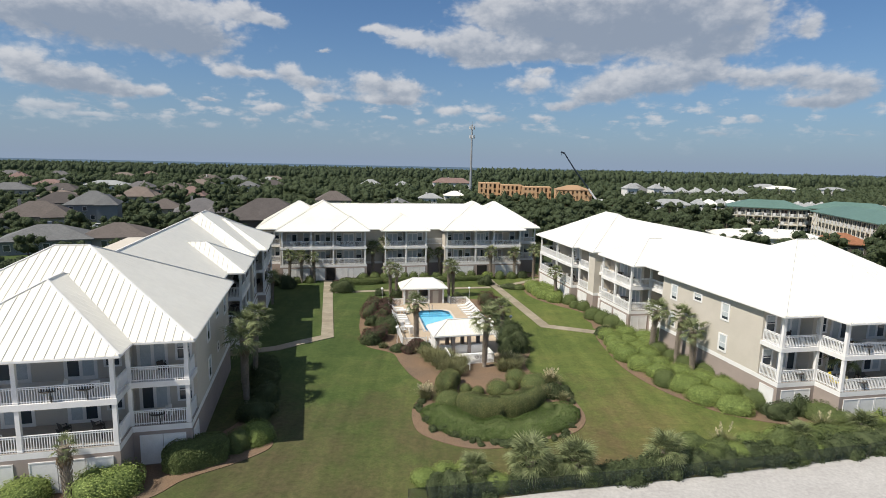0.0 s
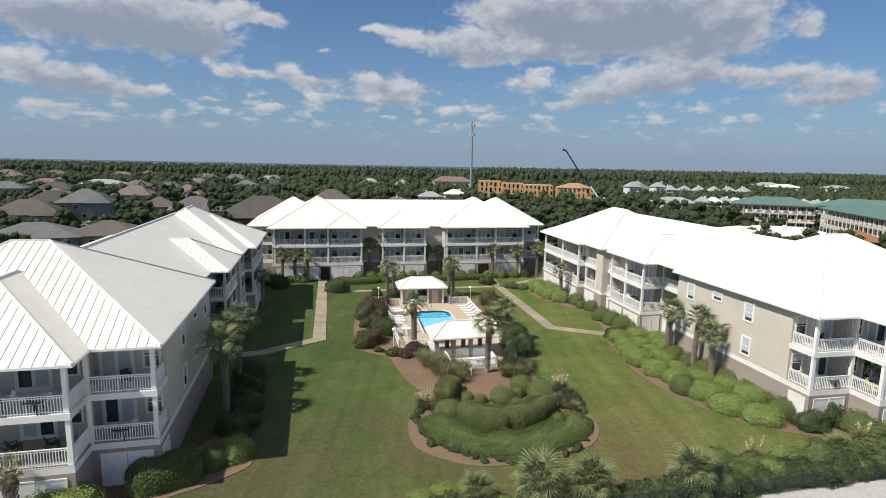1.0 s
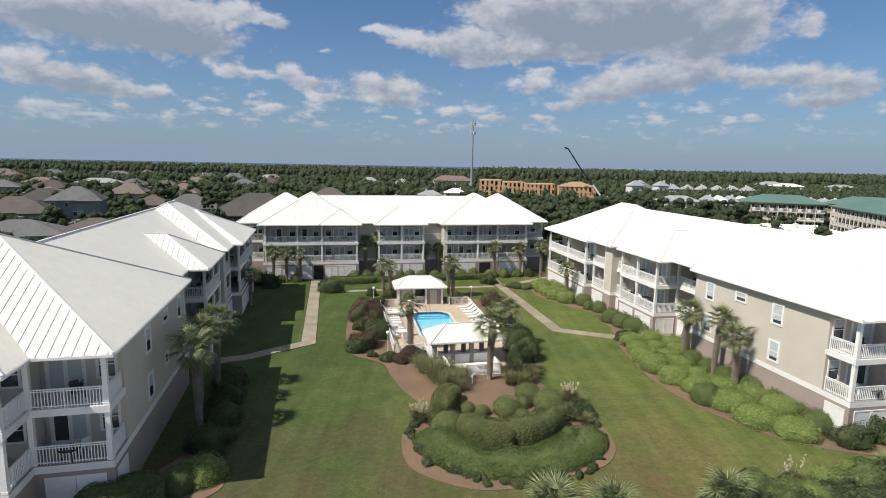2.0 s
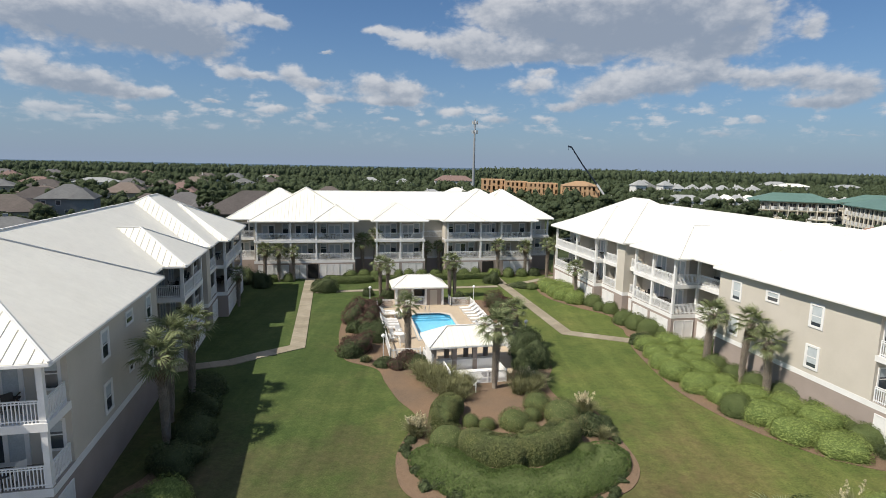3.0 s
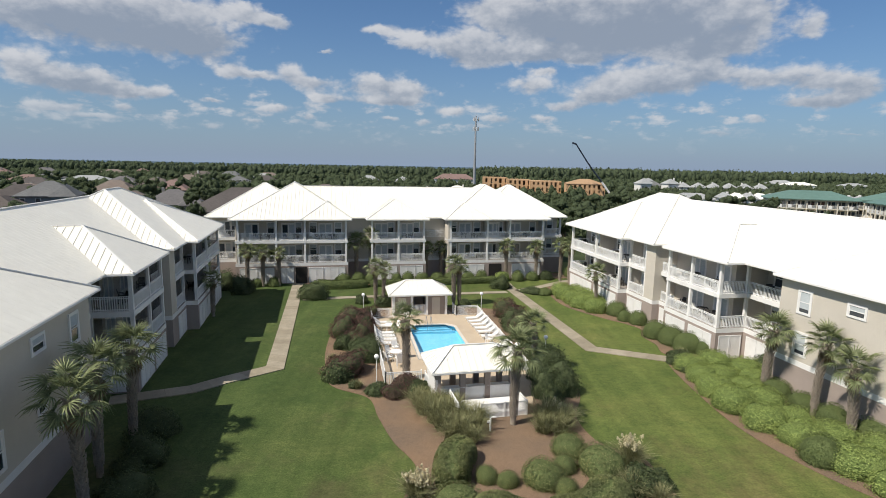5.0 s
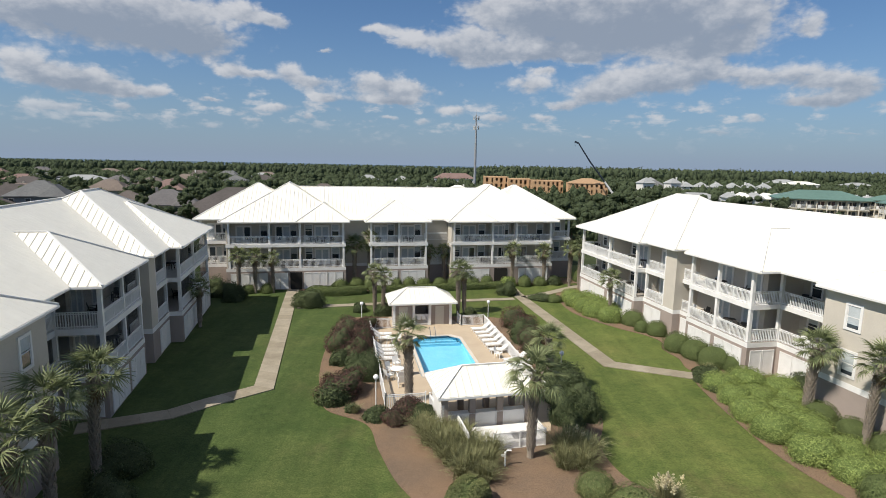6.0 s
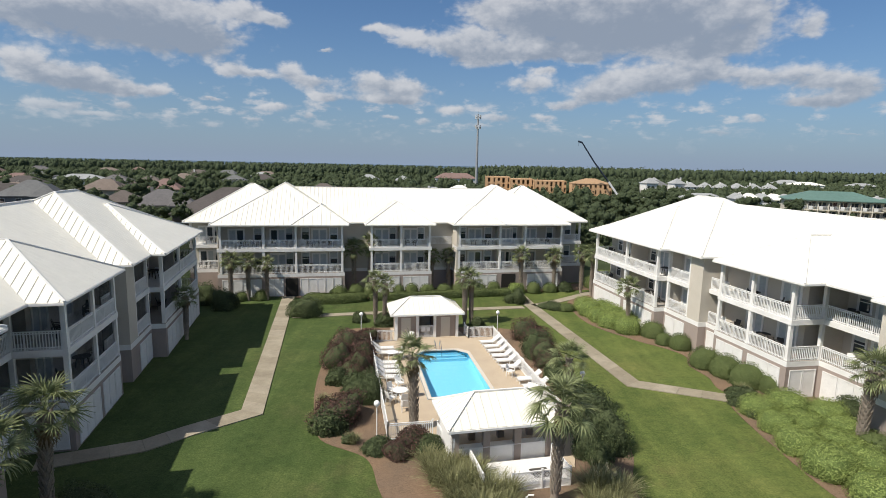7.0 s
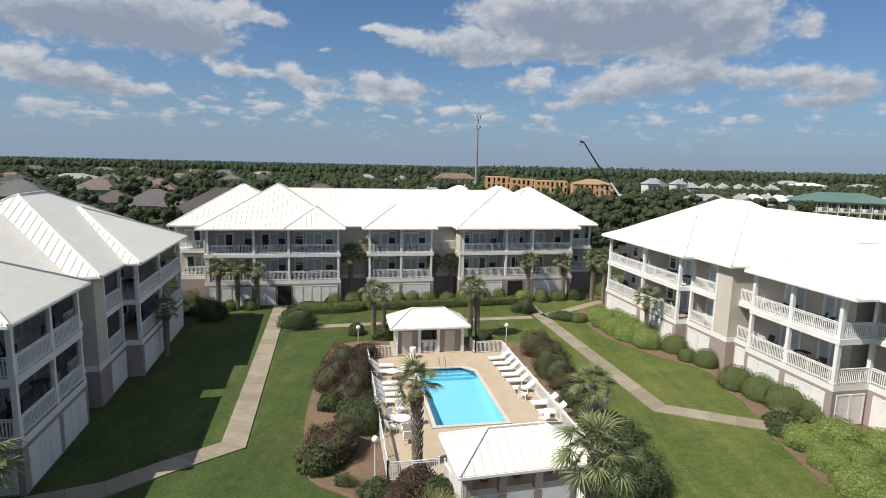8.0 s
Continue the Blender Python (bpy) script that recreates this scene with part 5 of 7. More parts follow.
def round_table(label, mat, group):
    root = thing("patio_table", Matrix.Translation((0, 0, -50)), label, "table", group)
    bm = bmesh.new()
    tube(bm, [(0, 0, 0.70), (0, 0, 0.735)], [0.55, 0.55], 20)
    part("tabletop", bm, mat, root)
    for k in range(4):
        bm = bmesh.new()
        c, s = math.cos(k * 1.571 + 0.78), math.sin(k * 1.571 + 0.78)
        beam(bm, (0.42 * c, 0.42 * s, 0), (0.3 * c, 0.3 * s, 0.7), 0.045)
        part("leg", bm, mat, root)
    return root


chair_w = patio_chair(PLASTIC_WHITE, "white resin patio chair", "patio chairs")
chair_d = patio_chair(FABRIC_DARK, "dark woven patio chair on a porch", "porch chairs")
table_w = round_table("round white patio table on the pool deck", PLASTIC_WHITE, "patio tables")
table_d = round_table("round dark porch table", FABRIC_DARK, "porch tables")
used = set()


def put(ob, m):
    if ob in used:
        return copy_thing(ob, m)
    used.add(ob)
    ob.matrix_world = m
    return ob


def at(x, y, z, a=0.0):
    return Matrix.Translation((x, y, z)) @ Matrix.Rotation(radians(a), 4, "Z")


put(table_w, at(-4.6, 66.4, 0.12))
put(table_w, at(-5.9, 74.3, 0.12))
for x, y, a in ((-3.9, 66.9, -70), (-5.2, 65.8, 130), (-4.3, 65.6, 200), (-5.2, 67.1, 50), (-4.1, 64.6, 190), (-4.8, 68.4, 30), (-5.3, 74.9, -50), (3.9, 71.2, 60), (4.7, 67.4, -40)):
    put(chair_w, at(x, y, 0.12, a))
R_M = plan_matrix((16.5, 97.8), (math.sin(a_r), -math.cos(a_r)), (math.cos(a_r), math.sin(a_r)))
L_M = plan_matrix((-28.0, 89.3), (math.sin(a_l), -math.cos(a_l)), (math.cos(a_l), math.sin(a_l)))
F_M = plan_matrix((-34.0, 97.2), (math.cos(a_f), math.sin(a_f)), (-math.sin(a_f), math.cos(a_f)))
rng = random.Random(5)
for M, flip, rows in ((R_M, 1, ((3.0, 1.9), (6.6, 1.9), (10.4, 2.0), (13.2, 1.9), (24.0, 3.0), (25.6, 3.0), (28.4, 3.0), (32.4, 5.5), (34.6, 5.5), (53.4, 4.2), (55.9, 8.0), (55.9, 10.0), (55.9, 13.5))),
                      (L_M, -1, ((3.0, 1.9), (10.4, 2.0), (24.0, 3.0), (28.4, 3.0), (33.4, 5.5), (53.4, 4.2), (55.9, 7.6), (55.9, 9.6), (55.9, 13.5))),
                      (F_M, 1, ((2.4, 1.3), (6.6, -2.2), (8.6, -2.2), (11.6, -2.2), (15.4, -2.2), (18.0, -2.2), (24.4, -2.2), (28.8, -2.2), (36.0, -2.2), (38.4, -2.2), (45.4, -2.2), (47.4, -2.2)))):
    for x, y in rows:
        for z in (Z1 + 0.01, Z2):
            k = rng.random()
            p = M @ Vector((x, flip * y, z))
            put(chair_w if k < 0.45 else chair_d, at(p.x, p.y, p.z, rng.uniform(0, 360)))
            if k < 0.55:
                q = M @ Vector((x + 0.9, flip * (y + 0.25), z))
                put(table_d, at(q.x, q.y, q.z))
            if k > 0.3:
                q = M @ Vector((x - 0.85, flip * (y + 0.3), z))
                put(chair_d if k > 0.6 else chair_w, at(q.x, q.y, q.z, rng.uniform(0, 360)))
p = R_M @ Vector((55.9, 6.9, Z1))
towel = thing("beach_chair", at(p.x, p.y, p.z, 40), "bright yellow folding beach chair on a porch", "chair")
bm = bmesh.new()
hexa(bm, [(-0.3, -0.3, 0.3), (0.3, -0.3, 0.3), (0.3, 0.25, 0.25), (-0.3, 0.25, 0.25), (-0.3, -0.3, 0.34), (0.3, -0.3, 0.34), (0.3, 0.25, 0.3), (-0.3, 0.25, 0.3)])
hexa(bm, [(-0.3, 0.25, 0.27), (0.3, 0.25, 0.27), (0.3, 0.3, 0.27), (-0.3, 0.3, 0.27), (-0.3, 0.55, 1.05), (0.3, 0.55, 1.05), (0.3, 0.6, 1.05), (-0.3, 0.6, 1.05)])
part("sling", bm, YELLOW, towel)
bm = bmesh.new()
for x in (-0.3, 0.3):
    beam(bm, (x, -0.3, 0), (x, 0.4, 0.6), 0.03)
    beam(bm, (x, 0.35, 0), (x, -0.3, 0.34), 0.03)
part("frame", bm, STEEL, towel)


def globe_lamp():
    root = thing("garden_lamp", Matrix.Translation((0, 0, -50)), "white garden lamp post with a globe", "lamp", "globe lamps round the pool")
    bm = bmesh.new()
    tube(bm, [(0, 0, 0), (0, 0, 0.08), (0, 0, 0.1), (0, 0, 2.15)], [0.09, 0.09, 0.04, 0.035], 10)
    part("pole", bm, TRIM, root)
    bm = bmesh.new()
    tube(bm, [(0, 0, 2.13), (0, 0, 2.2)], [0.07, 0.1], 10)
    part("collar", bm, TRIM, root)
    bm = bmesh.new()
    bmesh.ops.create_uvsphere(bm, u_segments=18, v_segments=12, radius=0.19, matrix=Matrix.Translation((0, 0, 2.36)))
    for f in bm.faces:
        f.smooth = True
    part("globe", bm, GLOBE, root)
    return root


lamp = globe_lamp()
for x, y in ((-5.6, 60.7), (-9.4, 80.4), (3.9, 82.0), (8.3, 66.2)):
    put(lamp, at(x, y, 0.04))


# ---- plants ----
def shrub_mesh(name, seed, leaf_mat, leaves=1700, leaf=0.085, lump=0.22, top=1.0, core=None, loose=0.5, square=2.0):
    """A unit shrub, radius about 1, on the ground: uneven leafy shell round a solid, deeper-toned core."""
    r = np.random.RandomState(seed)
    d = r.normal(0, 1, (leaves, 3))
    d[:, 2] = np.abs(d[:, 2]) * 1.1 - 0.28
    d /= np.linalg.norm(d, axis=1)[:, None]
    boxy = lambda u: 1 / (np.abs(u) ** square).sum(1) ** (1 / square)
    rad = boxy(d) * (1 + lumps(d, seed, 2.6, lump)) * r.uniform(0.88, 1.03 + lump * 0.12, leaves)
    pos = d * rad[:, None]
    pos[:, 2] = pos[:, 2] * top + 0.22
    pos[:, 2] = np.maximum(pos[:, 2], 0.03)
    v, f = leaf_quads(pos, d, leaf, r, 0.6, loose)
    bm = bmesh.new()
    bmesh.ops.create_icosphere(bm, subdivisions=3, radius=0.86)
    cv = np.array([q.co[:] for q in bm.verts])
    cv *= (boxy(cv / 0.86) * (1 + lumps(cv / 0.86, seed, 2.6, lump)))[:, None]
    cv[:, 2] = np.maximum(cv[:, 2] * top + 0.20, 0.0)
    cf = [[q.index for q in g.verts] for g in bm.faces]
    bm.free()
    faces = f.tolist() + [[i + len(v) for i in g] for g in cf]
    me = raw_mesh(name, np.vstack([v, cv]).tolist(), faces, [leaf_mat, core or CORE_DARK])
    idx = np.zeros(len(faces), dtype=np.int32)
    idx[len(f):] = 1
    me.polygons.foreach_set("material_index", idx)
    me.polygons.foreach_set("use_smooth", idx.astype(bool))
    return me


SHRUBS = {
    "light": [shrub_mesh("shrub", 11 + k, LEAF_LIGHT, 3200, 0.036, 0.11, core=CORE_LIGHT, loose=0.40, square=3.3) for k in range(3)],
    "hedge": [shrub_mesh("shrub", 21 + k, LEAF_HEDGE, 2600, 0.036, 0.07, core=CORE_MID, loose=0.40, square=2.3) for k in range(3)],
    "ring": [shrub_mesh("shrub", 25 + k, LEAF_RING, 2600, 0.036, 0.07, core=CORE_MID, loose=0.40, square=2.3) for k in range(3)],
    "dark": [shrub_mesh("shrub", 31 + k, LEAF_DARK, 2000, 0.07, 0.36) for k in range(3)],
    "bigdark": [shrub_mesh("shrub", 61 + k, LEAF_DARK, 4600, 0.033, 0.50, loose=0.8) for k in range(3)],
    "bigred": [shrub_mesh("shrub", 71 + k, LEAF_RED, 4600, 0.033, 0.50, loose=0.8) for k in range(3)],
    "small": [shrub_mesh("shrub", 51 + k, LEAF_DARK, 700, 0.13, 0.36) for k in range(3)],
    "red": [shrub_mesh("shrub", 41 + k, LEAF_RED, 3200, 0.055, 0.36) for k in range(3)],
}
SHRUB_LABEL = {"ring": "clipped grey-green rounded shrub in the round bed", "light": "clipped bright green rounded shrub", "hedge": "clipped mid-green rounded shrub", "dark": "loose dark green shrub", "small": "small low dark green tuft", "bigdark": "large loose dark green shrub", "bigred": "large feathery burgundy-leaved shrub", "red": "loose burgundy-leaved shrub by the pool"}
counter = [0]


def shrub(kind, x, y, rx, ry=None, h=None, rot=None, label=None):
    k = counter[0] = counter[0] + 1
    if rx < 0.75 and kind in ("dark", "red"):
        kind = "small"
    elif rx > 1.25 and kind in ("dark", "red"):
        kind = "big" + kind
    ob = new("shrub", SHRUBS[kind][k % 3])
    ry = ry or rx
    h = h or rx * 1.15
    if kind == "hedge":                      # clipped balls stand a little apart
        rx, ry = rx * 0.87, ry * 0.87
    ob.matrix_world = Matrix.Translation((x, y, 0)) @ Matrix.Rotation(radians(rot if rot is not None else k * 67 % 360), 4, "Z") @ Matrix.Diagonal((rx, ry, h / 1.22, 1))
    return tagged(ob, label or SHRUB_LABEL[kind], "shrub", SHRUB_LABEL[kind] + "s")


def hedge(pts, wide, high, mat, label, seed=1, leaf=0.085, density=115, lump=0.16, flat=0.6, ratio=0.65, loose=(0.0, 0.34)):
    """A clipped hedge along a line: rounded cross-section with bumps."""
    r = np.random.RandomState(seed)
    line = np.array([p[:2] for p in smooth_loop([(*p, 0) for p in pts], 10, False)])
    seg = np.linalg.norm(np.diff(line, axis=0), axis=1)
    cum = np.concatenate([[0], np.cumsum(seg)])
    total = cum[-1]

    def at_len(t):
        x, y = np.interp(t, cum, line[:, 0]), np.interp(t, cum, line[:, 1])
        e = 0.15
        dx = np.interp(np.minimum(t + e, total), cum, line[:, 0]) - np.interp(np.maximum(t - e, 0), cum, line[:, 0])
        dy = np.interp(np.minimum(t + e, total), cum, line[:, 1]) - np.interp(np.maximum(t - e, 0), cum, line[:, 1])
        n = np.hypot(dx, dy) + 1e-9
        return x, y, dx / n, dy / n

    def shell(t, a, inner):
        x, y, dx, dy = at_len(np.clip(t, 0, total))
        end = np.minimum(np.minimum(t, total - t) / (wide * 0.5), 1.0)
        k = np.sqrt(np.clip(1 - (1 - np.clip(end, 0, 1)) ** 2, 0, 1)) * 0.9 + 0.1
        c, s = np.cos(a), np.sin(a)
        px = np.sign(c) * np.abs(c) ** flat * wide / 2 * k
        pz = np.abs(s) ** flat * high * (0.55 + 0.45 * k)
        base = np.stack([x - dy * px, y + dx * px, pz], 1)
        nrm = np.stack([-dy * c, dx * c, s], 1)
        g = np.clip(lumps(base, seed, 1.5, lump), -0.24, 0.6)
        off = nrm * (g + inner)[:, None]
        base = base + off
        base[:, 2] = np.maximum(base[:, 2], 0.02)
        return base, nrm

    n = int(total * (wide + 2 * high) * density)
    t, a = r.uniform(0, total, n), r.uniform(0, math.pi, n)
    pos, nrm = shell(t, a, r.uniform(-0.05, 0.05, n))
    v, f = leaf_quads(pos + nrm * loose[0] * leaf, nrm, leaf, r, ratio, loose[1])
    nt_, na = max(8, int(total / 0.25)), 15
    tt, aa = np.meshgrid(np.linspace(0, total, nt_), np.linspace(0, math.pi, na), indexing="ij")
    cv, _ = shell(tt.ravel(), aa.ravel(), np.full(tt.size, -0.13))
    cf = [[i * na + j, (i + 1) * na + j, (i + 1) * na + j + 1, i * na + j + 1] for i in range(nt_ - 1) for j in range(na - 1)]
    root = thing("hedge", Matrix.Translation((*line[len(line) // 2], 0)), label, "hedge")
    o = np.array([*line[len(line) // 2], 0.0])
    part("foliage", raw_mesh("foliage", (v - o).tolist(), f.tolist(), mat), None, root)
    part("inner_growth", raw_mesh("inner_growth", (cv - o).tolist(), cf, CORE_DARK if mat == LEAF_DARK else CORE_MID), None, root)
    return root


# horseshoe hedges of the round bed
hedge([(-0.7, 45.0), (-0.4, 43.2), (0.6, 41.7), (2.2, 40.8), (4.4, 40.6), (6.8, 41.3), (8.8, 42.6), (9.8, 44.2), (9.9, 45.6)], 3.5, 0.55, LEAF_COVER, "low grassy green ground cover ringing the round bed", 3, 0.075, 330, 0.16, 0.7, 0.22, (0.5, 0.85))
hedge([(1.5, 45.4), (2.1, 44.3), (3.3, 43.7), (5.0, 43.5)], 2.2, 1.5, LEAF_RING, "clipped curved hedge in the round bed", 4, 0.050, 380, 0.10, 0.55)
hedge([(4.1, 44.0), (5.8, 44.1), (7.3, 45.2), (8.2, 46.8)], 2.3, 1.65, LEAF_RING, "taller clipped curved hedge in the round bed", 6, 0.050, 380, 0.10, 0.55)
hedge([(0.9, 51.0), (0.1, 49.6), (-0.1, 48.0), (0.0, 47.0)], 2.0, 1.35, LEAF_RING, "clipped hedge arm at the edge of the round bed", 5, 0.05, 380, 0.10, 0.55)
for args in (("ring", 0.2, 45.6, 1.35, 1.35, 1.25), ("ring", 4.85, 48.2, 1.25, 1.1, 1.3), ("ring", 2.95, 47.9, 0.65, 0.6, 0.75), ("ring", 1.85, 48.3, 0.7, 0.65, 0.8), ("ring", 7.0, 51.3, 1.1, 1.0, 1.25), ("ring", 6.3, 49.4, 0.75, 0.7, 0.9),
             ("ring", 8.4, 49.4, 1.5, 1.3, 1.5), ("ring", 5.9, 47.3, 0.7, 0.65, 0.8), ("hedge", 8.9, 44.4, 0.75, 0.7, 0.85), ("dark", 9.9, 47.8, 1.2, 1.1, 1.2), ("dark", 11.0, 48.0, 0.8, 0.8, 0.8)):
    shrub(*args)
for i in range(44):
    a = radians(176 + i * 4.5 + rng.uniform(-2.5, 2.5))
    rr = rng.uniform(0.88, 0.99)
    if rng.random() < 0.25:
        continue
    shrub("dark" if i % 3 else "red", 4.3 + 7.3 * rr * math.cos(a), 45.4 + 7.4 * rr * math.sin(a), rng.uniform(0.2, 0.55), rng.uniform(0.2, 0.55), rng.uniform(0.2, 0.42), label="small low tuft along the bed's edge")

# round the pool
for args in (("red", -9.9, 77.0, 1.75, 1.6, 2.0), ("red", -8.8, 79.0, 1.3, 1.2, 1.7), ("red", -9.8, 72.6, 1.5, 1.5, 1.9), ("red", -8.3, 70.7, 1.3, 1.3, 2.0), ("red", -8.4, 73.6, 1.2, 1.2, 1.9), ("dark", -7.0, 66.5, 1.35, 1.3, 2.0), ("dark", -8.0, 67.8, 1.0, 1.0, 1.3),
             ("red", -8.3, 63.3, 1.75, 1.6, 2.0), ("dark", -8.7, 61.8, 1.1, 1.0, 1.3), ("dark", -9.6, 69.4, 1.0, 0.9, 1.1), ("dark", -5.5, 59.5, 1.0, 0.9, 0.8), ("red", -3.3, 59.8, 1.15, 1.0, 1.3), ("dark", -2.3, 59.2, 0.9, 0.8, 1.1),
             ("red", -4.2, 58.9, 0.8, 0.7, 0.8), ("dark", -7.2, 60.4, 0.5, 0.45, 0.5),
             ("red", 7.0, 81.0, 1.9, 1.7, 2.1), ("dark", 6.9, 76.4, 1.6, 1.5, 1.9), ("red", 7.4, 74.0, 1.3, 1.2, 1.8), ("dark", 7.6, 71.0, 1.2, 1.1, 1.3), ("dark", 7.9, 68.0, 1.3, 1.3, 1.5),
             ("dark", 7.6, 62.6, 1.6, 1.6, 2.7), ("dark", 8.2, 60.0, 1.45, 1.45, 2.3), ("dark", 7.2, 59.2, 1.3, 1.3, 2.0), ("dark", 8.5, 64.8, 1.4, 1.3, 2.0), ("hedge", 9.2, 66.6, 0.8, 0.8, 0.8)):
    shrub(*args)

# along the sunlit building
for x, y, r_ in ((20.6, 65.3, 1.2), (22.8, 65.8, 1.3), (24.7, 64.3, 1.2), (20.3, 63.0, 1.2), (22.4, 63.2, 1.35), (24.2, 62.0, 1.1), (20.4, 60.6, 1.3), (22.5, 60.7, 1.3), (20.3, 58.0, 1.35), (22.6, 58.0, 1.3),
                 (20.8, 55.3, 1.35), (22.9, 55.5, 1.25), (22.2, 53.0, 1.25), (24.2, 53.3, 1.2), (23.4, 49.8, 1.5), (25.4, 51.2, 1.3), (24.2, 47.3, 1.5), (26.6, 48.8, 1.3), (25.9, 45.6, 1.6)):
    shrub("light", x + rng.uniform(-0.2, 0.2), y + rng.uniform(-0.2, 0.2), r_ * rng.uniform(0.98, 1.12), r_ * rng.uniform(0.98, 1.15), rng.uniform(1.15, 1.7), label="bright green clipped mound in the hedge bank")
for args in (("hedge", 21.8, 50.9, 1.5, 1.4, 1.6), ("hedge", 28.1, 46.4, 1.4, 1.4, 1.6), ("dark", 28.9, 44.2, 1.7, 1.3, 1.5), ("dark", 30.9, 45.0, 1.0, 1.0, 1.7),
             ("hedge", 32.6, 43.4, 2.3, 1.5, 1.7), ("dark", 34.6, 42.0, 1.0, 0.9, 1.1), ("light", 36.8, 44.9, 2.2, 1.3, 1.5), ("light", 39.4, 45.4, 1.9, 1.2, 1.4), ("light", 42.4, 46.0, 1.9, 1.2, 1.4),
             ("hedge", 24.7, 60.2, 1.4, 1.3, 1.4), ("hedge", 25.4, 58.0, 1.25, 1.2, 1.3), ("hedge", 25.9, 55.6, 1.5, 1.4, 1.4), ("hedge", 27.4, 53.4, 1.8, 1.5, 1.5), ("hedge", 28.0, 50.8, 1.3), ("hedge", 28.4, 48.4, 1.4, 1.4, 1.4), 
             ("dark", 26.6, 65.0, 1.0, 1.0, 1.4), ("dark", 20.2, 67.6, 0.6), ("dark", 19.6, 66.6, 0.5), ("dark", 20.0, 64.8, 0.55), ("dark", 20.4, 62.6, 0.5),
             ("hedge", 19.7, 82.8, 1.5, 1.4, 1.6), ("hedge", 19.9, 80.3, 1.0, 1.0, 1.2), ("hedge", 21.0, 79.2, 1.35, 1.25, 1.5), ("hedge", 23.2, 79.0, 1.2), ("hedge", 21.1, 74.5, 1.65, 1.5, 1.75),
             ("hedge", 21.9, 72.5, 1.7, 1.5, 1.8), ("hedge", 22.7, 70.6, 1.75, 1.5, 1.8), ("hedge", 24.0, 69.3, 1.6, 1.4, 1.6), ("dark", 20.6, 68.6, 0.6), ("dark", 21.4, 68.2, 0.6)):
    shrub(*args)
for x, y in ((15.4, 92.6), (15.4, 90.3), (16.9, 91.0), (15.9, 88.1), (17.4, 88.6), (16.6, 85.9), (18.1, 86.2), (17.6, 84.0)):
    shrub("light", x, y, rng.uniform(1.25, 1.45), rng.uniform(1.3, 1.5), rng.uniform(1.5, 1.8), label="bright clipped mound beside the corner building")

# along the shaded building
hedge([(-19.7, 34.3), (-17.9, 35.2), (-16.0, 36.6)], 2.5, 1.8, LEAF_HEDGE, "clipped hedge at the shaded building's corner", 9, 0.055, 220, 0.14)
for args in (("hedge", -15.6, 37.4, 1.3, 1.1, 1.5), ("light", -14.6, 38.6, 1.3, 1.2, 1.4), ("light", -21.8, 31.6, 2.1, 1.6, 1.8), ("light", -26.3, 30.8, 2.6, 1.5, 1.5), ("light", -29.6, 30.4, 1.8, 1.3, 1.3), ("light", -32.6, 30.0, 1.8, 1.3, 1.3), ("light", -36.0, 29.0, 1.9, 1.3, 1.3),
             ("dark", -15.9, 42.2, 1.5, 1.4, 1.6), ("dark", -16.5, 45.6, 1.5, 1.4, 1.6), ("dark", -17.4, 49.2, 1.5, 1.4, 1.6), ("dark", -18.4, 52.6, 1.5, 1.4, 1.6),
             ("dark", -26.2, 90.5, 1.8, 1.6, 2.2), ("dark", -29.4, 92.4, 1.8, 1.6, 2.4)):
    shrub(*args)
# by the far building
hedge([(-18.2, 93.6), (-14.7, 93.9), (-10.9, 95.4)], 2.2, 1.05, LEAF_HEDGE, "broad clipped hedge before the far building", 10, 0.085, 110, 0.08)
hedge([(-10.6, 95.2), (-5, 96.5), (-1.4, 97.3), (7.4, 99.5)], 1.3, 0.9, LEAF_HEDGE, "low clipped hedge before the far building", 11, 0.085, 110, 0.06)
for x, y, r_ in ((-14.4, 96.3, 1.2), (-12.4, 96.9, 1.3), (-10.8, 97.2, 1.1), (-7.1, 97.9, 1.0), (-5.5, 98.3, 1.15), (-3.5, 98.7, 1.2), (-1.3, 99.2, 1.25), (0.7, 99.6, 1.25), (3.3, 100.2, 1.3), (5.3, 100.6, 1.1)):
    shrub("hedge", x, y, r_, r_ * 0.95, rng.uniform(1.4, 1.7))
for args in (("dark", -16.8, 88.2, 2.0, 1.7, 2.0), ("dark", 7.6, 95.6, 1.5, 1.4, 1.9), ("dark", 11.6, 93.0, 1.6, 1.2, 0.8), ("hedge", 13.2, 92.2, 1.2, 1.0, 0.9), ("hedge", -23.6, 94.5, 1.1), ("hedge", -25.8, 94.0, 1.0),
             ("light", 8.4, 100.9, 1.1, 1.0, 1.3), ("hedge", 10.7, 101.3, 1.5, 1.1, 1.5), ("hedge", 13.0, 101.8, 1.2, 1.0, 1.3), ("dark", 15.2, 102.6, 1.0), ("hedge", 19.6, 104.8, 1.5, 1.3, 1.8), ("dark", 21.6, 105.4, 1.6, 1.4, 2.2),
             ("dark", -18.6, 91.6, 0.7), ("dark", -15.2, 96.6, 0.9), ("dark", -10.4, 86.0, 0.8, 0.8, 1.0), ("dark", -7.6, 85.0, 1.1, 1.0, 1.2), ("dark", 2.2, 85.6, 0.8)):
    shrub(*args)


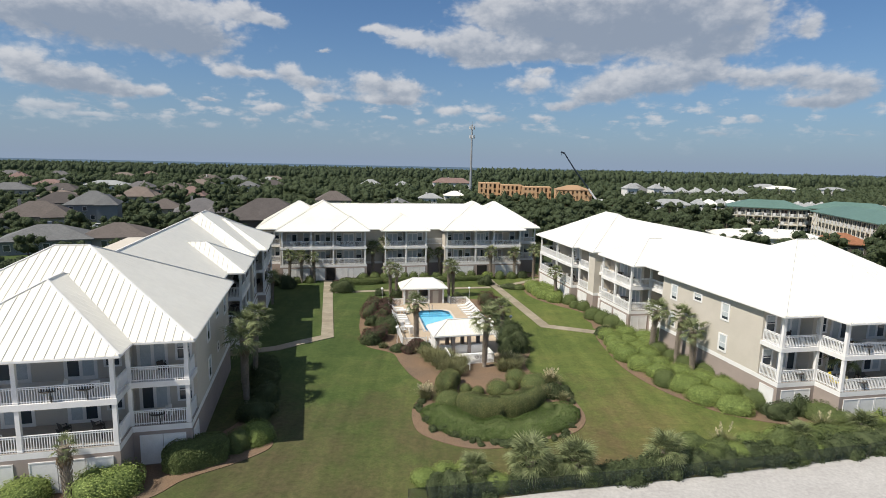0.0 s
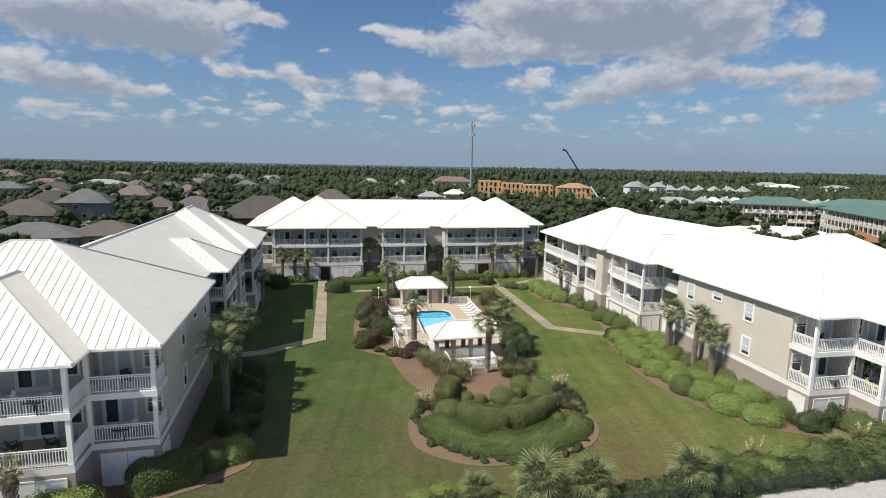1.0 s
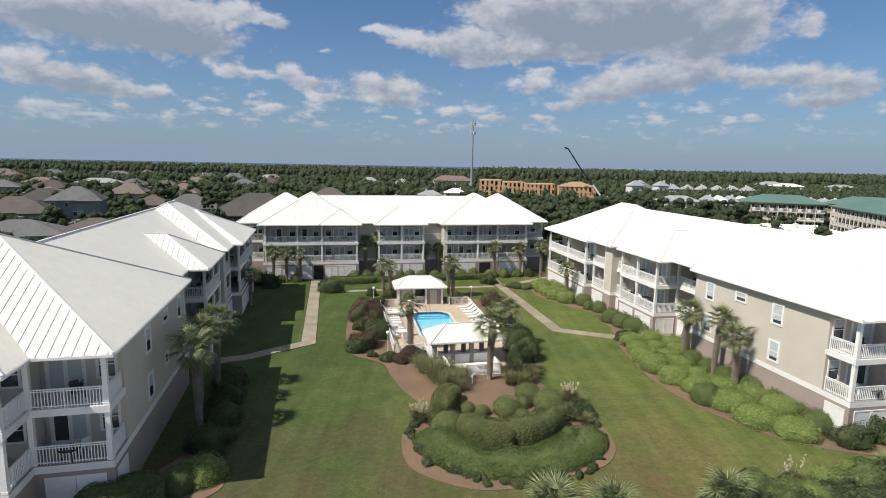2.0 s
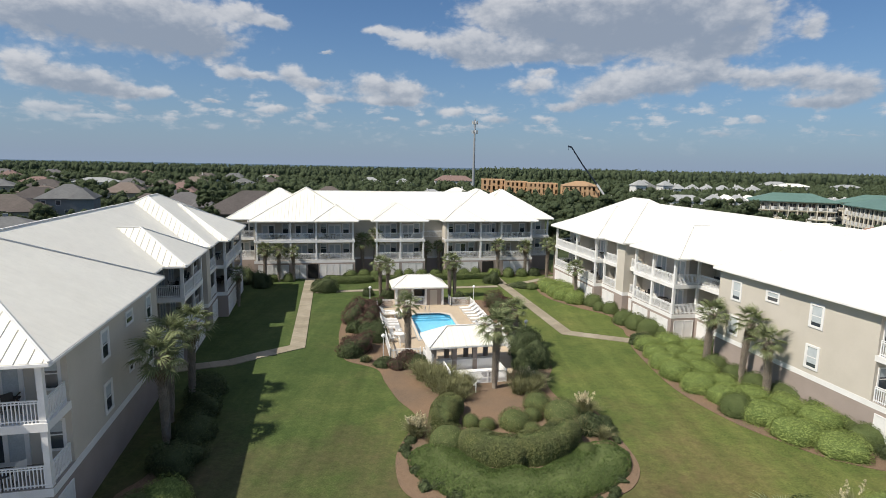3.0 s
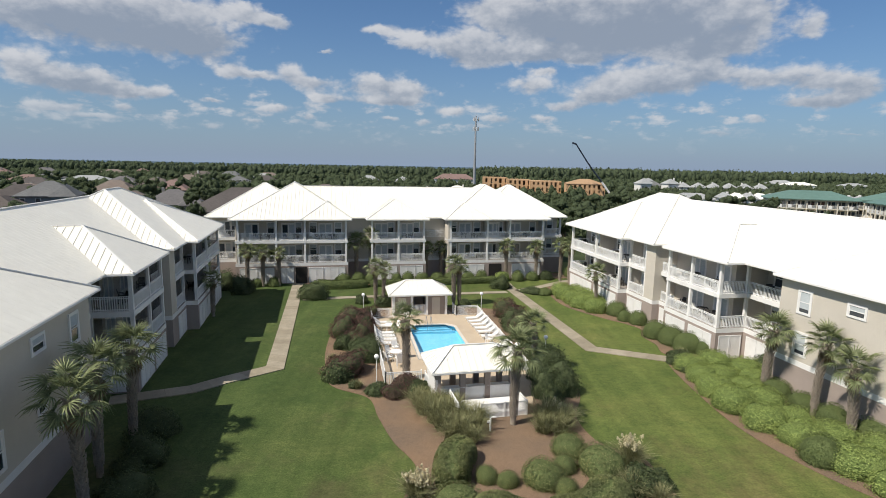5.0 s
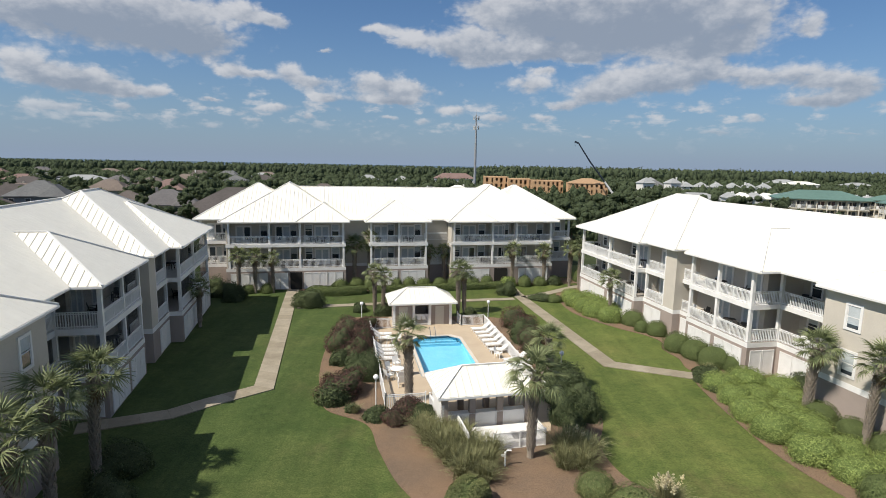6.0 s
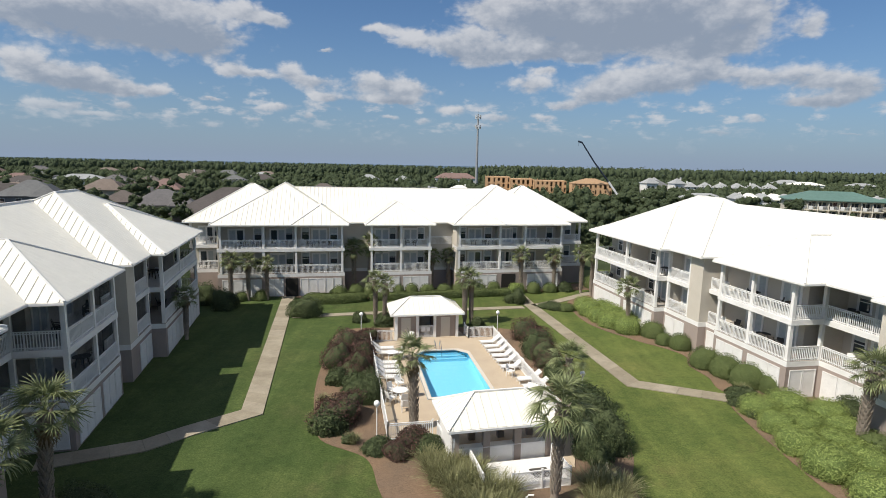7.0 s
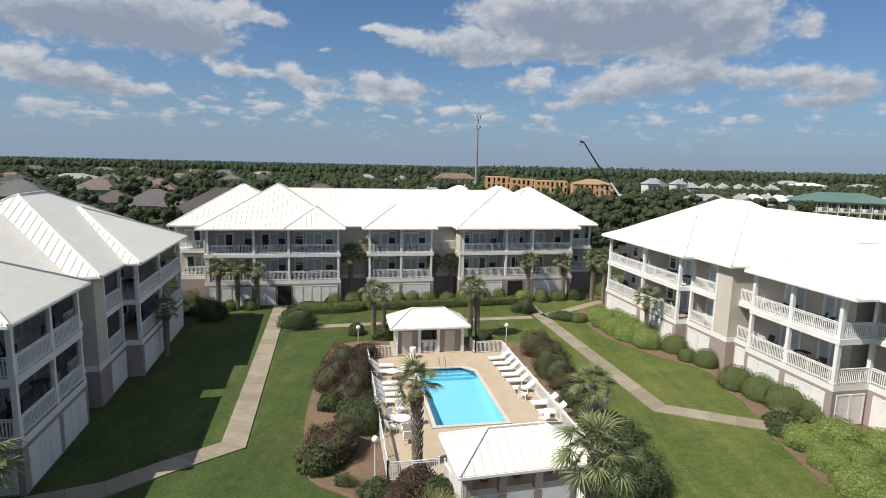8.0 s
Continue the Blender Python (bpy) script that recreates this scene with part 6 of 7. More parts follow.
def grass_mesh(name, seed, mat, blades=260, length=1.25, spread=0.9):
    r = np.random.RandomState(seed)
    v, f = [], []
    for i in range(blades):
        a, lean, ln = r.uniform(0, 6.283), r.uniform(0.15, spread), length * r.uniform(0.6, 1.15)
        o = np.array([r.normal(0, 0.16), r.normal(0, 0.16), 0.0])
        d, s = np.array([math.cos(a), math.sin(a), 0]), np.array([-math.sin(a), math.cos(a), 0]) * 0.022
        k = len(v)
        for j in range(4):
            t = j / 3
            p = o + d * ln * lean * t * (0.5 + 0.5 * t) + np.array([0, 0, ln * (t - 0.42 * lean * t * t)])
            w = s * (1.0 - 0.75 * t)
            v += [tuple(p - w), tuple(p + w)]
        f += [(k + 2 * j, k + 2 * j + 1, k + 2 * j + 3, k + 2 * j + 2) for j in range(3)]
    return raw_mesh(name, v, f, mat)


GRASS = [grass_mesh("grass_clump", 50 + k, LEAF_OLIVE, 420, 1.35, 1.1) for k in range(3)]
for i, (x, y, s) in enumerate(((-2.3, 57.6, 1.0), (-1.3, 56.8, 1.15), (-0.5, 57.4, 0.9), (-0.2, 55.3, 1.2), (0.8, 54.6, 1.2), (-0.6, 54.0, 1.0), (0.5, 53.2, 1.15), (1.5, 53.6, 1.0), (1.2, 52.3, 0.9), (-1.9, 56.2, 1.1), (-1.0, 55.0, 1.25), (0.2, 56.4, 1.1), (1.8, 55.0, 1.0), (0.0, 52.6, 0.9), (6.3, 55.2, 1.3), (7.2, 54.6, 1.2), (5.9, 53.8, 1.0),
                              (6.9, 53.6, 1.0), (7.8, 55.4, 0.9), (-7.0, 60.2, 0.55), (-9.6, 63.2, 0.6), (-9.9, 65.6, 0.6), (9.4, 47.4, 0.9), (10.6, 46.6, 0.7), (10.2, 50.2, 1.0), (-2.0, 46.8, 0.9), (20.6, 66.0, 0.6), (21.4, 69.0, 0.6), (36.0, 42.6, 0.9))):
    ob = solid("ornamental_grass", GRASS[i % 3], LEAF_OLIVE, "arching olive ornamental grass clump", "grass", "ornamental grass clumps")
    ob.matrix_world = at(x, y, 0.03, i * 47) @ Matrix.Diagonal((s, s, s, 1))


def plume_clump(x, y, n, seed, high):
    root = thing("pampas_grass", at(x, y, 0.03), "pampas grass with cream plumes", "grass", "pampas grass")
    part("leaves", GRASS[seed % 3], None, root)
    r = np.random.RandomState(seed)
    for i in range(n):
        a, d = r.uniform(0, 6.28), r.uniform(0.2, 0.8)
        tip = Vector((math.cos(a) * d, math.sin(a) * d, high * r.uniform(0.8, 1.1)))
        m = 70
        t = r.uniform(0, 1, m)
        axis = np.array(tip) / tip.length
        pos = np.array(tip)[None] * (0.62 + 0.4 * t)[:, None] + r.normal(0, 1, (m, 3)) * (0.075 * np.sin(np.pi * np.clip(t, 0.05, 0.98)))[:, None]
        v, f = leaf_quads(pos, np.tile(axis, (m, 1)), 0.06, r, 0.5, 1.2)
        part("plume", raw_mesh("plume", v.tolist(), f.tolist(), PLUME), None, root, "feathery cream plume")


plume_clump(-1.9, 46.6, 20, 1, 1.4)
plume_clump(10.3, 50.2, 13, 2, 1.6)
plume_clump(6.9, 55.8, 3, 3, 1.4)
plume_clump(21.2, 38.6, 3, 4, 2.0)
plume_clump(17.0, 37.2, 2, 5, 1.6)
plume_clump(31.0, 41.6, 2, 6, 1.8)


# palms
def fan_mesh(name, seed, mat, blades=17, petiole=0.75, reach=0.95, droop=0.5, sweep=3.9):
    """One fan frond along +x: a stalk and a folded fan of drooping blades."""
    r = np.random.RandomState(seed)
    v, f = [], []

    def strip(pts, widths):
        k = len(v)
        for p, s in zip(pts, widths):
            v.append(tuple(p - s))
            v.append(tuple(p + s))
        for j in range(len(pts) - 1):
            f.append((k + 2 * j, k + 2 * j + 1, k + 2 * j + 3, k + 2 * j + 2))

    strip([np.array([0, 0, 0]), np.array([petiole * 0.5, 0, 0.05]), np.array([petiole, 0, 0.03])], [np.array([0, 0.03, 0]), np.array([0, 0.022, 0]), np.array([0, 0.018, 0])])
    for i in range(blades):
        a = (i / (blades - 1) - 0.5) * sweep
        ln = reach * (1.0 - 0.30 * abs(a) / 1.95) * r.uniform(0.88, 1.08)
        d = np.array([math.cos(a), math.sin(a), 0.22 * (i % 2) - 0.1 + 0.16 * abs(a)])
        s = np.array([-math.sin(a), math.cos(a), (0.5 if i % 2 else -0.5)])
        hub = np.array([petiole, 0, 0.03])
        pts = [hub + d * ln * t + np.array([0, 0, -droop * ln * t ** 2.6]) for t in (0.03, 0.38, 0.72, 1.0)]
        strip(pts, [s * w for w in (0.012, 0.032, 0.020, 0.004)])
    return raw_mesh(name, v, f, mat)


FANS = [fan_mesh("frond", 70 + k, LEAF_PALM, 25, 0.90 + 0.12 * k, 0.92, 0.26 + 0.20 * k) for k in range(3)]
DEAD = fan_mesh("dry_frond", 80, LEAF_DEAD, 11, 0.55, 0.7, 0.9)


def palm(seed, high, trunk_r=0.19, fronds=34, boots=True, spread=1.0, fall=122):
    r = random.Random(seed)
    root = thing("palm_tree", Matrix.Translation((0, 0, -60)), "cabbage palm with fan fronds and rough trunk", "palm tree", "cabbage palms")
    bend = Vector((r.uniform(-0.25, 0.25), r.uniform(-0.25, 0.25), 0))
    n = 9
    pts = [Vector((0, 0, high * i / n)) + bend * (i / n) ** 2 for i in range(n + 1)]
    bm = bmesh.new()
    tube(bm, pts, [trunk_r * (0.86 - 0.12 * math.sin(3.1 * i / n) + 0.2 * (i / n) ** 2) for i in range(n + 1)], 10)
    if boots:
        k = int(high * 26)
        for i in range(k):
            t = 0.10 + 0.90 * i / k
            a = i * 2.4
            q = pts[0].lerp(pts[-1], 0)
            f = t * n
            j = min(int(f), n - 1)
            q = pts[j].lerp(pts[j + 1], f - j)
            o = Vector((math.cos(a), math.sin(a), 0))
            s = Vector((-math.sin(a), math.cos(a), 0)) * 0.07
            g = 0.30 + 1.15 * t
            b0, tip = q + o * trunk_r * 0.8, q + o * (trunk_r + 0.11 * g) + Vector((0, 0, 0.24))
            u = Vector((0, 0, 0.06))
            hexa(bm, (b0 - s, b0 + s, b0 + s + o * 0.06, b0 - s + o * 0.06, tip - s * 0.5 - o * 0.03, tip + s * 0.5 - o * 0.03, tip + s * 0.5 + u * 0.2, tip - s * 0.5 + u * 0.2))
    part("trunk", bm, TRUNK, root, "rough fibrous trunk with old leaf bases")
    top = pts[-1]
    for i in range(fronds):
        u = (i + 0.5) / fronds
        el = radians(78 - fall * u ** 0.9)
        a = i * 2.39996 + r.uniform(-0.2, 0.2)
        ob = part("frond", FANS[i % 3], None, root)
        s = r.uniform(0.85, 1.15) * spread
        ob.matrix_basis = Matrix.Translation(top + Vector((0, 0, 0.1 - 0.25 * u))) @ Matrix.Rotation(a, 4, "Z") @ Matrix.Rotation(-el, 4, "Y") @ Matrix.Rotation(r.uniform(-0.5, 0.5), 4, "X") @ Matrix.Scale(s, 4)
    for i in range(5):
        ob = part("dry_frond", DEAD, None, root, "dry brown hanging frond")
        ob.matrix_basis = Matrix.Translation(top + Vector((0, 0, -0.25))) @ Matrix.Rotation(i * 1.3 + r.random(), 4, "Z") @ Matrix.Rotation(radians(60), 4, "Y")
    return root


palms = {"wide": palm(7, 5.2, 0.25, 26, True, 1.02, 118), "stout": palm(8, 4.9, 0.28, 22, True, 0.78, 118), "thick": palm(1, 4.7, 0.27, 22, True, 0.88, 112), "tall": palm(2, 5.3, 0.22, 22, True, 0.88, 112), "plain": palm(3, 5.2, 0.22, 20, True, 0.80, 115),
         "short": palm(4, 1.15, 0.22, 40, True, 0.86, 96), "lean": palm(6, 5.4, 0.19, 22, True, 0.86, 118), "slim": palm(5, 3.6, 0.27, 13, True, 0.45)}
PALM_SPOTS = (
    ("stout", -3.4, 61.9, 1.0), ("wide", 4.1, 54.8, 1.0), ("tall", 7.1, 64.4, 0.78), ("thick", 24.2, 60.8, 1.05), ("tall", 25.3, 56.8, 1.0), ("thick", 25.7, 53.8, 0.98), ("tall", 35.0, 44.9, 0.98), ("tall", 18.0, 85.2, 0.84),
    ("lean", -17.4, 44.4, 1.13), ("lean", -18.9, 48.0, 1.12), ("lean", -18.9, 51.3, 1.10), ("slim", -23.6, 30.6, 1.0), ("plain", -25.6, 79.0, 0.8),
    ("plain", -26.9, 93.4, 0.95), ("plain", -24.9, 93.8, 0.92), ("plain", -22.8, 94.3, 0.86), ("plain", -13.1, 99.5, 1.10), ("plain", -11.1, 99.9, 1.20), ("plain", -3.0, 101.6, 0.90), ("plain", -0.8, 102.0, 0.90), ("plain", 9.0, 101.4, 0.98), ("plain", 13.6, 102.3, 0.94),
    ("plain", 18.1, 99.9, 1.1), ("plain", 17.1, 101.4, 1.04), ("plain", 0.8, 85.6, 0.98), ("plain", 1.5, 85.9, 0.92), ("plain", -8.6, 85.1, 0.9), ("plain", -7.6, 84.7, 0.86),
    ("short", 5.6, 33.5, 1.2), ("short", 8.9, 34.0, 1.08), ("short", 15.5, 35.7, 1.05), ("short", 27.4, 39.4, 0.7), ("short", 1.6, 33.4, 0.75), ("short", 7.0, 33.4, 0.7), ("short", 34.0, 41.0, 0.8),
)
for i, (kind, x, y, s) in enumerate(PALM_SPOTS):
    ob = put(palms[kind], at(x, y, 0.02, i * 73))
    ob.scale = (s, s, s) if s > 0.8 or kind == "short" else (0.9, 0.9, s)

# beach edge: scrub and a screened wire fence
def edge_y(x):
    return 31.05 + 0.166 * x + 0.0011 * x * x


hedge([(x, edge_y(x) + 1.3, 0)[:2] for x in (-1.5, 4, 10, 16, 22, 28, 34, 42, 50)], 2.0, 0.75, LEAF_DARK, "low tangled dark scrub behind the beach fence", 12, 0.06, 120, 0.9, 0.9)
hedge([(x, edge_y(x) + 2.9, 0)[:2] for x in (16.5, 22, 28, 34, 42, 50)], 2.2, 1.05, LEAF_HEDGE, "loose green scrub hedge behind the beach fence", 13, 0.06, 130, 0.8, 0.8)
for i in range(40):
    x = -0.8 + i * 1.02
    y = edge_y(x) + rng.uniform(0.9, 2.4)
    kind = ("dark", "dark", "hedge", "dark", "light", "dark")[i % 6]
    shrub(kind, x, y, rng.uniform(0.76, 1.2), h=rng.uniform(0.75, 1.25), label="salt-tolerant shrub behind the beach fence")
for x, y in ((-1.6, 33.4), (-0.2, 34.0), (1.4, 34.2), (18.5, 37.2), (23.5, 38.8), (26.0, 39.6), (29.4, 40.6), (36.5, 42.0), (39.5, 42.6)):
    shrub("light", x, y, rng.uniform(0.8, 1.2), h=rng.uniform(0.8, 1.1), label="pale green shrub behind the beach fence")
SCREEN = screen_cloth("green_fence_screen", (0.03, 0.045, 0.042), 0.26)
fence = thing("beach_fence", Matrix(), "low wire fence with dark green screen", "fence")
line = smooth_loop([(x, edge_y(x) + 0.12, 0) for x in (-2.6, 4, 10, 18, 27, 34, 48)], 4, False)
for p, q in zip(line, line[1:]):
    bm = bmesh.new()
    hexa(bm, [(p[0], p[1], 0.05), (q[0], q[1], 0.05), (q[0], q[1] + 0.012, 0.05), (p[0], p[1] + 0.012, 0.05), (p[0], p[1], 1.15), (q[0], q[1], 1.15), (q[0], q[1] + 0.012, 1.15), (p[0], p[1] + 0.012, 1.15)])
    part("screen_panel", bm, SCREEN, fence)
    bm = bmesh.new()
    tube(bm, [(p[0], p[1] + 0.05, 0), (p[0], p[1] + 0.05, 1.15)], [0.018, 0.018], 6)
    part("fence_post", bm, FABRIC_DARK, fence)


# ---- beyond the court: houses, hotel, building site, mast, woods ----
def shingle(name, c):
    c = tuple(1.2 * x for x in c)
    return mottled(name, c, tuple(x * 0.82 for x in c), 0.35, 2.5, 0.9, 0.3, 0.03, spec=0.15, amount=0.28)


SHINGLES = {"grey": shingle("grey_shingles", (0.145, 0.148, 0.148)), "brown": shingle("brown_shingles", (0.125, 0.108, 0.098)), "tan": shingle("tan_shingles", (0.185, 0.152, 0.130)), "pink": shingle("rose_shingles", (0.205, 0.142, 0.126)),
            "dark": shingle("dark_shingles", (0.092, 0.082, 0.078)), "pale": shingle("pale_grey_shingles", (0.30, 0.31, 0.31)), "plum": shingle("plum_grey_shingles", (0.138, 0.132, 0.132)), "rust": shingle("rust_roof", (0.27, 0.125, 0.07)),
            "white": ROOF_WHITE}
HOUSE_WALL = mottled("house_siding", (0.40, 0.37, 0.33), (0.34, 0.31, 0.28), 0.3, 6.0, 0.85, 0.1, 0.01, amount=0.12)
HOUSE_GREY = mottled("blue_grey_siding", (0.22, 0.24, 0.26), (0.19, 0.21, 0.23), 0.3, 6.0, 0.85, 0.1, 0.01, amount=0.12)
HOUSE_WHITE = mottled("white_siding", (0.70, 0.69, 0.66), (0.62, 0.61, 0.59), 0.3, 6.0, 0.8, 0.1, 0.01, amount=0.1)
HOUSE_DARK = mottled("dark_brick_wall", (0.12, 0.10, 0.09), (0.10, 0.085, 0.075), 0.3, 6.0, 0.9, 0.1, 0.01, amount=0.2)
GREEN_ROOF = mottled("green_metal_roof", (0.100, 0.178, 0.150), (0.115, 0.198, 0.168), 0.1, 1.2, 0.5, 0.1, 0.02, amount=0.2)
HOTEL_WALL = mottled("cream_hotel_wall", (0.68, 0.63, 0.53), (0.61, 0.56, 0.46), 0.2, 4.0, 0.85, 0.1, 0.01, amount=0.12)
TIMBER_WORN = mottled("weathered_roof_decking", (0.40, 0.26, 0.15), (0.33, 0.21, 0.12), 0.12, 1.6, 0.9, 0.2, 0.02, amount=0.25)
TIMBER = mottled("raw_timber_sheathing", (0.58, 0.37, 0.21), (0.50, 0.31, 0.17), 0.12, 1.6, 0.85, 0.2, 0.02, amount=0.2)


def hip_mesh(bm, x0, x1, y0, y1, z0, z1, over=0.6):
    x0, x1, y0, y1 = x0 - over, x1 + over, y0 - over, y1 + over
    h = min(x1 - x0, y1 - y0) / 2
    r = ((x0 + h, (y0 + y1) / 2, z1), (x1 - h, (y0 + y1) / 2, z1)) if x1 - x0 >= y1 - y0 else (((x0 + x1) / 2, y0 + h, z1), ((x0 + x1) / 2, y1 - h, z1))
    c = [bm.verts.new(p) for p in ((x0, y0, z0), (x1, y0, z0), (x1, y1, z0), (x0, y1, z0))]
    lo = [bm.verts.new((p.co.x, p.co.y, z0 - 0.25)) for p in c]
    a = bm.verts.new(r[0])
    b = bm.verts.new((r[1][0] + 0.01, r[1][1] + 0.01, r[1][2]))
    if x1 - x0 >= y1 - y0:
        fs = ((c[0], c[1], b, a), (c[1], c[2], b), (c[2], c[3], a, b), (c[3], c[0], a))
    else:
        fs = ((c[0], c[1], a), (c[1], c[2], b, a), (c[2], c[3], b), (c[3], c[0], a, b))
    for f in fs:
        bm.faces.new(f)
    for i in range(4):
        bm.faces.new((lo[i], lo[(i + 1) % 4], c[(i + 1) % 4], c[i]))
    bm.faces.new(lo[::-1])


def house(x, y, wide, deep, eave, ridge, turn, roof, wall, label, wing=0.0, storeys=1):
    root = thing("house", at(x, y, 0, turn), label, "house", "houses beyond the court")
    bm = bmesh.new()
    box(bm, -wide / 2, wide / 2, -deep / 2, deep / 2, -0.2, eave)
    if wing:
        box(bm, wide * 0.1, wide * 0.1 + wing, -deep / 2 - wing * 0.5, -deep / 2 + 0.5, -0.2, eave)
    part("wall", bm, wall, root)
    bm = bmesh.new()
    hip_mesh(bm, -wide / 2, wide / 2, -deep / 2, deep / 2, eave, ridge)
    part("roof", bm, SHINGLES[roof], root, "hipped shingle roof")
    if wing:
        bm = bmesh.new()
        hip_mesh(bm, wide * 0.1, wide * 0.1 + wing, -deep / 2 - wing * 0.5, deep * 0.2, eave, eave + (ridge - eave) * 0.75)
        part("roof", bm, SHINGLES[roof], root, "hipped shingle roof")
    r = random.Random(int(x * 7 + y))
    for s in range(storeys):
        z = 0.9 + s * 2.9
        k = -wide / 2 + 1.2
        while k < wide / 2 - 1.6:
            if not (wing and wide * 0.1 - 1.3 < k < wide * 0.1 + wing + 0.2):
                fr = bmesh.new()
                box(fr, k - 0.1, k + 1.2, -deep / 2 - 0.05, -deep / 2 + 0.02, z - 0.1, z + 1.4)
                w = part("window", fr, TRIM, root)
                gl = bmesh.new()
                box(gl, k, k + 1.1, -deep / 2 - 0.08, -deep / 2 - 0.02, z, z + 1.3)
                part("pane", gl, GLASS_DARK, w)
            k += r.uniform(2.6, 4.0)
    if r.random() < 0.5:
        bm = bmesh.new()
        cx, cy = r.uniform(-0.25, 0.25) * wide, r.uniform(-0.2, 0.2) * deep
        box(bm, cx - 0.4, cx + 0.4, cy - 0.4, cy + 0.4, eave, ridge + 0.5)
        part("chimney", bm, wall, root)
    return root


HOUSES = (
    (-90, 124, 17, 13, 3.0, 5.9, 28, "grey", HOUSE_GREY, "grey house with hipped shingle roof", 0, 1), (-78, 131, 15, 13, 3.0, 5.8, 20, "brown", HOUSE_WALL, "house with brown hipped roof", 0, 1),
    (-124, 168, 19, 15, 3.4, 7.6, 30, "brown", HOUSE_WALL, "large house with brown shingle roof", 7, 1), (-118, 186, 15, 13, 5.8, 10.0, 25, "grey", HOUSE_GREY, "two-storey blue-grey house with white windows", 6, 2),
    (-180, 260, 15, 12, 3.0, 5.6, 15, "tan", HOUSE_WALL, "house with tan hipped roof", 0, 1), (-220, 364, 26, 16, 3.6, 6.4, 22, "pale", HOUSE_WHITE, "white house with pale grey roof", 0, 1),
    (-148, 270, 18, 14, 3.0, 7.4, 20, "tan", HOUSE_WALL, "house with tan hipped roof", 6, 1), (-128, 282, 14, 12, 3.0, 7.6, 12, "pink", HOUSE_WALL, "house with rose shingle roof", 0, 1),
    (-86, 196, 17, 14, 3.2, 7.6, 24, "plum", HOUSE_WALL, "house with plum grey shingle roof", 7, 1), (-104, 206, 12, 11, 3.0, 6.4, 24, "brown", HOUSE_WALL, "house with brown shingle roof", 0, 1),
    (-53, 166, 25, 19, 4.4, 10.0, 12, "dark", HOUSE_DARK, "large dark house with steep brown roof", 0, 1), (-52, 264, 16, 13, 3.4, 7.6, 12, "brown", HOUSE_WALL, "house with brown shingle roof among trees", 0, 1),
    (-254, 360, 19, 14, 3.2, 6.4, 20, "pink", HOUSE_WALL, "house with rose-red roof", 0, 1), (-316, 552, 22, 15, 3.4, 7.0, 20, "tan", HOUSE_WALL, "distant house with tan roof", 0, 1), (-331, 632, 14, 12, 3.4, 7.0, 20, "pink", HOUSE_WALL, "distant house with rose roof", 0, 1),
    (-176, 404, 18, 14, 3.4, 7.0, 15, "tan", HOUSE_WHITE, "distant house with tan roof", 0, 1), (-130, 372, 14, 12, 4.2, 7.4, 15, "grey", HOUSE_WHITE, "distant white house with grey roof", 0, 2),
    (-206, 300, 18, 13, 3.2, 7.0, 15, "dark", HOUSE_WALL, "house with dark roof among trees", 0, 1), (-234, 300, 20, 14, 3.2, 6.8, 25, "grey", HOUSE_WALL, "house with grey green roof", 0, 1), (-160, 330, 16, 12, 3.2, 6.8, 8, "brown", HOUSE_WALL, "distant house with brown roof", 0, 1),
    (-190, 350, 16, 12, 3.2, 6.8, 8, "plum", HOUSE_WALL, "distant house with plum roof", 0, 1), (-128, 420, 16, 12, 3.4, 7.0, 18, "dark", HOUSE_WALL, "distant house with dark roof", 0, 1), (-152, 220, 18, 13, 3.2, 7.2, 30, "dark", HOUSE_WALL, "house with dark roof among trees", 0, 1),
    (-60, 470, 16, 12, 3.6, 7.4, 5, "pale", HOUSE_WHITE, "distant white house among trees", 0, 1), (-30, 430, 14, 11, 3.6, 7.4, 5, "pale", HOUSE_WHITE, "distant white house among trees", 0, 1), (10, 500, 34, 14, 5.0, 9.4, 5, "pink", HOUSE_WHITE, "distant building with rose roof", 0, 1),
    (-6, 300, 12, 9, 3.0, 5.6, 5, "pale", HOUSE_WHITE, "small white house among trees", 0, 1), (8, 330, 12, 9, 3.0, 5.6, 5, "white", HOUSE_WHITE, "small white house among trees", 0, 1), (-20, 250, 12, 9, 3.0, 5.4, 5, "grey", HOUSE_WHITE, "small white house among trees", 0, 1),
    (90, 150, 27, 13, 3.6, 5.4, -12, "white", HOUSE_WHITE, "low building with white metal roof", 0, 1), (105, 142, 11, 9, 3.2, 5.6, -12, "rust", HOUSE_DARK, "house with rust-coloured roof", 0, 1),
    (118, 282, 20, 12, 3.4, 6.0, -8, "pale", HOUSE_WHITE, "long low building with pale roof", 0, 1), (330, 560, 24, 14, 5.0, 8.4, -10, "pale", HOUSE_WHITE, "distant pale commercial building", 0, 1),
    (322, 520, 26, 16, 5.0, 7.6, -10, "white", HOUSE_WHITE, "distant pale commercial building", 0, 1), (372, 520, 22, 14, 5.0, 7.4, -10, "pale", HOUSE_WHITE, "distant pale commercial building", 0, 1), (150, 420, 18, 13, 4.0, 8.4, -5, "grey", HOUSE_WHITE, "distant white house with grey roof", 0, 1),
)
ROOFS = ("grey", "brown", "plum", "tan", "dark", "grey", "pale", "brown", "pink")
pick = random.Random(5)
more = []
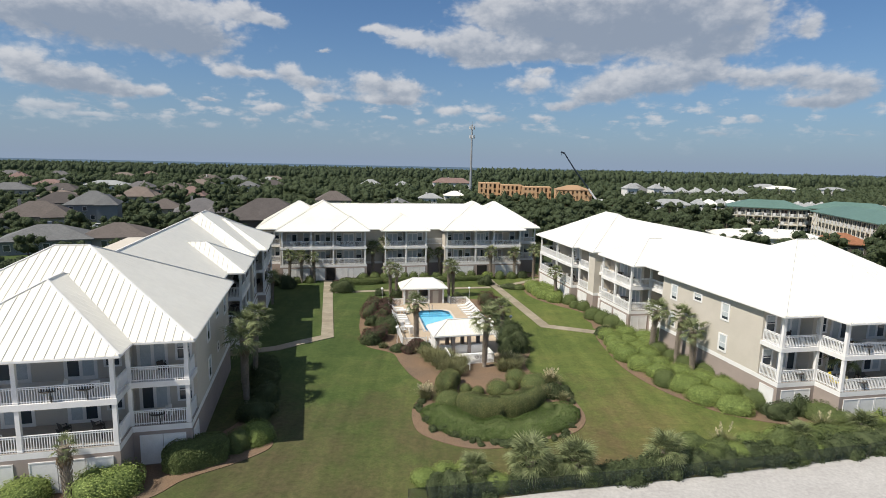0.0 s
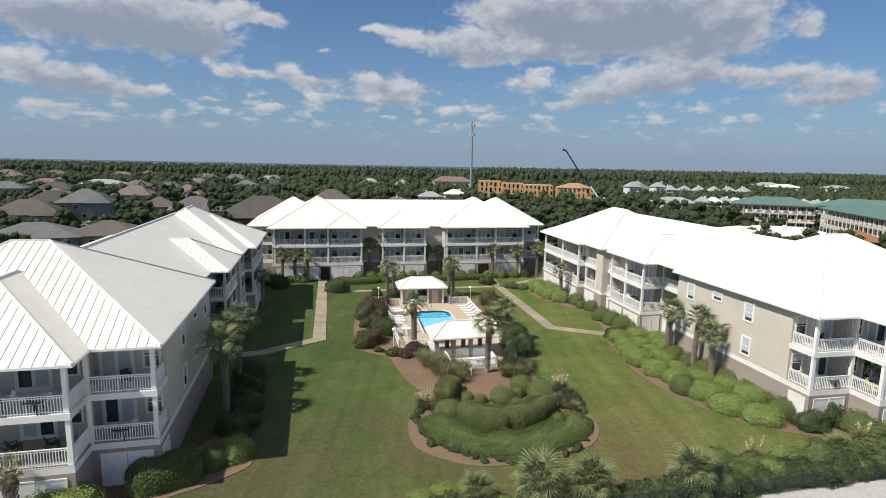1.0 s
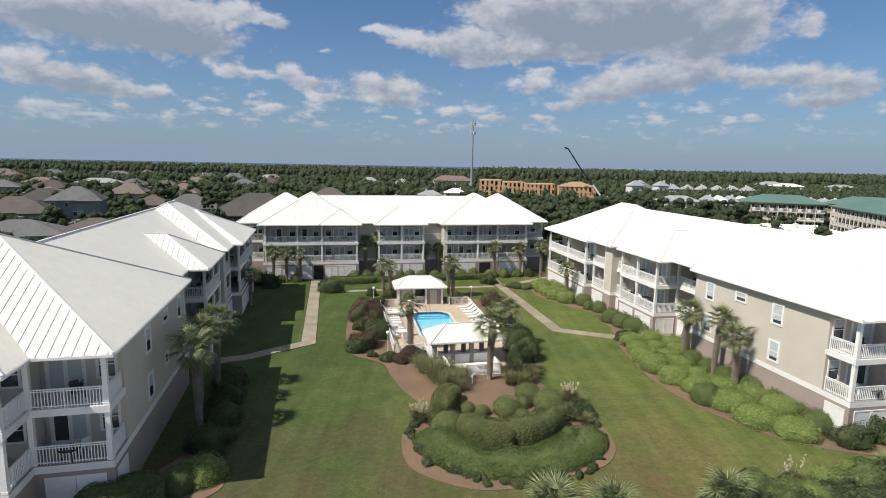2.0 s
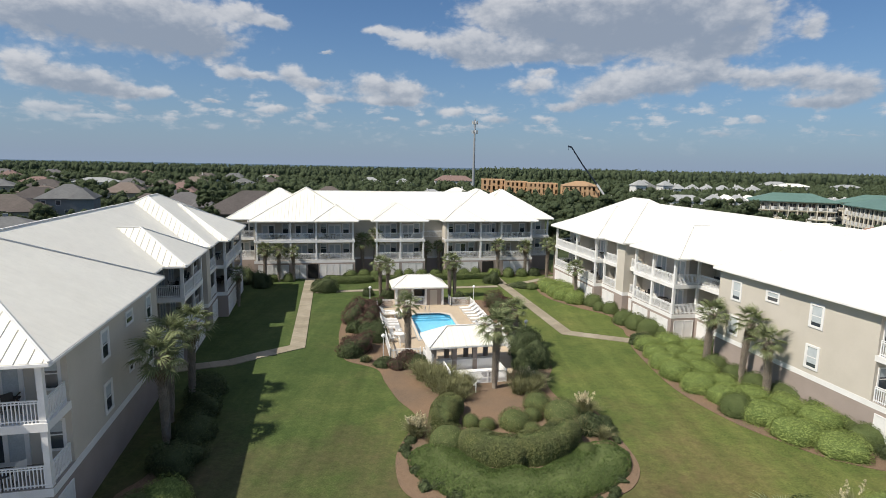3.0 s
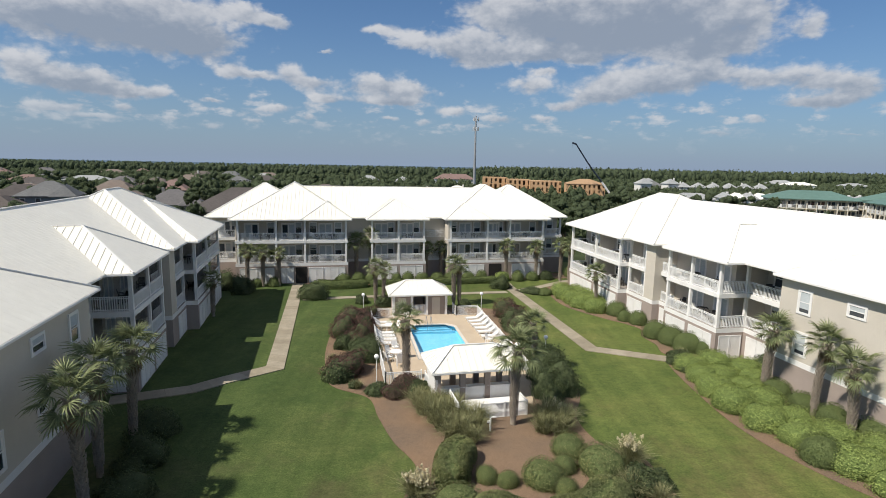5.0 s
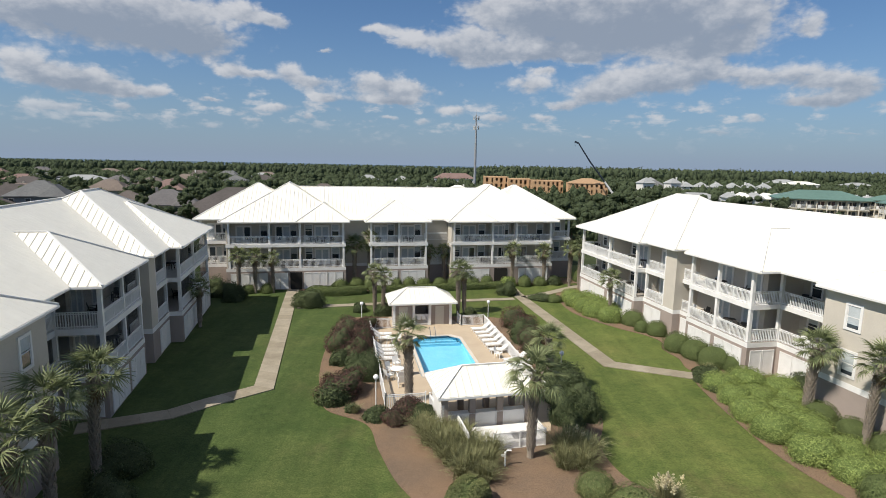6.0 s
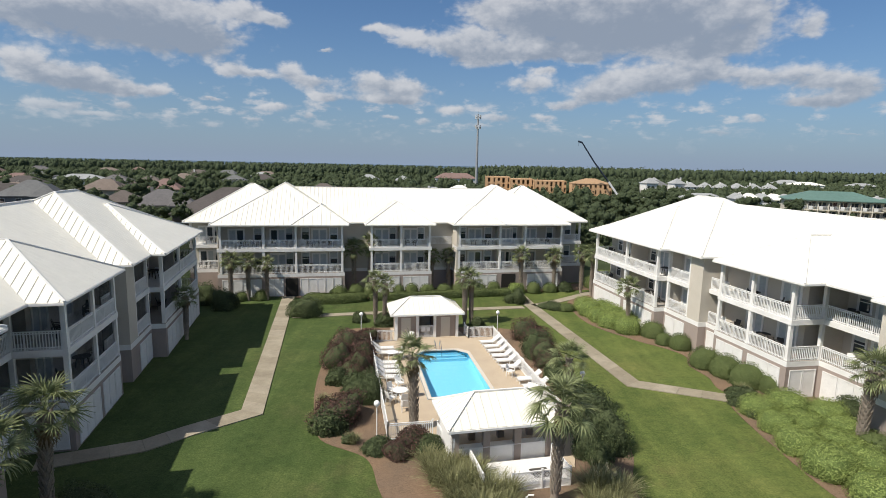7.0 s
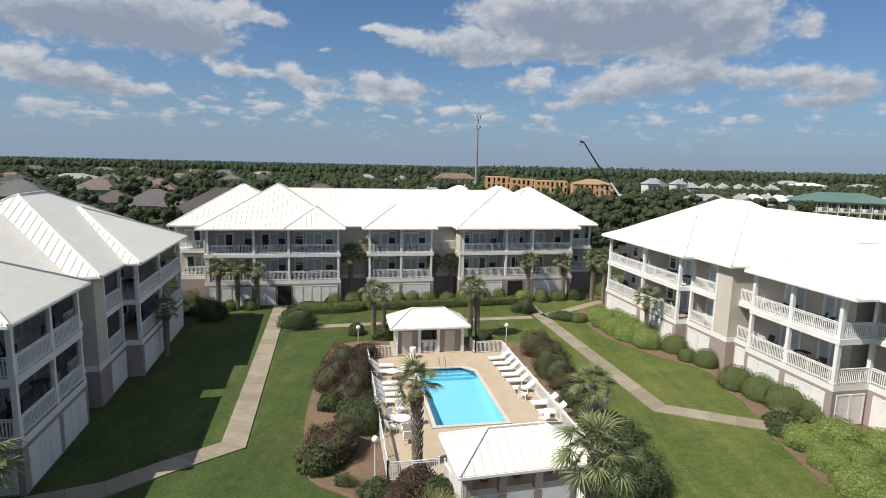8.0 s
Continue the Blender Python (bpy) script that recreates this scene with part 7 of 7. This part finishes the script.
while len(more) < 10:                        # the rest of the neighbourhood
    y = pick.uniform(330, 560)
    x = -pick.uniform(0.30, 0.92) * y
    if x > -62 or any((x - h[0]) ** 2 + (y - h[1]) ** 2 < 23 ** 2 for h in HOUSES + tuple(more)):
        continue
    kind = pick.choice(ROOFS)
    more.append((x, y, pick.uniform(14, 20), pick.uniform(11, 14), 3.2, pick.uniform(6.2, 7.8), pick.uniform(5, 30), kind, pick.choice((HOUSE_WALL, HOUSE_GREY, HOUSE_WHITE)), "house with " + {"pink": "rose"}.get(kind, kind) + " shingle roof among trees", pick.choice((0, 6, 7)), 1))
HOUSES = HOUSES + tuple(more)
for h in HOUSES:
    house(*h)
for i in range(8):                           # rows of narrow townhouses
    house(124 + i * 4.9, 263 - i * 0.6, 4.1, 13, 5.0, 7.2, -14, "white" if i % 2 else "pale", HOUSE_WHITE, "narrow townhouse with pale pitched roof", 0, 2)
for i in range(6):
    house(166 + i * 4.8, 262 - i * 1.4, 4.2, 12, 4.6, 6.8, -14, "pale", HOUSE_WHITE, "narrow townhouse with grey pitched roof", 0, 2)
for i in range(5):
    house(192 + i * 4.4, 246 - i * 2.4, 3.8, 12, 5.0, 7.2, -16, "white" if i % 2 else "pale", HOUSE_WHITE, "narrow townhouse with pale pitched roof", 0, 2)
for i in range(6):
    house(166 + i * 9.6, 402 - i * 2.0, 7.4, 10, 5.0, 8.2, -5, "pale", HOUSE_WHITE, "distant townhouse with pale hipped roof", 0, 2)
for x, y in ((142, 410), (150, 424), (158, 404), (136, 396)):
    house(x, y, 8, 8, 7.0, 10.5, 12, "pale", HOUSE_WHITE, "distant tall white house among trees", 0, 2)


def hotel_wing(p, q, deep, label):
    """Open galleries along the side from p to q, which faces the court."""
    p, q = Vector(p), Vector(q)
    d = (q - p).normalized()
    root = thing("hotel", plan_matrix(p, d, (-d.y, d.x)), label, "hotel", "green-roofed hotel wings")
    L = (q - p).length
    bm = bmesh.new()
    box(bm, 0, L, 1.6, deep, -0.2, 8.4)
    part("wall", bm, HOTEL_WALL, root)
    bm = bmesh.new()
    hip_mesh(bm, 0, L, 0, deep, 8.5, 11.0, 0.8)
    part("roof", bm, GREEN_ROOF, root, "green metal roof")
    for z in (0.0, 2.8, 5.6):
        bm = bmesh.new()
        box(bm, 0, L, 0, 1.6, z - 0.25, z)
        part("gallery_floor", bm, HOTEL_WALL, root)
        n = int(L / 2.6)
        for i in range(n):
            x = i * L / n
            bm = bmesh.new()
            box(bm, x + 0.3, x + L / n * 0.48, -0.06, 0.06, z, z + 1.05)
            part("parapet", bm, HOUSE_WHITE, root)
            bm = bmesh.new()
            beam(bm, (x + L / n * 0.48, 0, z + 1.02), (x + L / n + 0.3, 0, z + 1.02), 0.06)
            for j in range(6):
                u = x + L / n * (0.5 + 0.08 * j)
                box(bm, u, u + 0.03, -0.02, 0.02, z, z + 1.0)
            part("railing", bm, HOUSE_WHITE, root)
            bm = bmesh.new()
            box(bm, x + 0.25, x + 1.05, 1.55, 1.63, z + 0.02, z + 2.1)
            part("door", bm, HOUSE_DARK, root)
            bm = bmesh.new()
            box(bm, x + 1.35, x + 2.2, 1.55, 1.63, z + 0.8, z + 2.1)
            part("window", bm, GLASS_DARK, root)
            bm = bmesh.new()
            box(bm, x - 0.12, x + 0.12, -0.12, 0.12, z, z + 2.8)
            part("pillar", bm, HOTEL_WALL, root)


hotel_wing((104, 197), (126, 187), 13, "three-storey cream hotel wing with green roof")
hotel_wing((123, 180), (110, 132), 13, "three-storey cream hotel wing with green roof")
hotel_wing((131, 196), (146, 176), 13, "three-storey cream hotel wing with green roof")


def site_block(x, y, wide, deep, high, turn, roofed, storeys=3):
    root = thing("unfinished_building", at(x, y, 0, turn), "timber-framed building under construction", "building site", "unfinished timber buildings")
    r = random.Random(int(x))
    n = int(wide / 2.4)
    step, rise = wide / n, high / storeys
    for z in range(storeys):
        z0 = z * rise
        for i in range(n):
            a = -wide / 2 + i * step
            k = r.uniform(0.5, 0.72)
            bm = bmesh.new()
            box(bm, a, a + step * k, -deep / 2, -deep / 2 + 0.2, z0, z0 + rise)
            if r.random() < 0.7:
                box(bm, a + step * k, a + step, -deep / 2, -deep / 2 + 0.2, z0, z0 + rise * r.choice((0.12, 0.3)))
            box(bm, a + step * k, a + step, -deep / 2, -deep / 2 + 0.2, z0 + rise * 0.80, z0 + rise)
            part("wall_panel", bm, TIMBER, root)
        bm = bmesh.new()
        box(bm, -wide / 2, wide / 2, -deep / 2 + 0.25, deep / 2 - 0.25, z0 + rise - 0.35, z0 + rise - 0.02)
        part("floor_deck", bm, TIMBER, root)
    bm = bmesh.new()
    box(bm, -wide / 2, wide / 2, deep / 2 - 0.2, deep / 2, 0, high)
    part("rear_wall", bm, TIMBER, root)
    for s in (-1, 1):
        bm = bmesh.new()
        box(bm, s * wide / 2 - 0.1, s * wide / 2 + 0.1, -deep / 2, deep / 2, 0, high)
        part("end_wall", bm, TIMBER, root)
    if roofed:
        bm = bmesh.new()
        hip_mesh(bm, -wide / 2, wide / 2, -deep / 2, deep / 2, high, high + 2.6, 0.2)
        part("roof_deck", bm, TIMBER_WORN, root, "brown roof decking")
    else:
        for i in range(int(wide / 1.5)):
            bm = bmesh.new()
            a = -wide / 2 + i * 1.5
            box(bm, a, a + 0.15, -deep / 2, -deep / 2 + 0.2, high, high + r.uniform(0.5, 1.3))
            part("stud", bm, TIMBER, root)


site_block(31, 356, 14, 14, 10.2, -4, False)
site_block(44, 347, 13, 14, 9.4, -4, False)
site_block(58, 336, 17, 14, 9.0, -6, False)
site_block(77, 322, 20, 15, 8.2, -8, True)

# mast with antennas
root = thing("radio_mast", at(21.0, 392, 0), "tall grey steel mast with antenna panels", "mast")
bm = bmesh.new()
tube(bm, [(0, 0, 0), (0, 0, 25), (0, 0, 49)], [0.95, 0.75, 0.5], 12)
part("pole", bm, GALV, root)
for z, r_ in ((47.0, 1.7), (40.8, 1.7)):
    bm = bmesh.new()
    tube(bm, [(r_ * math.cos(k * 1.0472), r_ * math.sin(k * 1.0472), z) for k in range(7)], [0.09] * 7, 6)
    for k in range(3):
        a = k * 2.0944
        beam(bm, (0, 0, z), (r_ * math.cos(a), r_ * math.sin(a), z), 0.12)
    part("antenna_ring", bm, GALV, root)
    for k in range(9):
        a = k * 0.698
        bm = bmesh.new()
        c, s = math.cos(a) * (r_ + 0.15), math.sin(a) * (r_ + 0.15)
        box(bm, c - 0.17, c + 0.17, s - 0.17, s + 0.17, z - 1.2, z + 1.2)
        part("antenna_panel", bm, TRIM if k % 2 else GALV, root)
bm = bmesh.new()
tube(bm, [(0, 0, 49), (0, 0, 52.0)], [0.1, 0.05], 6)
part("whip_antenna", bm, GALV, root)

# mobile crane
CRANE_DARK, _nt, _b = shader("dark_crane_steel", (0.03, 0.04, 0.06), 0.5, 0.2)
root = thing("mobile_crane", at(86.5, 306, 0), "mobile crane with raised dark boom", "crane")
bm = bmesh.new()
box(bm, -4, 4, -1.3, 1.3, 0.8, 2.2)
box(bm, 1.0, 3.6, -1.2, 1.2, 2.2, 3.8)
part("carrier", bm, TRIM, root)
for x in (-3, -1.5, 1.5, 3):
    for y in (-1.2, 1.2):
        bm = bmesh.new()
        tube(bm, [(x, y - 0.2, 0.6), (x, y + 0.2, 0.6)], [0.6, 0.6], 12)
        part("wheel", bm, FABRIC_DARK, root)
bm = bmesh.new()
beam(bm, (0.5, 0, 3.0), (-4.6, 0, 9.6), 0.8, 0.9)
part("boom_foot", bm, TRIM, root, "white lower boom")
bm = bmesh.new()
tube(bm, [(-4.3, 0, 9.2), (-12.5, 0, 19.4), (-18.9, 0, 28.6)], [0.44, 0.38, 0.32], 4)
part("boom", bm, CRANE_DARK, root, "dark lattice boom")
bm = bmesh.new()
beam(bm, (-18.9, 0, 28.6), (-20.9, 0, 29.3), 0.7, 0.8)
beam(bm, (-20.6, 0, 29.2), (-20.6, 0, 27.0), 0.12)
part("boom_head", bm, CRANE_DARK, root)


def car(x, y, turn, mat, label):
    root = thing("car", at(x, y, 0.03, turn), label, "car")
    bm = bmesh.new()
    extrude_outline(bm, [(-2.3, 0.35), (2.3, 0.35), (2.35, 0.85), (1.2, 1.0), (0.5, 1.6), (-1.9, 1.65), (-2.3, 1.0)], -0.9, 0.9)
    bmesh.ops.rotate(bm, verts=bm.verts, cent=(0, 0, 0), matrix=Matrix.Rotation(radians(90), 3, "X"))
    part("body", bm, mat, root)
    bm = bmesh.new()
    box(bm, -1.7, 0.5, -0.92, 0.92, 1.05, 1.5)
    part("windows", bm, GLASS_DARK, root)
    for wx in (-1.4, 1.4):
        for wy in (-0.85, 0.85):
            bm = bmesh.new()
            tube(bm, [(wx, wy - 0.12, 0.34), (wx, wy + 0.12, 0.34)], [0.34, 0.34], 12)
            part("wheel", bm, FABRIC_DARK, root)


CAR_WHITE, _nt, _b = shader("white_car_paint", (0.8, 0.8, 0.8), 0.2, 0, 0.6)
CAR_RED, _nt, _b = shader("dark_red_car_paint", (0.2, 0.02, 0.02), 0.2, 0, 0.6)
car(-109, 165, 10, CAR_WHITE, "white parked car beside a house")
car(-103, 163, 200, CAR_WHITE, "white parked car beside a house")
for i in range(9):
    car(8 - i * 4.6, 232 + (i % 3) * 9, 80 + i * 13, CAR_WHITE if i % 4 else CAR_RED, "parked car glimpsed among trees")
for i in range(10):
    car(92 + i * 4.2, 296 + (i % 4) * 8, 80 + i * 9, CAR_WHITE if i % 5 else CAR_RED, "parked car near the building site")


# woods
def tree_mesh(seed, leaves, leaf, high, wide, mat, low=0.25):
    r = np.random.RandomState(seed)
    n_c = 16
    centre = np.stack([r.normal(0, wide * 0.24, n_c), r.normal(0, wide * 0.24, n_c), high * (low + 0.18 + (0.9 - low) * r.uniform(0.1, 0.8, n_c))], 1)
    rad = wide * r.uniform(0.11, 0.22, n_c)
    pick = r.randint(0, n_c, leaves)
    d = r.normal(0, 1, (leaves, 3))
    d /= np.linalg.norm(d, axis=1)[:, None]
    pos = centre[pick] + d * (rad[pick] * r.uniform(0.72, 1.12, leaves))[:, None]
    pos[:, 2] = np.maximum(pos[:, 2], high * low * 0.6)
    v, f = leaf_quads(pos, d, leaf, r, 0.75, 0.8)
    bm = bmesh.new()
    for c, k in zip(centre, rad):
        bmesh.ops.create_icosphere(bm, subdivisions=1, radius=k * 0.88, matrix=Matrix.Translation(c))
    cv = np.array([q.co[:] for q in bm.verts])
    cv *= (1 + lumps(cv / wide * 3, seed, 3.0, 0.10))[:, None]
    cf = [[q.index + len(v) for q in g.verts] for g in bm.faces]
    bm.free()
    return np.vstack([v, cv]), f.tolist() + cf, len(f)


def wood_trunk(high):
    bm = bmesh.new()
    tube(bm, [(0, 0, -0.1), (0.1, 0, high * 0.3), (0, 0.1, high * 0.6)], [0.28, 0.2, 0.1], 7)
    for a in (0.3, 2.2, 4.4):
        tube(bm, [(0.05, 0, high * 0.3), (math.cos(a) * high * 0.16, math.sin(a) * high * 0.16, high * 0.55)], [0.12, 0.05], 5)
    return mesh_from("trunk", bm, BARK)


TREE_KINDS = []
for k, (leaves, leaf, high, wide, low) in enumerate(((950, 0.20, 7.5, 8.0, 0.12), (950, 0.20, 9.0, 7.0, 0.15), (800, 0.19, 6.0, 7.0, 0.08), (950, 0.19, 11.0, 6.0, 0.3))):
    v, f, n_leaf = tree_mesh(100 + k, leaves, leaf, high, wide, FOREST_LEAF, low)
    crown = raw_mesh("crown", v.tolist(), f, [FOREST_LEAF, FOREST_BODY])
    idx = np.zeros(len(f), dtype=np.int32)
    idx[n_leaf:] = 1
    crown.polygons.foreach_set("material_index", idx)
    crown.polygons.foreach_set("use_smooth", idx.astype(bool))
    TREE_KINDS.append((crown, wood_trunk(high)))
FOOT = [(h[0] * 0.99, h[1] - 2.5, max(h[2], h[3]) * 0.58 + 3.0) for h in HOUSES] + [(115, 192, 15), (117, 156, 26), (138, 186, 14), (37, 352, 15), (58, 335, 14), (77, 322, 13), (-106, 164, 6), (86, 306, 6), (132, 262, 12), (150, 262, 14), (178, 258, 16), (200, 242, 13), (176, 402, 14), (200, 398, 18)]


def free(x, y, pad=0.0):
    X, Y = 0.979 * x + 0.203 * y, -0.203 * x + 0.979 * y
    if -40 - pad < X < 66 + pad and Y < 119 + pad:
        return False
    return all((x - a) ** 2 + (y - b) ** 2 > (r + pad) ** 2 for a, b, r in FOOT)


rng = random.Random(12)
for x, y, k, s in ((84, 150, 0, 0.85), (94, 141, 2, 0.9), (92, 176, 0, 0.9), (104, 176, 1, 0.75), (99, 182, 0, 0.8), (103, 126, 0, 0.85), (100, 116, 2, 1.0), (99, 218, 0, 1.0), (97, 232, 1, 0.9), (90, 192, 2, 1.1), (82, 182, 0, 0.9), (91, 240, 0, 1.0), (84, 256, 2, 1.1),
                   (47, 206, 0, 1.0), (38, 190, 2, 1.1), (57, 220, 0, 1.0), (72, 246, 1, 0.9), (64, 202, 2, 1.1), (78, 160, 1, 0.75), (70, 172, 0, 0.9), (58, 178, 2, 1.0), (46, 168, 0, 0.85), (30, 176, 1, 0.8), (18, 190, 0, 0.9), (66, 140, 2, 0.9), (74, 128, 0, 0.8)):
    root = thing("tree", at(x, y, 0, x * 37), "broad dark green broadleaf tree before the hotel", "tree", "trees beyond the court")
    root.scale = (s * 1.15, s * 1.15, s)
    part("trunk", TREE_KINDS[k][1], None, root)
    part("crown", TREE_KINDS[k][0], None, root)
for x, y, k, s in ((-58, 66, 1, 0.72), (-66, 68, 0, 0.7), (-74, 76, 1, 0.75), (-78, 92, 2, 0.7), (-60, 74, 2, 0.75), (-66, 84, 1, 0.7), (-57, 84, 2, 0.6), (-52, 92, 0, 0.55), (-63, 98, 1, 0.62), (-72, 104, 0, 0.66), (-50, 104, 2, 0.6), (-58, 112, 1, 0.6), (-70, 118, 2, 0.6), (-86, 112, 0, 0.65), (-102, 152, 0, 0.8), (-112, 200, 0, 0.95), (-102, 186, 2, 1.0), (-96, 180, 0, 0.85), (-108, 218, 0, 1.0), (-72, 148, 0, 0.9), (-80, 152, 2, 1.05), (-66, 144, 0, 0.8), (-88, 148, 1, 0.7), (-117, 256, 0, 1.0), (-123, 290, 0, 1.1), (-106, 262, 2, 1.2),
                   (-80, 226, 1, 0.9), (-134, 353, 0, 1.2), (-66, 150, 1, 0.8), (-104, 139, 2, 0.9), (-176, 245, 0, 1.0), (-226, 342, 0, 1.2), (-141, 282, 1, 1.0), (-168, 360, 0, 1.2), (-84, 382, 1, 1.2), (-118, 150, 2, 0.9), (-136, 206, 0, 0.9), (-150, 240, 2, 1.1), (-74, 222, 0, 0.9), (-60, 196, 0, 0.8),
                   (-44, 140, 2, 0.8), (-36, 150, 0, 0.75), (-38, 190, 1, 0.8)):
    root = thing("tree", at(x, y, 0, x * 31), "broad dark green broadleaf tree among the houses", "tree", "trees beyond the court")
    root.scale = (s * 1.1, s * 1.1, s)
    part("trunk", TREE_KINDS[k][1], None, root)
    part("crown", TREE_KINDS[k][0], None, root)
count = 0
while count < 170:
    y = 60 + 190 * rng.random() ** 0.8
    x = rng.uniform(-0.95, 0.95) * (y + 12)
    if count % 4 == 0:                       # denser between the sunlit building and the hotel
        x, y = rng.uniform(66, 112), rng.uniform(70, 185)
    if not free(x, y, 2.5):
        continue
    if x < -38 and rng.random() < 0.35:
        continue
    crown, trunk = TREE_KINDS[rng.randrange(4)]
    s = rng.uniform(0.5, 0.8) if x < -38 else rng.uniform(0.6, 0.95)
    root = thing("tree", at(x, y, 0, rng.uniform(0, 360)), "dense dark green broadleaf tree beyond the court", "tree", "trees beyond the court")
    root.scale = (s * rng.uniform(0.9, 1.25), s * rng.uniform(0.9, 1.25), s)
    part("trunk", trunk, None, root)
    part("crown", crown, None, root)
    count += 1


def woodland(name, n, y0, y1, per, leaf, high, wide, mat, seed, label, power=1.0, gaps=True, puffs=2):
    """Many trees as one stretch of woods: rounded uneven crowns with leafy clumps on them."""
    r = np.random.RandomState(seed)
    bm = bmesh.new()
    bmesh.ops.create_icosphere(bm, subdivisions=1, radius=0.86)
    ball = np.array([q.co[:] for q in bm.verts])
    tri = np.array([[q.index for q in g.verts] for g in bm.faces])
    bm.free()
    vs, fs, ms, k = [], [], [], 0
    protos = []
    for i in range(8):
        q = np.random.RandomState(seed + i)
        bodies, places, outs = [], [], []
        for j in range(puffs):
            c = np.array([q.uniform(-0.45, 0.45), q.uniform(-0.45, 0.45), q.uniform(-0.35, 0.25)]) * (1 if puffs > 1 else 0)
            s = 1.0 if puffs == 1 else q.uniform(0.5, 0.72)
            bodies.append(ball * (1 + lumps(ball, seed + i * 5 + j, 3.0, 0.30))[:, None] * s + c)
            d = q.normal(0, 1, (per // puffs, 3))
            d[:, 2] = np.abs(d[:, 2]) * 0.9 - 0.2
            d /= np.linalg.norm(d, axis=1)[:, None]
            places.append(d * (1 + lumps(d, seed + i * 5 + j, 3.0, 0.30))[:, None] * s * q.uniform(0.84, 1.04, (len(d), 1)) + c)
            outs.append(d)
        protos.append((np.vstack(bodies), np.vstack([tri + j * len(ball) for j in range(puffs)]), np.vstack(places), np.vstack(outs)))
    made = 0
    while made < n:
        y = y0 + (y1 - y0) * r.rand() ** power
        x = r.uniform(-0.95, 0.95) * (y + 10)
        if gaps and not free(x, y, 3.0):
            continue
        body, bf, pos, d = protos[made % 8]
        a = r.uniform(0, 6.28)
        c, s = math.cos(a), math.sin(a)
        h, w = high * r.uniform(0.7, 1.25), wide * r.uniform(0.7, 1.3)
        if y > 600 and x < 90:               # lower woods towards the bay
            h *= 0.74

        def place(u):
            p = np.stack([(u[:, 0] * c - u[:, 1] * s) * w / 2 + x, (u[:, 0] * s + u[:, 1] * c) * w / 2 + y, u[:, 2] * h * 0.48 + h * 0.5], 1)
            p[:, 2] = np.maximum(p[:, 2], 0.05)
            return p

        b = place(body)
        vs.append(b)
        fs += (bf + k).tolist()
        ms += [1] * len(bf)
        k += len(b)
        v, f = leaf_quads(place(pos), np.stack([d[:, 0] * c - d[:, 1] * s, d[:, 0] * s + d[:, 1] * c, d[:, 2]], 1), leaf, r, 0.7, 0.75)
        vs.append(v)
        fs += (f + k).tolist()
        ms += [0] * len(f)
        k += len(v)
        made += 1
    me = raw_mesh(name, np.vstack(vs).tolist(), fs, [mat, FOREST_BODY])
    me.polygons.foreach_set("material_index", np.array(ms, dtype=np.int32))
    me.polygons.foreach_set("use_smooth", np.array(ms, dtype=bool))
    solid(name, me, mat, label, "woods", kind="stuff")


woodland("woodland", 1250, 140, 330, 84, 0.30, 4.6, 4.8, FOREST_LEAF, 200, "dense dark green trees between the houses", puffs=2)
woodland("woodland", 3400, 300, 760, 34, 0.52, 6.6, 5.6, FOREST_LEAF, 220, "dense dark green mixed woods", puffs=1)
woodland("woodland", 3800, 600, 1500, 18, 1.0, 15.0, 7.5, FOREST_HAZED, 240, "distant dark pine woods", 0.8, puffs=1)
